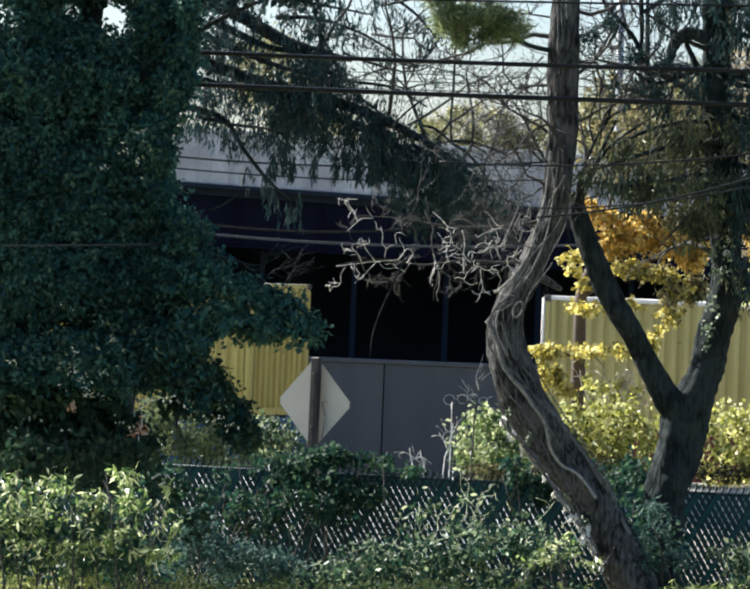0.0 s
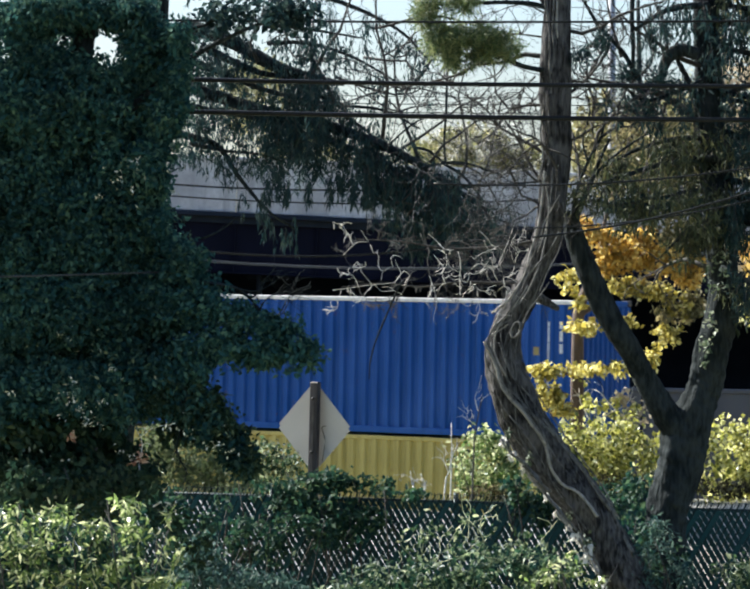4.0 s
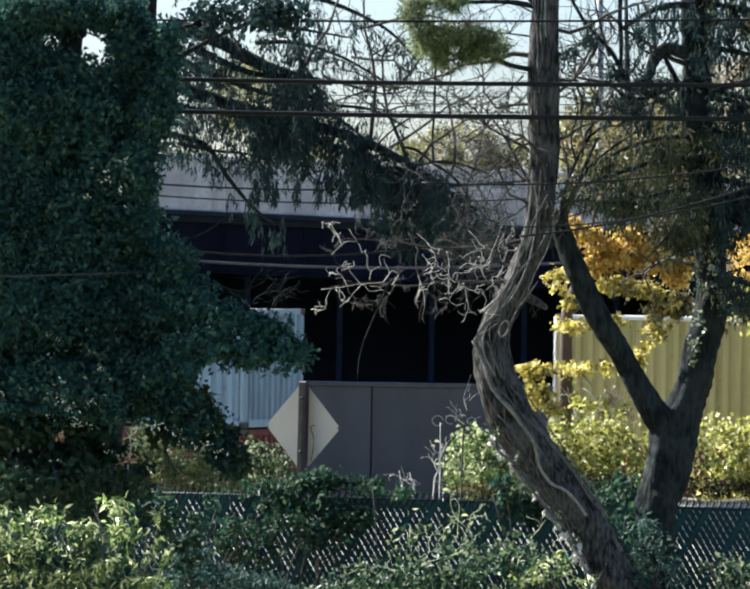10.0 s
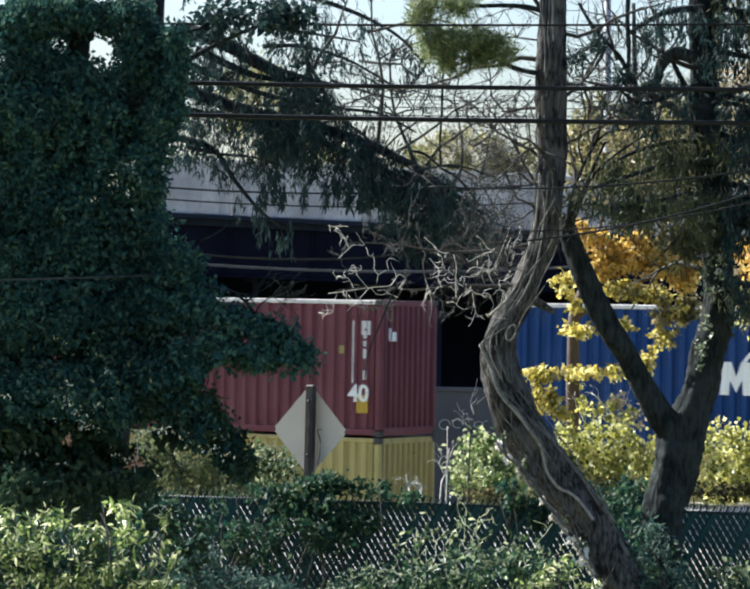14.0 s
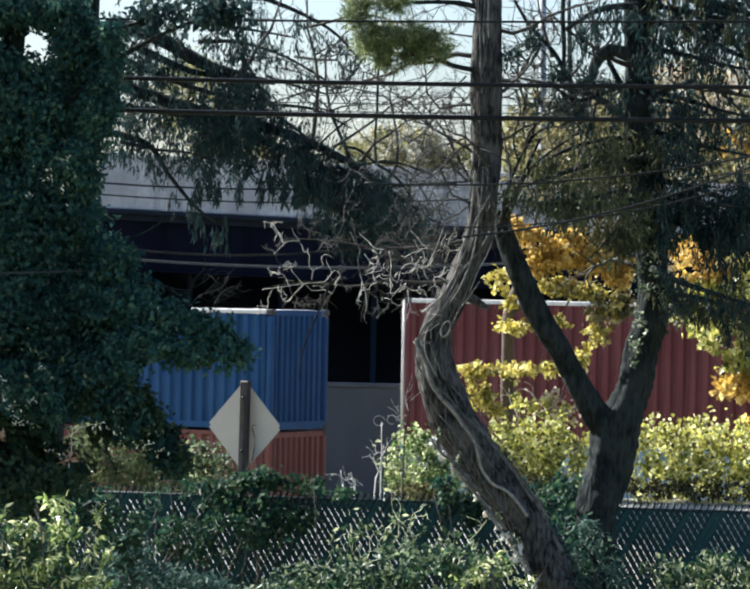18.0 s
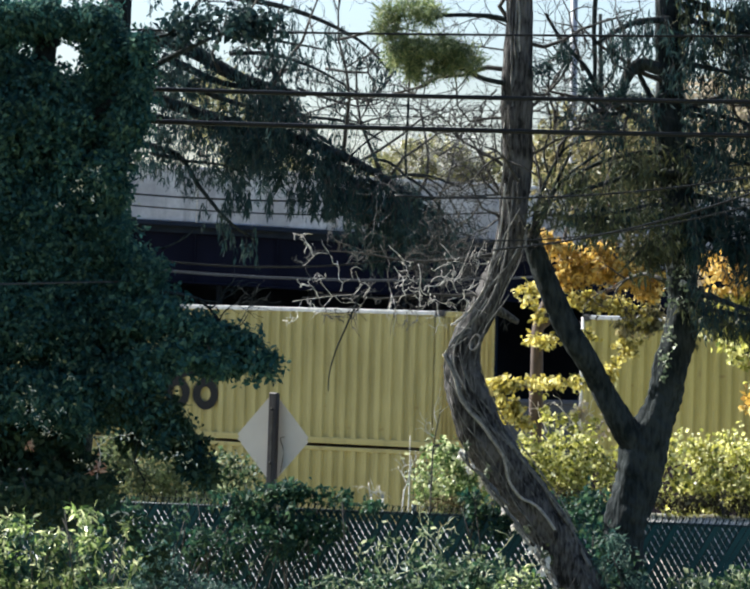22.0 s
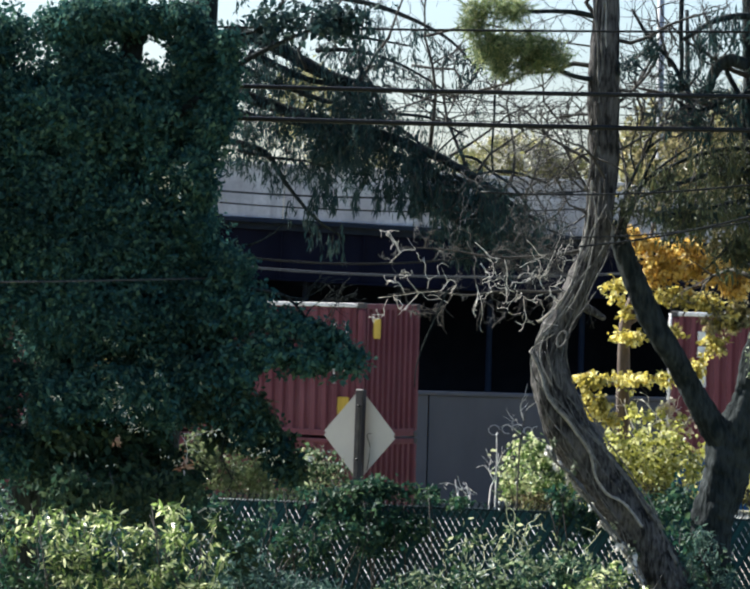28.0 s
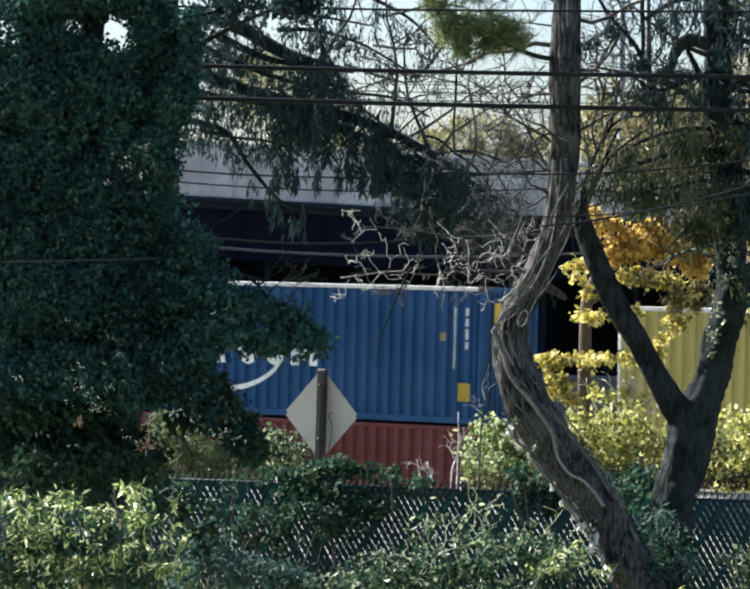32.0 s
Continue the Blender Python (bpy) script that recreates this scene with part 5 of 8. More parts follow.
limb("twig", [pr((1.148, 36.6, 6.165), 0.00341), pr((1.26, 36.6, 6.258), 0.0029), pr((1.292, 36.6, 6.337), 0.00238), pr((1.462, 36.6, 6.352), 0.00188), pr((1.574, 36.6, 6.399), 0.00137)], M_TWIG_MID, tree1, 5, 210, 0.06, 0.0, "grey bare twig", n=3)
limb("twig", [pr((1.258, 36.6, 6.371), 0.00341), pr((1.211, 36.6, 6.46), 0.0029), pr((1.277, 36.6, 6.574), 0.00238), pr((1.352, 36.6, 6.757), 0.00188), pr((1.417, 36.6, 6.939), 0.00137)], M_TWIG, tree1, 5, 211, 0.06, 0.0, "bare twig, sunlight put into its pale colour", n=3)
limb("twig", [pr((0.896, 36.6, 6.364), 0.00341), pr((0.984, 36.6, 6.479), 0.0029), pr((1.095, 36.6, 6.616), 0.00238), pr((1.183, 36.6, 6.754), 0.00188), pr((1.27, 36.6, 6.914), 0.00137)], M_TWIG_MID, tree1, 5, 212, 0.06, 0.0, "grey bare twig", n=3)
limb("twig", [pr((-0.33, 36.6, 6.602), 0.00341), pr((-0.23, 36.6, 6.705), 0.00301), pr((-0.174, 36.6, 6.74), 0.00259), pr((-0.072, 36.6, 6.742), 0.00218), pr((-0.118, 36.6, 6.798), 0.00177), pr((-0.153, 36.6, 6.865), 0.00137)], M_TWIG, tree1, 5, 213, 0.06, 0.0, "bare twig, sunlight put into its pale colour", n=3)
limb("twig", [pr((-0.23, 36.6, 6.705), 0.00341), pr((-0.265, 36.6, 6.773), 0.00238), pr((-0.239, 36.6, 6.841), 0.00137)], M_TWIG, tree1, 5, 214, 0.06, 0.0, "bare twig, sunlight put into its pale colour", n=3)
limb("twig", [pr((0.537, 36.6, 6.832), 0.00341), pr((0.594, 36.6, 6.784), 0.00238), pr((0.659, 36.6, 6.731), 0.00137)], M_TWIG, tree1, 5, 215, 0.06, 0.0, "bare twig, sunlight put into its pale colour", n=3)
limb("twig", [pr((0.597, 36.6, 6.619), 0.00341), pr((0.655, 36.6, 6.541), 0.00238), pr((0.645, 36.6, 6.484), 0.00137)], M_TWIG, tree1, 5, 216, 0.06, 0.0, "bare twig, sunlight put into its pale colour", n=3)
limb("twig", [pr((1.3, 36.6, 6.518), 0.00341), pr((1.435, 36.6, 6.555), 0.00238), pr((1.491, 36.6, 6.612), 0.00137)], M_TWIG_MID, tree1, 5, 217, 0.06, 0.0, "grey bare twig", n=3)
limb("twig", [pr((0.952, 36.6, 7.043), 0.00341), pr((1.068, 36.6, 6.865), 0.00273), pr((1.157, 36.6, 6.911), 0.00205), pr((1.223, 36.6, 7.048), 0.00137)], M_TWIG_MID, tree1, 5, 218, 0.06, 0.0, "grey bare twig", n=3)
limb("twig", [pr((0.06, 36.6, 6.349), 0.00341), pr((0.081, 36.6, 6.44), 0.00238), pr((0.159, 36.6, 6.486), 0.00137)], M_TWIG, tree1, 5, 219, 0.06, 0.0, "bare twig, sunlight put into its pale colour", n=3)
limb("twig", [pr((0.845, 36.6, 6.657), 0.00341), pr((0.87, 36.6, 6.544), 0.00238), pr((0.827, 36.6, 6.453), 0.00137)], M_TWIG, tree1, 5, 220, 0.06, 0.0, "bare twig, sunlight put into its pale colour", n=3)
limb("twig", [pr((1.165, 36.6, 6.505), 0.00341), pr((1.097, 36.6, 6.481), 0.00238), pr((1.088, 36.6, 6.367), 0.00137)], M_TWIG_MID, tree1, 5, 221, 0.06, 0.0, "grey bare twig", n=3)
limb("twig", [pr((1.388, 36.6, 6.644), 0.00341), pr((1.455, 36.6, 6.736), 0.00238), pr((1.542, 36.6, 6.896), 0.00137)], M_TWIG_MID, tree1, 5, 222, 0.06, 0.0, "grey bare twig", n=3)
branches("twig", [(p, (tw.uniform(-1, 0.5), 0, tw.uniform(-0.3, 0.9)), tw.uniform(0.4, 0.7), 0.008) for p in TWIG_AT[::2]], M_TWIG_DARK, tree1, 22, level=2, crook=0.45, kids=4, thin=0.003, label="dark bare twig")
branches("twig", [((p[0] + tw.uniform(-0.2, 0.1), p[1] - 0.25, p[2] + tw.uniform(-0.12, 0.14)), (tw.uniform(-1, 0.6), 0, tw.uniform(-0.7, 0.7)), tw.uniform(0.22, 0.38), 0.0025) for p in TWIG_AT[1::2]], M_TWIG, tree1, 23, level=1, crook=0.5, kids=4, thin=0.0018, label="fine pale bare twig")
branches("branch", [((1.771, 37, 8.693), (-1, 0.2, 0.12), 1.6, 0.028), ((1.787, 37, 9.14), (-1, 0.1, 0.3), 1.6, 0.028), ((1.878, 37, 8.248), (1, 0.1, 0.4), 1.2, 0.022), ((1.789, 37, 7.651), (-1, 0.2, 0.5), 1.3, 0.02),
                    ((1.796, 37, 7.304), (-1, 0.1, 0.3), 1.2, 0.018), ((1.889, 37, 8.993), (1, 0.1, 0.1), 1.3, 0.024), ((1.901, 37, 6.959), (0.25, 0, 1.0), 1.9, 0.024), ((1.75, 37, 7.105), (-0.8, 0, 0.1), 0.9, 0.016), ((1.914, 37, 8.447), (1, 0, -0.2), 0.8, 0.016), ((1.936, 37, 7.803), (0.8, 0, 0.8), 1.0, 0.016), ((1.78, 37, 8.197), (-1, 0, 0.4), 1.3, 0.016), ((1.784, 37, 7.403), (-1, 0, 0.15), 0.9, 0.014), ((1.778, 37, 7.205), (-1, 0, 0.0), 0.9, 0.013), ((1.787, 37, 7.8), (-1, 0, 0.1), 1.0, 0.014), ((1.767, 37, 8.891), (-1, 0, -0.3), 0.9, 0.012), ((1.774, 37, 9.04), (-0.8, 0, 0.5), 0.8, 0.012), ((1.621, 36.9, 8.486), (-0.8, 0, -0.6), 0.7, 0.010), ((1.314, 36.7, 8.615), (-0.3, 0, -0.8), 0.6, 0.009), ((1.919, 37, 8.696), (1, 0, 0.4), 0.9, 0.012)],
         M_TWIG_DARK, tree1, 23, level=2, crook=0.34, kids=6, label="dark bare branch")
branches("twig", [((1.332, 36.8, 6.505), (0.03, 0, 0.82), 0.53, 0.0045), ((1.598, 36.8, 7.073), (-0.39, 0, 0.82), 0.51, 0.0045), ((1.579, 36.8, 7.008), (-0.39, 0, -0.15), 0.49, 0.0045), ((1.277, 36.8, 7.082), (-0.72, 0, -0.11), 0.58, 0.0045), ((1.456, 36.8, 6.967), (0.04, 0, -0.31), 0.50, 0.0045), ((0.867, 36.8, 7.084), (0.13, 0, -0.21), 0.40, 0.0045), ((1.664, 36.8, 6.408), (-0.62, 0, 0.85), 0.48, 0.0045), ((1.373, 36.8, 6.931), (0.22, 0, 0.47), 0.59, 0.0045), ((1.572, 36.8, 6.86), (-0.53, 0, -0.27), 0.39, 0.0045), ((0.817, 36.8, 6.846), (-0.22, 0, -0.50), 0.52, 0.0045), ((1.069, 36.8, 6.841), (0.06, 0, 0.17), 0.43, 0.0045), ((1.203, 36.8, 6.533), (-0.93, 0, 0.87), 0.36, 0.0045), ((1.451, 36.8, 6.429), (-0.98, 0, 0.60), 0.44, 0.0045), ((1.282, 36.8, 7.087), (-0.94, 0, -0.25), 0.59, 0.0045), ((1.56, 36.8, 6.973), (-0.55, 0, -0.00), 0.48, 0.0045), ((1.347, 36.8, 7.024), (0.12, 0, -0.45), 0.59, 0.0045), ((1.185, 36.8, 6.976), (-0.56, 0, 0.79), 0.49, 0.0045), ((0.666, 36.8, 7.298), (-0.81, 0, 0.46), 0.60, 0.0045), ((1.626, 36.8, 7.132), (-0.47, 0, -0.17), 0.50, 0.0045), ((0.952, 36.8, 7.313), (0.19, 0, -0.45), 0.47, 0.0045)], M_TWIG_MID, tree1, 241, level=1, crook=0.4, kids=6, thin=0.0022, label="grey bare twig")
limb("hanging_branch", [pr((0.262, 36.5, 6.332), 0.011), pr((0.14, 36.5, 6.036), 0.010), pr((0.025, 36.5, 5.75), 0.009), pr((-0.035, 36.5, 5.52), 0.007), pr((-0.045, 36.5, 5.33), 0.005)], M_BARK_DARK, tree1, 7, 2, 0.04, 0.0, "dark hanging dead branch")
limb("stub", [pr((1.521, 37.1, 6.257), 0.07), pr((1.726, 37.2, 6.186), 0.05), pr((1.913, 37.4, 6.089), 0.03)], M_BARK, tree1, 8, 4)
# bright needle tufts on a bough at the leaning tree's crown
limb("bough", [pr((1.823, 37, 8.545), 0.03), pr((1.516, 36.8, 8.576), 0.025), pr((1.261, 36.6, 8.657), 0.02), pr((0.814, 36.5, 8.789), 0.01)], M_BARK_DARK, tree1, 7, 10)
limb("bough", [pr((1.811, 37, 9.19), 0.03), pr((1.405, 36.8, 9.24), 0.025), pr((0.514, 36.5, 9.175), 0.01)], M_BARK_DARK, tree1, 7, 11)
foliage("needle_tuft", [at((0.936, 36.5, 8.816), 0.36, 0.35, 0.20), at((0.643, 36.5, 8.786), 0.2, 0.25, 0.17), at((1.231, 36.5, 8.748), 0.22, 0.25, 0.17), at((0.817, 36.5, 8.618), 0.2, 0.2, 0.10)], 5600, 0.11, 0.012, M_NEEDLE_LIT, tree1, 71, "bright green needles", freq=5, cut=-0.1, hang=0.0)
foliage("needle_tuft", [at((0.466, 36.5, 9.101), 0.14, 0.2, 0.2), at((0.757, 36.5, 9.229), 0.28, 0.2, 0.14)], 2000, 0.11, 0.012, M_NEEDLE_LIT, tree1, 72, "bright green needles", freq=5, hang=0.0)
limb("vine_stem", [pr((1.319, 36.74, 4.734), 0.0161), pr((1.427, 36.74, 4.586), 0.00981), pr((1.55, 36.74, 4.492), 0.016), pr((1.64, 36.74, 4.335), 0.019), pr((1.783, 36.74, 4.184), 0.0146), pr((1.931, 36.74, 4.019), 0.0174), pr((2.034, 36.74, 3.873), 0.0165)], M_VINE, tree1, 7, 175, 0.14, 0.10, "pale strip painting a sunlit trunk edge", n=5)
limb("vine_stem", [pr((1.552, 36.73, 4.465), 0.0107), pr((1.698, 36.73, 4.357), 0.0202), pr((1.802, 36.73, 4.16), 0.0135), pr((1.934, 36.73, 4.01), 0.0159), pr((2.065, 36.73, 3.865), 0.0117), pr((2.178, 36.73, 3.742), 0.0144), pr((2.274, 36.73, 3.584), 0.0128), pr((2.362, 36.73, 3.421), 0.0124), pr((2.411, 36.73, 3.303), 0.0154)], M_BARK_GREY, tree1, 7, 185, 0.14, 0.10, "pale strip painting a sunlit trunk edge", n=5)
limb("vine_stem", [pr((1.9, 36.72, 4.003), 0.017), pr((2.016, 36.72, 3.856), 0.0106), pr((2.135, 36.72, 3.718), 0.0185), pr((2.227, 36.72, 3.595), 0.0152), pr((2.318, 36.72, 3.417), 0.0115), pr((2.411, 36.72, 3.287), 0.00869)], M_VINE, tree1, 7, 195, 0.14, 0.10, "pale strip painting a sunlit trunk edge", n=5)
limb("vine_stem", [pr((1.383, 36.71, 4.719), 0.0157), pr((1.446, 36.71, 4.58), 0.00845), pr((1.572, 36.71, 4.49), 0.0171), pr((1.687, 36.71, 4.34), 0.0121), pr((1.846, 36.71, 4.194), 0.0191)], M_BARK_GREY, tree1, 7, 205, 0.14, 0.10, "pale strip painting a sunlit trunk edge", n=5)
foliage("bark_flake", [at((1.348, 36.76, 4.726), 0.0345, 0.03, 0.0542), at((1.449, 36.76, 4.58), 0.0345, 0.03, 0.0542), at((1.559, 36.76, 4.464), 0.0345, 0.03, 0.0542), at((1.68, 36.76, 4.338), 0.0345, 0.03, 0.0542), at((1.811, 36.76, 4.163), 0.0345, 0.03, 0.0542), at((1.923, 36.76, 4.007), 0.0345, 0.03, 0.0542), at((2.034, 36.76, 3.861), 0.0345, 0.03, 0.0542), at((2.145, 36.76, 3.725), 0.0345, 0.03, 0.0542), at((2.246, 36.76, 3.569), 0.0345, 0.03, 0.0542), at((2.328, 36.76, 3.423), 0.0345, 0.03, 0.0542), at((2.419, 36.76, 3.277), 0.0345, 0.03, 0.0542)], 330, 0.05, 0.026, M_TWIG, tree1, 185, "pale bark flakes painting a sunlit trunk edge", freq=9, cut=-0.15, hang=1.0)
foliage("bark_flake", [at((2.251, 36.7, 3.662), 0.0492, 0.03, 0.059), at((2.233, 36.7, 3.554), 0.0492, 0.03, 0.0492), at((2.116, 36.7, 3.768), 0.0443, 0.03, 0.0443)], 40, 0.06, 0.04, M_TWIG, tree1, 186, "pale bark flakes painting a sunlit trunk edge", freq=9, cut=-0.5, hang=1.0)
limb("vine_stem", [pr((1.132, 36.7, 5.737), 0.0148), pr((1.212, 36.7, 5.586), 0.0148), pr((1.266, 36.7, 5.449), 0.0148), pr((1.309, 36.7, 5.297), 0.0148), pr((1.418, 36.7, 5.146), 0.0148), pr((1.543, 36.7, 5.026), 0.0148), pr((1.637, 36.7, 4.89), 0.0148), pr((1.746, 36.7, 4.755), 0.0148), pr((1.801, 36.7, 4.618), 0.0148), pr((1.834, 36.7, 4.466), 0.0148), pr((1.922, 36.7, 4.33), 0.0148), pr((1.984, 36.7, 4.27), 0.0148), pr((2.108, 36.7, 4.211), 0.0148), pr((2.217, 36.7, 4.106), 0.0148), pr((2.326, 36.7, 3.955), 0.0148)], M_VINE, tree1, 8, 178, 0.10, 0.10, "pale twisted woody vine", n=4)
limb("vine_stem", [pr((1.157, 36.7, 5.747), 0.00984), pr((1.236, 36.7, 5.596), 0.00984), pr((1.29, 36.7, 5.459), 0.00984), pr((1.333, 36.7, 5.307), 0.00984), pr((1.443, 36.7, 5.156), 0.00984), pr((1.567, 36.7, 5.036), 0.00984), pr((1.661, 36.7, 4.901), 0.00984), pr((1.771, 36.7, 4.765), 0.00984), pr((1.825, 36.7, 4.628), 0.00984), pr((1.858, 36.7, 4.476), 0.00984)], M_BARK_GREY, tree1, 8, 179, 0.10, 0.10, "twisted woody vine", n=4)
limb("vine_stem", [pr((1.205, 36.74, 6.028), 0.0148), pr((1.341, 36.74, 6.138), 0.0148), pr((1.46, 36.74, 6.278), 0.0148), pr((1.549, 36.74, 6.463), 0.0123), pr((1.591, 36.74, 6.647), 0.0123), pr((1.635, 36.74, 6.801), 0.0123), pr((1.677, 36.74, 6.985), 0.00985), pr((1.703, 36.74, 7.231), 0.00985), pr((1.72, 36.74, 7.506), 0.00985)], M_VINE, tree1, 8, 180, 0.10, 0.10, "pale twisted woody vine", n=4)
limb("vine_stem", [pr((1.238, 36.74, 5.876), 0.0123), pr((1.373, 36.74, 6.031), 0.0123), pr((1.524, 36.74, 6.172), 0.0123), pr((1.642, 36.74, 6.403), 0.0123), pr((1.714, 36.74, 6.619), 0.00985), pr((1.751, 36.74, 6.803), 0.00985), pr((1.777, 36.74, 7.018), 0.00985), pr((1.797, 36.74, 7.263), 0.00985), pr((1.811, 36.74, 7.539), 0.00985)], M_BARK_GREY, tree1, 8, 181, 0.10, 0.10, "twisted woody vine", n=4)
limb("vine_stem", [pr((1.86, 36.86, 4.842), 0.0148), pr((2.017, 36.86, 4.63), 0.0148), pr((2.174, 36.86, 4.449), 0.0198), pr((2.332, 36.86, 4.206), 0.0198), pr((2.489, 36.86, 3.994), 0.0247), pr((2.585, 36.86, 3.781), 0.0247), pr((2.712, 36.86, 3.569), 0.0247)], M_BARK_GREY, tree1, 8, 182, 0.10, 0.10, "mossy grey woody vine", n=4)
limb("vine_stem", [pr((1.668, 36.92, 7.399), 0.00912), pr((1.713, 36.92, 7.667), 0.00908), pr((1.68, 36.92, 7.933), 0.00937), pr((1.718, 36.92, 8.201), 0.00727), pr((1.696, 36.92, 8.468), 0.0117), pr((1.712, 36.92, 8.736), 0.00656), pr((1.758, 36.92, 9.004), 0.00756), pr((1.728, 36.92, 9.271), 0.00608), pr((1.758, 36.92, 9.539), 0.00779)], M_VINE, tree1, 6, 300, 0.10, 0.0, "twisted woody vine", n=4)
limb("vine_stem", [pr((1.743, 36.86, 7.398), 0.0105), pr((1.781, 36.86, 7.666), 0.00827), pr((1.769, 36.86, 7.932), 0.0107), pr((1.77, 36.86, 8.199), 0.00937), pr((1.79, 36.86, 8.466), 0.0104), pr((1.84, 36.86, 8.734), 0.0122), pr((1.808, 36.86, 9.001), 0.00995), pr((1.849, 36.86, 9.268), 0.00691), pr((1.851, 36.86, 9.535), 0.00638)], M_BARK_GREY, tree1, 6, 301, 0.10, 0.0, "twisted woody vine", n=4)
limb("vine_stem", [pr((1.859, 36.86, 7.4), 0.012), pr((1.819, 36.86, 7.666), 0.00686), pr((1.787, 36.86, 7.933), 0.0112), pr((1.807, 36.86, 8.2), 0.00661), pr((1.772, 36.86, 8.466), 0.0107), pr((1.762, 36.86, 8.733), 0.0108), pr((1.752, 36.86, 9), 0.0125), pr((1.706, 36.86, 9.266), 0.0118), pr((1.692, 36.86, 9.532), 0.00941)], M_BARK_GREY, tree1, 6, 302, 0.10, 0.0, "twisted woody vine", n=4)
limb("vine_stem", [pr((1.881, 36.86, 7.401), 0.00762), pr((1.868, 36.86, 7.667), 0.00601), pr((1.875, 36.86, 7.934), 0.0083), pr((1.863, 36.86, 8.201), 0.00778), pr((1.831, 36.86, 8.467), 0.00886), pr((1.861, 36.86, 8.735), 0.00854), pr((1.83, 36.86, 9.001), 0.0117), pr((1.829, 36.86, 9.268), 0.0121), pr((1.794, 36.86, 9.534), 0.00714)], M_VINE, tree1, 6, 303, 0.10, 0.0, "twisted woody vine", n=4)
limb("vine_stem", [pr((1.943, 36.92, 7.404), 0.00831), pr((1.929, 36.92, 7.671), 0.00712), pr((1.952, 36.92, 7.938), 0.00896), pr((1.965, 36.92, 8.206), 0.00755), pr((1.924, 36.92, 8.472), 0.00878), pr((1.95, 36.92, 8.74), 0.00903), pr((1.924, 36.92, 9.007), 0.00884), pr((1.908, 36.92, 9.274), 0.01), pr((1.942, 36.92, 9.542), 0.00794)], M_BARK_GREY, tree1, 6, 304, 0.10, 0.0, "twisted woody vine", n=4)
limb("vine_stem", [pr((1.767, 36.86, 7.398), 0.00637), pr((1.767, 36.86, 7.665), 0.00605), pr((1.768, 36.86, 7.932), 0.0069), pr((1.788, 36.86, 8.2), 0.0086), pr((1.781, 36.86, 8.466), 0.0099), pr((1.803, 36.86, 8.734), 0.0111), pr((1.788, 36.86, 9), 0.00836), pr((1.798, 36.86, 9.267), 0.0126), pr((1.812, 36.86, 9.534), 0.00595)], M_BARK_GREY, tree1, 6, 305, 0.10, 0.0, "twisted woody vine", n=4)
under(tree1)


# ---- forked dark tree with hanging evergreen sprays ----
tree2 = tagged(empty("tree", (3.041, 37.6, 2.1)), "forked dark evergreen tree with ivy on its trunk", "tree")
limb("trunk", [pr((3.029, 37.6, 2.655), 0.252), pr((3.053, 37.6, 3.009), 0.232), pr((3.081, 37.6, 3.397), 0.212), pr((3.113, 37.6, 3.832), 0.217), pr((3.164, 37.6, 4.12), 0.227), pr((3.239, 37.6, 4.409), 0.232), pr((3.284, 37.6, 4.697), 0.247), pr((3.38, 37.6, 4.981), 0.222), pr((3.466, 37.6, 5.234), 0.176), pr((3.523, 37.6, 5.422), 0.181), pr((3.578, 37.6, 5.71), 0.181), pr((3.653, 37.6, 6.019), 0.176), pr((3.678, 37.6, 6.347), 0.161), pr((3.652, 37.6, 6.649), 0.156), pr((3.618, 37.6, 7.133), 0.171), pr((3.552, 37.6, 7.691), 0.171), pr((3.494, 37.6, 8.109), 0.161), pr((3.467, 37.6, 8.527), 0.141), pr((3.446, 37.6, 9.091), 0.136), pr((3.422, 37.6, 9.872), 0.126), pr((3.394, 37.6, 10.88), 0.101)], M_BARK_DARK, tree2, 40, 6, 0.0, 0.05, n=14, ridges=0.09)
limb("fork_limb", [pr((3.316, 37.6, 4.627), 0.101), pr((3.228, 37.55, 4.804), 0.156), pr((3.068, 37.5, 5.019), 0.146), pr((2.894, 37.45, 5.278), 0.126), pr((2.808, 37.42, 5.453), 0.12), pr((2.705, 37.36, 5.628), 0.12), pr((2.542, 37.3, 5.861), 0.125), pr((2.392, 37.3, 6.123), 0.125), pr((2.257, 37.3, 6.421), 0.12), pr((2.147, 37.3, 6.669), 0.11), pr((2.068, 37.3, 6.868), 0.1), pr((2.029, 37.3, 7.117), 0.0652)], M_BARK_DARK, tree2, 28, 8, 0.0, 0.04, n=12, ridges=0.06)
limb("branch", [pr((2.063, 37.2, 6.866), 0.0349), pr((2.099, 37.2, 7.066), 0.0299), pr((2.214, 37.2, 7.343), 0.0249), pr((2.299, 37.2, 7.593), 0.0199), pr((2.419, 37.2, 7.87), 0.015)], M_BARK_DARK, tree2, 7, 13, 0.05, label="dark bare branch")
limb("branch", [pr((3.334, 37.3, 8.766), 0.065), pr((3.158, 37.3, 8.813), 0.07), pr((3.035, 37.3, 8.746), 0.065), pr((2.977, 37.3, 8.635), 0.055), pr((2.949, 37.3, 8.509), 0.035), pr((2.79, 37.3, 8.456), 0.02)], M_BARK_DARK, tree2, 8, 14, 0.05, label="dark elbowed branch")
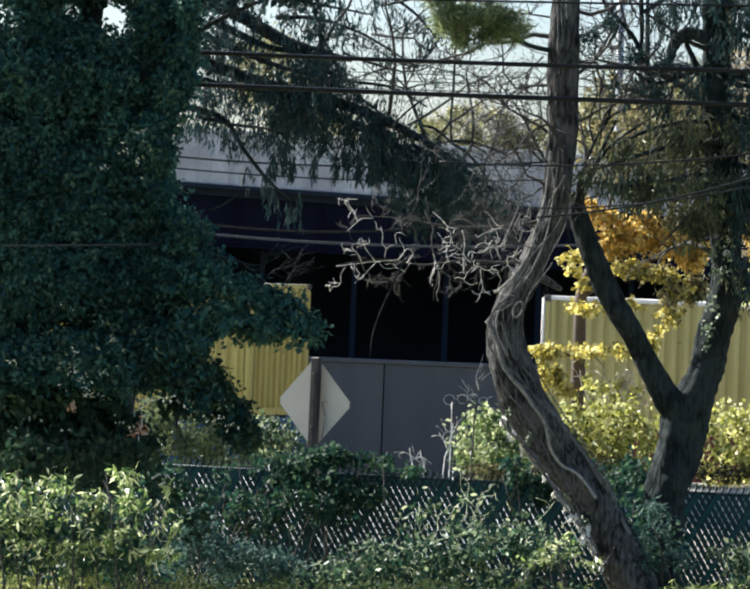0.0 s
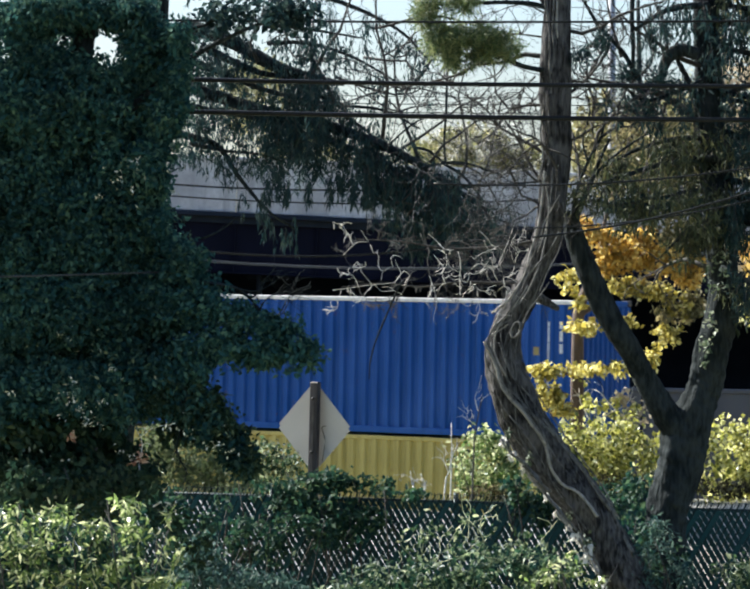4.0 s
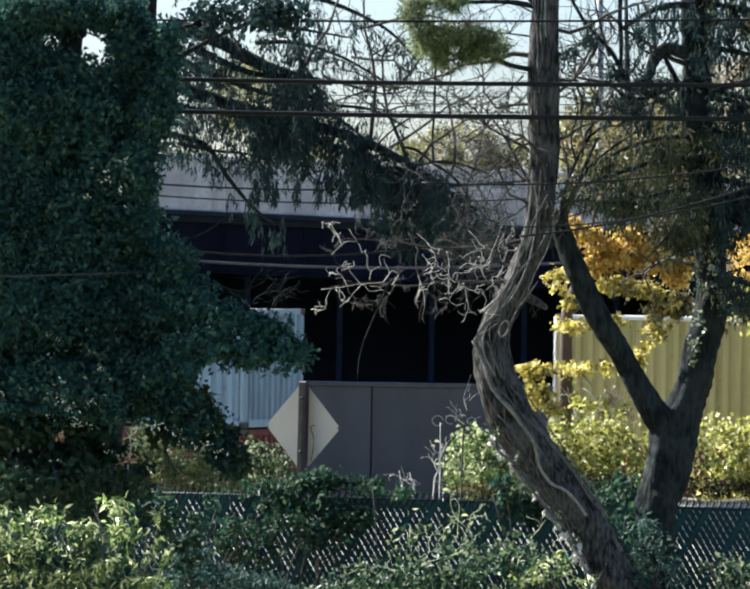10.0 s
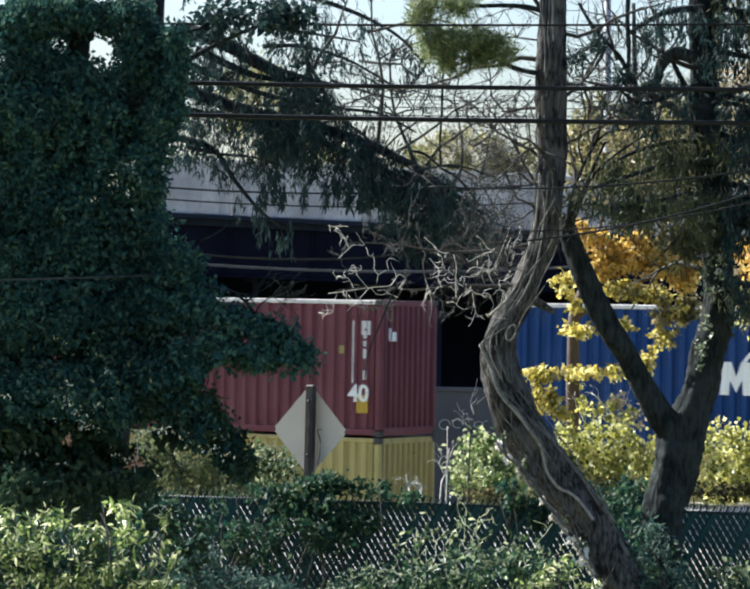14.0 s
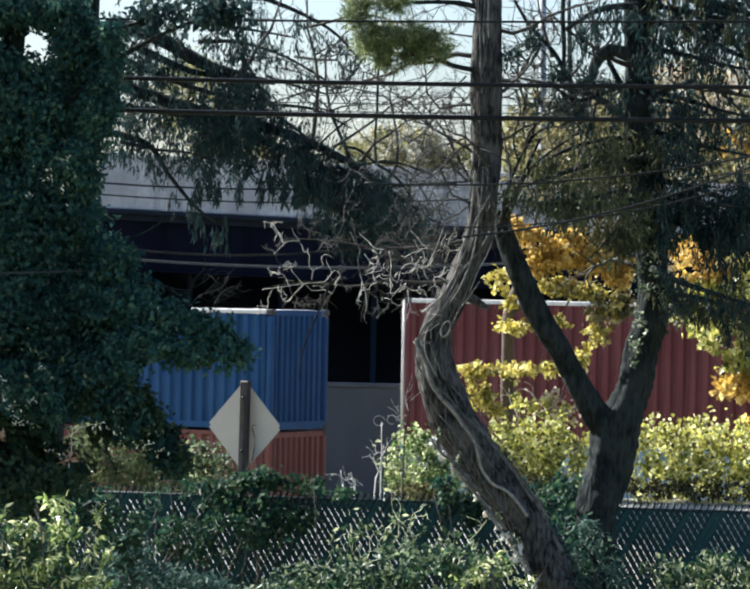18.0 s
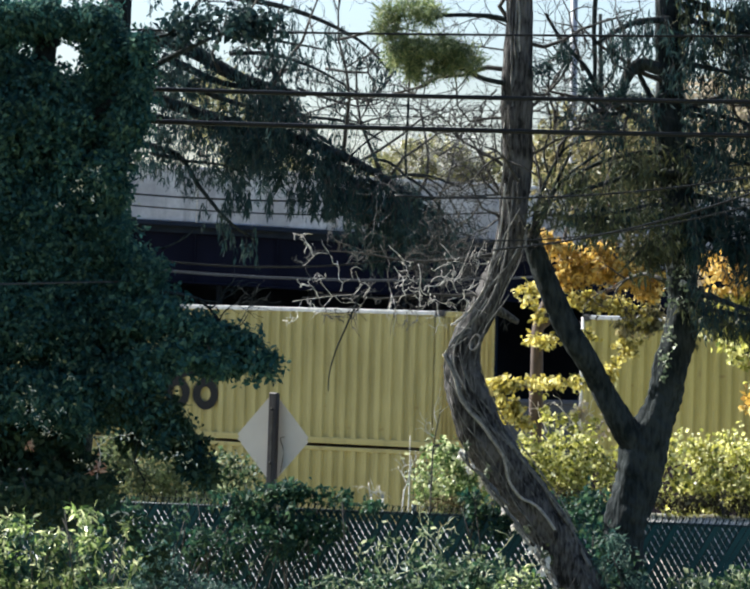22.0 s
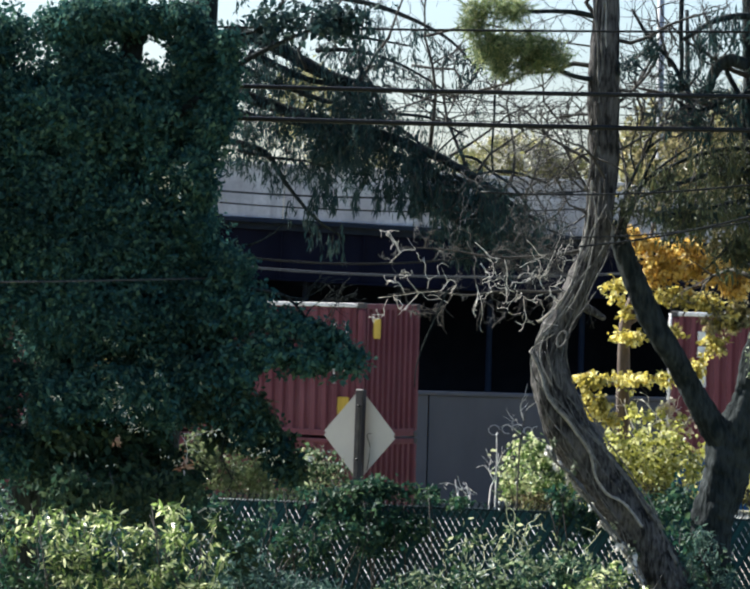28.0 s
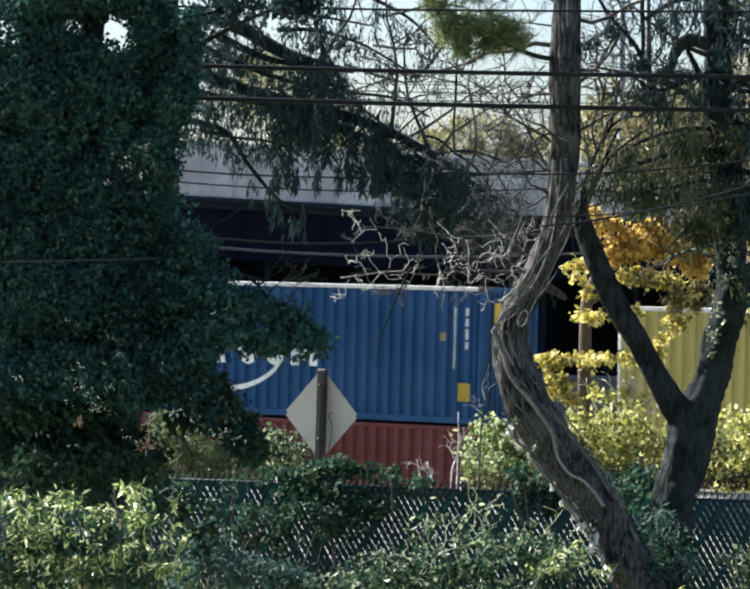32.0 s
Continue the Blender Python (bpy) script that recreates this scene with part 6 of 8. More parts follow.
limb("branch", [pr((3.431, 37.4, 8.098), 0.0501), pr((3.326, 37.4, 8.347), 0.0401), pr((3.196, 37.4, 8.595), 0.0301), pr((3.118, 37.4, 8.744), 0.0201)], M_BARK_DARK, tree2, 7, 15, 0.05, label="dark bare branch")
limb("branch", [pr((2.118, 37.2, 9.311), 0.015), pr((2.272, 37.2, 9.064), 0.0199), pr((2.451, 37.2, 8.868), 0.0199), pr((2.578, 37.2, 8.721), 0.0249), pr((2.682, 37.2, 8.498), 0.0199)], M_BARK_DARK, tree2, 7, 16, 0.05, label="dark bare branch")
limb("branch", [pr((2.639, 37.3, 8.503), 0.015), pr((2.658, 37.3, 8.829), 0.025), pr((2.638, 37.3, 9.129), 0.025), pr((2.645, 37.3, 9.529), 0.025)], M_BARK_DARK, tree2, 7, 17, 0.05, label="dark bare branch")
branches("branch", [((3.576, 37.6, 8.06), (-0.9, -0.2, 0.35), 1.6, 0.045), ((3.545, 37.6, 8.362), (0.9, -0.2, 0.2), 1.6, 0.04), ((3.503, 37.6, 6.546), (-0.8, -0.1, 0.3), 0.9, 0.03), ((2.011, 37.2, 6.965), (0.45, 0, 1), 1.7, 0.022),
                    ((2.248, 37.2, 7.667), (0.2, 0, 1), 1.6, 0.02), ((3.46, 37.6, 8.915), (-0.8, 0, 0.4), 1.3, 0.035), ((2.542, 37.4, 8.734), (-0.3, 0, 1), 1.0, 0.018), ((3.405, 37.5, 8.655), (-0.9, 0, 0.1), 1.2, 0.03), ((3.05, 37.4, 8.342), (-0.8, 0, 0.5), 1.1, 0.02), ((2.085, 37.2, 8.413), (0.5, 0, 0.8), 1.0, 0.016), ((2.241, 37.2, 8.066), (0.3, 0, 1), 1.2, 0.016)],
         M_TWIG_DARK, tree2, 41, level=2, crook=0.3, kids=5, label="dark bare branch")


def sprays(name, lines, parent, seed, mat, per=26, drop=(0.25, 0.7), needles=26, length=0.11, width=0.022, spread=0.14, tight=0.02, hang=2.2):
    """Evergreen boughs: a limb along each line, with hanging branchlets clothed in narrow, drooping needle sprays."""
    rng = np.random.default_rng(seed)
    for line in lines:
        path = smooth_path(line, 6)
        v, f = tube_np(path, 6, 0.05, rng)
        part_me("limb", mesh_np("limb", v, f, True), M_BARK_DARK, parent)
        pts, tubes = [], []
        clumps = rng.random(int(5 * len(line))) * (len(path) - 1.01)
        for q in range(int(per * len(line))):
            u = min(max(rng.choice(clumps) + rng.normal(0, 0.7), 0), len(path) - 1.01)
            i = int(u)
            p = path[i, :3] + (path[i + 1, :3] - path[i, :3]) * (u - i) + rng.standard_normal(3) * (spread * 0.5, spread * 2.0, spread * 0.5)
            dr = rng.uniform(*drop) * (0.5 + 0.5 * rng.random())
            way = np.array([rng.normal(0.05, 0.16), rng.normal(0, 0.3), -1.0])
            bend = rng.normal(0.0, 0.10)
            st = [np.append(p + way * dr * t + np.array([bend * t * (1 - t), 0, 0]), 0.006 * (1.1 - t)) for t in np.linspace(0, 1, 5)]
            tubes.append(tube_np(np.array(st), 3))
            k = int(needles * dr / drop[1]) + 4
            tt = rng.random(k)[:, None]
            pts.append(p + way * dr * tt + np.array([bend, 0, 0]) * tt * (1 - tt) + rng.standard_normal((k, 3)) * tight * (1.5 - tt))
        v, f = join_np(tubes)
        tagged(part_me("branchlet", mesh_np("branchlet", v, f), M_TWIG_DARK, parent), kind="stuff")
        v, f = leaves_np(np.vstack(pts), rng, length, width, hang=hang)
        tagged(part_me(name, mesh_np(name, v, f), mat, parent), kind="stuff")


sprays("needle_spray", [[pr((3.57, 37.4, 7.348), 0.04), pr((3.93, 37, 7.244), 0.03), pr((4.403, 36.8, 7.198), 0.02), pr((4.997, 36.8, 7.11), 0.01)],
                   [pr((3.635, 37.4, 6.547), 0.03), pr((3.896, 37, 6.4), 0.03), pr((4.322, 36.8, 6.259), 0.02), pr((4.917, 36.8, 6.072), 0.01)],
                   [pr((3.496, 37.5, 9.16), 0.04), pr((3.919, 37.2, 9.045), 0.03), pr((4.398, 37, 8.79), 0.02), pr((4.934, 36.9, 8.595), 0.01)],
                   [pr((3.434, 37.4, 9.301), 0.04), pr((3.01, 37.1, 9.22), 0.03), pr((2.651, 36.9, 8.999), 0.02)],
                   [pr((3.568, 37.5, 8.005), 0.03), pr((3.8, 37.3, 7.924), 0.02), pr((4.08, 37.1, 7.796), 0.012)],
                   [pr((3.562, 37.5, 8.331), 0.03), pr((3.843, 37.3, 8.275), 0.02), pr((4.173, 37.1, 8.146), 0.012)],
                   [pr((3.633, 37.5, 7.151), 0.03), pr((3.906, 37.2, 6.999), 0.025), pr((4.296, 37.1, 6.855), 0.02), pr((4.834, 37, 6.665), 0.01)],
                   [pr((3.498, 37.4, 8.55), 0.03), pr((3.133, 37.2, 8.382), 0.025), pr((2.778, 37.1, 8.27), 0.02), pr((2.469, 37, 8.458), 0.01)],
                   [pr((3.487, 37.5, 9.662), 0.04), pr((4.008, 37.2, 9.645), 0.03), pr((4.783, 37, 9.442), 0.02)]],
       tree2, 51, M_NEEDLE, per=11, drop=(0.15, 0.6), needles=36, length=0.10, width=0.018, tight=0.035, hang=1.2)
foliage("needle_tuft", [at((2.094, 37, 8.649), 0.12, 0.2, 0.16), at((2.313, 37, 8.852), 0.1, 0.2, 0.12), at((2.574, 37.1, 8.565), 0.16, 0.2, 0.12), at((2.982, 37.2, 8.429), 0.2, 0.2, 0.14), at((2.687, 37.2, 8.224), 0.16, 0.2, 0.12)], 900, 0.12, 0.016, M_NEEDLE, tree2, 65, "dark needle clusters", freq=5, cut=-0.05, hang=0.0)
sprays("needle_spray", [[pr((3.544, 37.5, 7.904), 0.03), pr((3.159, 37.4, 7.892), 0.025), pr((2.752, 37.3, 7.78), 0.02), pr((2.349, 37.2, 7.569), 0.01)],
                   [pr((3.574, 37.4, 7.097), 0.02), pr((3.259, 37.2, 6.938), 0.02), pr((3.006, 37.1, 6.682), 0.01)],
                   [pr((3.563, 37.4, 7.699), 0.04), pr((3.047, 37.2, 7.632), 0.03), pr((2.537, 37, 7.467), 0.02), pr((2.112, 36.9, 7.307), 0.01)],
                   [pr((3.62, 37.4, 7.349), 0.035), pr((3.243, 37.1, 7.333), 0.02), pr((2.831, 36.9, 7.221), 0.015), pr((2.43, 36.8, 7.162), 0.01)],
                   [pr((3.649, 37.5, 6.296), 0.03), pr((4.03, 37.3, 6.253), 0.025), pr((4.47, 37.2, 6.161), 0.02), pr((4.956, 37.1, 6.121), 0.01)]],
       tree2, 53, M_NEEDLE_OLIVE, per=18, drop=(0.08, 0.3), needles=24, tight=0.05, hang=0.9)
sprays("needle_spray", [[pr((3.55, 37.6, 9.471), 0.03), pr((4.135, 37.4, 9.364), 0.025), pr((4.765, 37.2, 9.16), 0.02), pr((5.251, 37.1, 9.061), 0.01)],
                   [pr((3.549, 37.6, 9.572), 0.03), pr((4.237, 37.4, 9.266), 0.025), pr((4.728, 37.3, 9.117), 0.02), pr((5.22, 37.2, 8.819), 0.01)]],
       tree2, 54, M_NEEDLE_OLIVE, per=13, drop=(0.2, 0.6), needles=30)
sprays("needle_spray", [[pr((3.544, 37.5, 9.311), 0.03), pr((3.926, 37.3, 9.242), 0.025), pr((4.304, 37.1, 9.153), 0.018), pr((4.715, 37, 9.094), 0.01)], [pr((3.552, 37.5, 8.859), 0.03), pr((3.934, 37.3, 8.777), 0.025), pr((4.313, 37.1, 8.671), 0.018), pr((4.724, 37, 8.598), 0.01)], [pr((3.56, 37.5, 8.407), 0.03), pr((3.943, 37.3, 8.312), 0.025), pr((4.322, 37.1, 8.189), 0.018), pr((4.733, 37, 8.102), 0.01)], [pr((3.568, 37.5, 7.954), 0.03), pr((3.951, 37.3, 7.877), 0.025), pr((4.329, 37.1, 7.776), 0.018), pr((4.74, 37, 7.705), 0.01)], [pr((3.577, 37.5, 7.502), 0.03), pr((3.959, 37.3, 7.412), 0.025), pr((4.338, 37.1, 7.294), 0.018), pr((4.749, 37, 7.209), 0.01)], [pr((3.583, 37.5, 7.15), 0.03), pr((3.966, 37.3, 7.047), 0.025), pr((4.345, 37.1, 6.911), 0.018), pr((4.756, 37, 6.812), 0.01)]],
       tree2, 55, M_NEEDLE, per=9, drop=(0.15, 0.6), needles=34, length=0.10, width=0.02, spread=0.2, tight=0.035, hang=1.2)
foliage("needle_tuft", [at((4.051, 37.2, 7.251), 0.274, 0.219, 0.224), at((4.501, 37.2, 7.209), 0.349, 0.279, 0.274), at((3.831, 37.2, 6.998), 0.18, 0.144, 0.199), at((4.257, 37.2, 6.906), 0.299, 0.239, 0.15), at((2.805, 37.2, 7.204), 0.449, 0.359, 0.0898), at((3.254, 37.2, 7.187), 0.249, 0.199, 0.11)], 3800, 0.11, 0.02, M_NEEDLE, tree2, 67, "dark needle clusters", freq=3, cut=-0.2, hang=0.6)
foliage("needle_tuft", [at((4.423, 37.3, 9.411), 0.36, 0.25, 0.22), at((4.216, 37.2, 9.15), 0.16, 0.2, 0.2), at((4.617, 37.2, 9.057), 0.22, 0.2, 0.16), at((4.912, 37.2, 9.312), 0.3, 0.25, 0.3)], 1400, 0.13, 0.02, M_NEEDLE, tree2, 66, "dark needle clusters", freq=4, cut=-0.1, hang=0.9)
foliage("ivy", [at((3.477, 37.3, 5.893), 0.10, 0.12, 0.28), at((3.441, 37.3, 5.642), 0.06, 0.1, 0.16), at((3.575, 37.3, 6.545), 0.16, 0.12, 0.3)], 150, 0.05, 0.036, M_IVY, tree2, 61, "pale ivy leaves", freq=6)
foliage("creeper", [at((2.972, 37.2, 3.491), 0.34, 0.25, 0.26), at((2.661, 37.9, 4.043), 0.4, 0.2, 0.25), at((2.882, 37.4, 3.825), 0.2, 0.2, 0.2)], 650, 0.07, 0.05, M_LEAF_VINE, tree2, 63, "dark creeper leaves", freq=4)
foliage("crown", [(3.4, 38.0, 12.4, 1.6, 1.2, 1.1), (4.4, 38.0, 11.4, 1.5, 1.2, 0.9), (3.6, 38.0, 13.8, 1.3, 1.2, 1.2)], 9000, 0.14, 0.035, M_NEEDLE, tree2, 64, freq=1.6, cut=-0.15)
limb("branch", [pr((2.042, 37.2, 6.925), 0.0299), pr((2.127, 37.2, 7.191), 0.0249), pr((2.247, 37.2, 7.443), 0.0199), pr((2.393, 37.2, 7.62), 0.015), pr((2.615, 37.2, 7.799), 0.0125), pr((2.812, 37.2, 7.927), 0.00748)], M_BARK_DARK, tree2, 6, 310, 0.08, label="dark bare branch", n=4)
limb("branch", [pr((2.04, 37.2, 7.015), 0.0249), pr((2.085, 37.2, 7.315), 0.0199), pr((2.194, 37.2, 7.616), 0.0175), pr((2.324, 37.2, 7.868), 0.015), pr((2.361, 37.2, 8.043), 0.00997), pr((2.415, 37.2, 8.369), 0.00748)], M_BARK_DARK, tree2, 6, 311, 0.08, label="dark bare branch", n=4)
limb("branch", [pr((2.324, 37.2, 7.868), 0.015), pr((2.472, 37.2, 7.981), 0.0125), pr((2.661, 37.2, 8.014), 0.00997), pr((2.882, 37.2, 8.203), 0.00748)], M_BARK_DARK, tree2, 6, 312, 0.08, label="dark bare branch", n=4)
limb("branch", [pr((2.127, 37.2, 7.191), 0.015), pr((2.301, 37.2, 7.219), 0.0125), pr((2.486, 37.2, 7.183), 0.00997), pr((2.673, 37.2, 7.301), 0.00598)], M_BARK_DARK, tree2, 6, 313, 0.08, label="dark bare branch", n=4)
limb("branch", [pr((2.194, 37.2, 7.616), 0.0125), pr((2.14, 37.2, 7.865), 0.00997), pr((2.209, 37.2, 8.141), 0.00798), pr((2.154, 37.2, 8.414), 0.00598)], M_BARK_DARK, tree2, 6, 314, 0.08, label="dark bare branch", n=4)
under(tree2)

# ---- drooping conifer behind the dark tree ----
con = tagged(empty("tree", (-3.432, 46, 2.1)), "dark drooping conifer with long hanging boughs", "tree")
limb("trunk", [pr((-3.538, 46, 2.227), 0.3), pr((-3.264, 46, 5.011), 0.26), pr((-2.957, 46, 8.103), 0.2), pr((-2.832, 46, 11.804), 0.14)], M_BARK_DARK, con, 12, 14)
sprays("needle_spray", [[pr((-2.554, 46, 9.645), 0.10), pr((-1.926, 45.8, 9.426), 0.09), pr((-1.361, 45.6, 9.116), 0.08), pr((-0.804, 45.4, 8.931), 0.06), pr((-0.437, 45.3, 8.871), 0.03)],
                   [pr((-2.478, 46, 8.844), 0.08), pr((-1.415, 45.7, 8.509), 0.075), pr((-0.611, 45.4, 8.326), 0.07), pr((0.002, 45.2, 8.115), 0.06), pr((0.551, 45.1, 7.849), 0.05), pr((1.038, 45, 7.522), 0.035), pr((1.527, 45, 7.199), 0.015)],
                   [pr((-2.485, 46, 9.214), 0.05), pr((-1.917, 45.8, 8.966), 0.04), pr((-1.294, 45.6, 8.751), 0.03), pr((-0.679, 45.5, 8.634), 0.015)],
                   [pr((-1.41, 45.6, 8.412), 0.03), pr((-0.854, 45.5, 8.204), 0.025), pr((-0.178, 45.3, 7.995), 0.02), pr((0.433, 45.2, 7.699), 0.012)],
                   [pr((-2.416, 46.1, 8.542), 0.05), pr((-1.917, 46, 8.515), 0.04), pr((-1.357, 45.9, 8.397), 0.03), pr((-0.859, 45.8, 8.186), 0.015)]],
       con, 81, M_NEEDLE, per=17, drop=(0.15, 0.7), needles=44, length=0.10, width=0.018, spread=0.26, tight=0.035, hang=1.1)
sprays("needle_spray", [[pr((-2.514, 45.6, 8.606), 0.03), pr((-2.084, 45.6, 8.51), 0.03), pr((-1.594, 45.6, 8.433), 0.025), pr((-1.164, 45.6, 8.343), 0.02), pr((-0.794, 45.6, 8.179), 0.01)], [pr((-2.382, 45.6, 8.089), 0.03), pr((-1.953, 45.6, 8.005), 0.02), pr((-1.524, 45.6, 7.97), 0.015), pr((-1.155, 45.6, 7.867), 0.01)], [pr((-2.283, 45.6, 9.344), 0.05), pr((-1.974, 45.6, 9.197), 0.05), pr((-1.543, 45.6, 9.021), 0.04), pr((-1.052, 45.6, 8.938), 0.03), pr((-0.622, 45.6, 8.824), 0.012)], [pr((-1.169, 45.6, 8.631), 0.02), pr((-0.679, 45.6, 8.578), 0.02), pr((-0.309, 45.6, 8.402), 0.02), pr((0.063, 45.6, 8.133), 0.01)], [pr((-0.611, 45.6, 8.182), 0.02), pr((-0.18, 45.6, 8.007), 0.02), pr((0.253, 45.6, 7.739), 0.015), pr((0.687, 45.6, 7.411), 0.01)]],
       con, 86, M_NEEDLE, per=11, drop=(0.1, 0.45), needles=42, length=0.10, width=0.02, spread=0.22, tight=0.045, hang=0.9)
sprays("needle_spray", [[pr((0.371, 45.2, 7.819), 0.03), pr((0.86, 45.2, 7.555), 0.025), pr((1.289, 45.2, 7.29), 0.02), pr((1.717, 45.2, 7.116), 0.01)], [pr((0.679, 45.2, 7.521), 0.02), pr((1.047, 45.2, 7.286), 0.015), pr((1.354, 45.2, 7.049), 0.01)], [pr((-0.176, 45.2, 7.87), 0.02), pr((0.073, 45.2, 7.51), 0.02), pr((0.32, 45.2, 7.272), 0.01)]],
       con, 89, M_NEEDLE, per=15, drop=(0.15, 0.75), needles=34, length=0.10, width=0.02, spread=0.2, tight=0.03, hang=1.4)
sprays("needle_spray", [[pr((0.552, 45.1, 7.758), 0.03), pr((0.797, 45, 7.518), 0.025), pr((1.042, 45, 7.281), 0.015)], [pr((0.005, 45.2, 7.933), 0.03), pr((0.372, 45, 7.631), 0.025), pr((0.679, 45, 7.335), 0.015)]],
       con, 82, M_NEEDLE, per=12, drop=(0.2, 0.9), needles=30, length=0.11, width=0.02, spread=0.2, tight=0.03, hang=1.4)
sprays("needle_spray", [[pr((-2.529, 46, 8.227), 0.05), pr((-2.054, 45.8, 8.073), 0.035), pr((-1.767, 45.7, 7.675), 0.028), pr((-1.389, 45.6, 7.251), 0.02), pr((-1.018, 45.6, 7.013), 0.01)]],
       con, 83, M_NEEDLE, per=7, drop=(0.15, 0.4), needles=12, length=0.12, width=0.024)
sprays("needle_spray", [[pr((-2.567, 46, 10.323), 0.06), pr((-1.441, 45.6, 10.124), 0.045), pr((-0.579, 45.4, 9.939), 0.03), pr((0.218, 45.2, 9.574), 0.02), pr((0.646, 45, 9.144), 0.01)],
                   [pr((-1.428, 45.6, 9.39), 0.03), pr((-0.934, 45.4, 9.385), 0.025), pr((-0.322, 45.3, 9.207), 0.018), pr((0.414, 45.2, 8.789), 0.010)],
                   [pr((-1.929, 45.7, 9.817), 0.03), pr((-1.429, 45.5, 9.627), 0.025), pr((-0.938, 45.4, 9.568), 0.02), pr((-0.205, 45.3, 9.452), 0.010)],
                   [pr((-1.173, 45.5, 8.961), 0.03), pr((-0.555, 45.4, 8.631), 0.022), pr((0.055, 45.3, 8.546), 0.018), pr((0.544, 45.2, 8.307), 0.010)]],
       con, 84, M_NEEDLE, per=8, drop=(0.15, 0.55), needles=26, length=0.10, width=0.02, spread=0.2, tight=0.03, hang=1.4)
branches("branch", [((-1.046, 45.4, 8.835), (0.3, 0, 1), 1.9, 0.03), ((-0.555, 45.4, 8.601), (0.1, 0, 1), 2.0, 0.03), ((0.061, 45.2, 8.177), (0.2, 0, 1), 2.2, 0.028), ((0.551, 45.2, 7.883), (0.1, 0, 1), 2.2, 0.026), ((0.977, 45, 7.581), (0.4, 0, 0.8), 1.8, 0.022),
                    ((-1.539, 45.4, 9.131), (0.2, 0, 1), 1.6, 0.026), ((-0.201, 45.4, 9.216), (0.6, 0, 0.4), 1.8, 0.02), ((0.414, 45.4, 8.862), (0.5, 0, 0.5), 1.6, 0.018), ((1.281, 45, 7.406), (0.2, 0, 0.7), 1.3, 0.02),
                    ((-0.168, 45, 7.5), (0.7, 0, -0.5), 1.1, 0.016), ((0.437, 45, 7.391), (0.6, 0, -0.6), 1.2, 0.016), ((0.921, 45, 7.339), (0.6, 0, -0.5), 1.0, 0.014), ((1.585, 45, 7.291), (0.5, 0, 0.2), 0.9, 0.012), ((0.671, 45.1, 7.881), (0.6, 0, 0.5), 1.6, 0.02), ((0.305, 45.1, 8.056), (0.8, 0, 0.5), 1.8, 0.02), ((-0.56, 45.3, 8.96), (0.8, 0, -0.2), 1.6, 0.02), ((-0.086, 45.3, 9.576), (0.7, 0, 0.2), 1.6, 0.02), ((1.277, 45.3, 8.143), (0.6, 0, 0.6), 1.4, 0.014),
                    ((0.551, 45, 7.755), (1, 0, -0.1), 1.5, 0.016), ((0.85, 45, 7.881), (1, 0, 0.1), 1.4, 0.016), ((1.038, 44.9, 7.399), (1, 0, 0.15), 1.1, 0.014), ((0.677, 44.9, 7.392), (1, 0, -0.2), 1.3, 0.014), ((1.274, 44.9, 7.644), (0.9, 0, 0.3), 1.0, 0.012), ((0.379, 44.9, 7.206), (1, 0, 0.1), 1.4, 0.014)],
         M_TWIG_DARK, con, 85, level=2, crook=0.34, kids=6, label="bare dark branch")
foliage("crown", [(1.6, 45.6, 12.6, 2.6, 1.4, 1.0), (3.6, 45.4, 12.4, 2.0, 1.2, 0.9), (-0.6, 45.8, 13.0, 2.0, 1.4, 1.2)], 12000, 0.14, 0.035, M_NEEDLE, con, 88, freq=1.6, cut=-0.15)
foliage("needle_tuft", [at((-1.281, 45.3, 8.521), 0.364, 0.4, 0.243), at((-0.913, 45.3, 8.285), 0.364, 0.4, 0.243), at((-0.546, 45.3, 8.17), 0.304, 0.4, 0.219), at((-0.179, 45.3, 8.055), 0.304, 0.4, 0.206), at((-1.151, 45.3, 8.038), 0.364, 0.4, 0.182), at((-0.661, 45.3, 7.834), 0.304, 0.4, 0.146), at((-1.398, 45.3, 8.276), 0.243, 0.4, 0.243), at((0.187, 45.3, 7.941), 0.243, 0.4, 0.182), at((0.553, 45.3, 7.856), 0.219, 0.4, 0.158), at((0.86, 45.3, 7.649), 0.243, 0.4, 0.158), at((1.046, 45.3, 7.47), 0.243, 0.4, 0.146)], 1900, 0.13, 0.024, M_NEEDLE, con, 193, "dark needle clusters", freq=3.5, cut=-0.05, hang=0.9)
foliage("needle_tuft", [at((0.365, 45, 7.389), 0.0965, 0.2, 0.133), at((0.393, 45, 7.179), 0.181, 0.2, 0.145), at((0.445, 45, 6.968), 0.278, 0.2, 0.157), at((0.569, 45, 6.79), 0.302, 0.2, 0.121), at((0.921, 45, 7.339), 0.157, 0.2, 0.181), at((0.985, 45, 7.129), 0.145, 0.2, 0.145), at((1.194, 45, 7.223), 0.181, 0.2, 0.109)], 650, 0.13, 0.022, M_NEEDLE, con, 194, "dark hanging needle clusters", freq=5, cut=-0.1, hang=1.2)
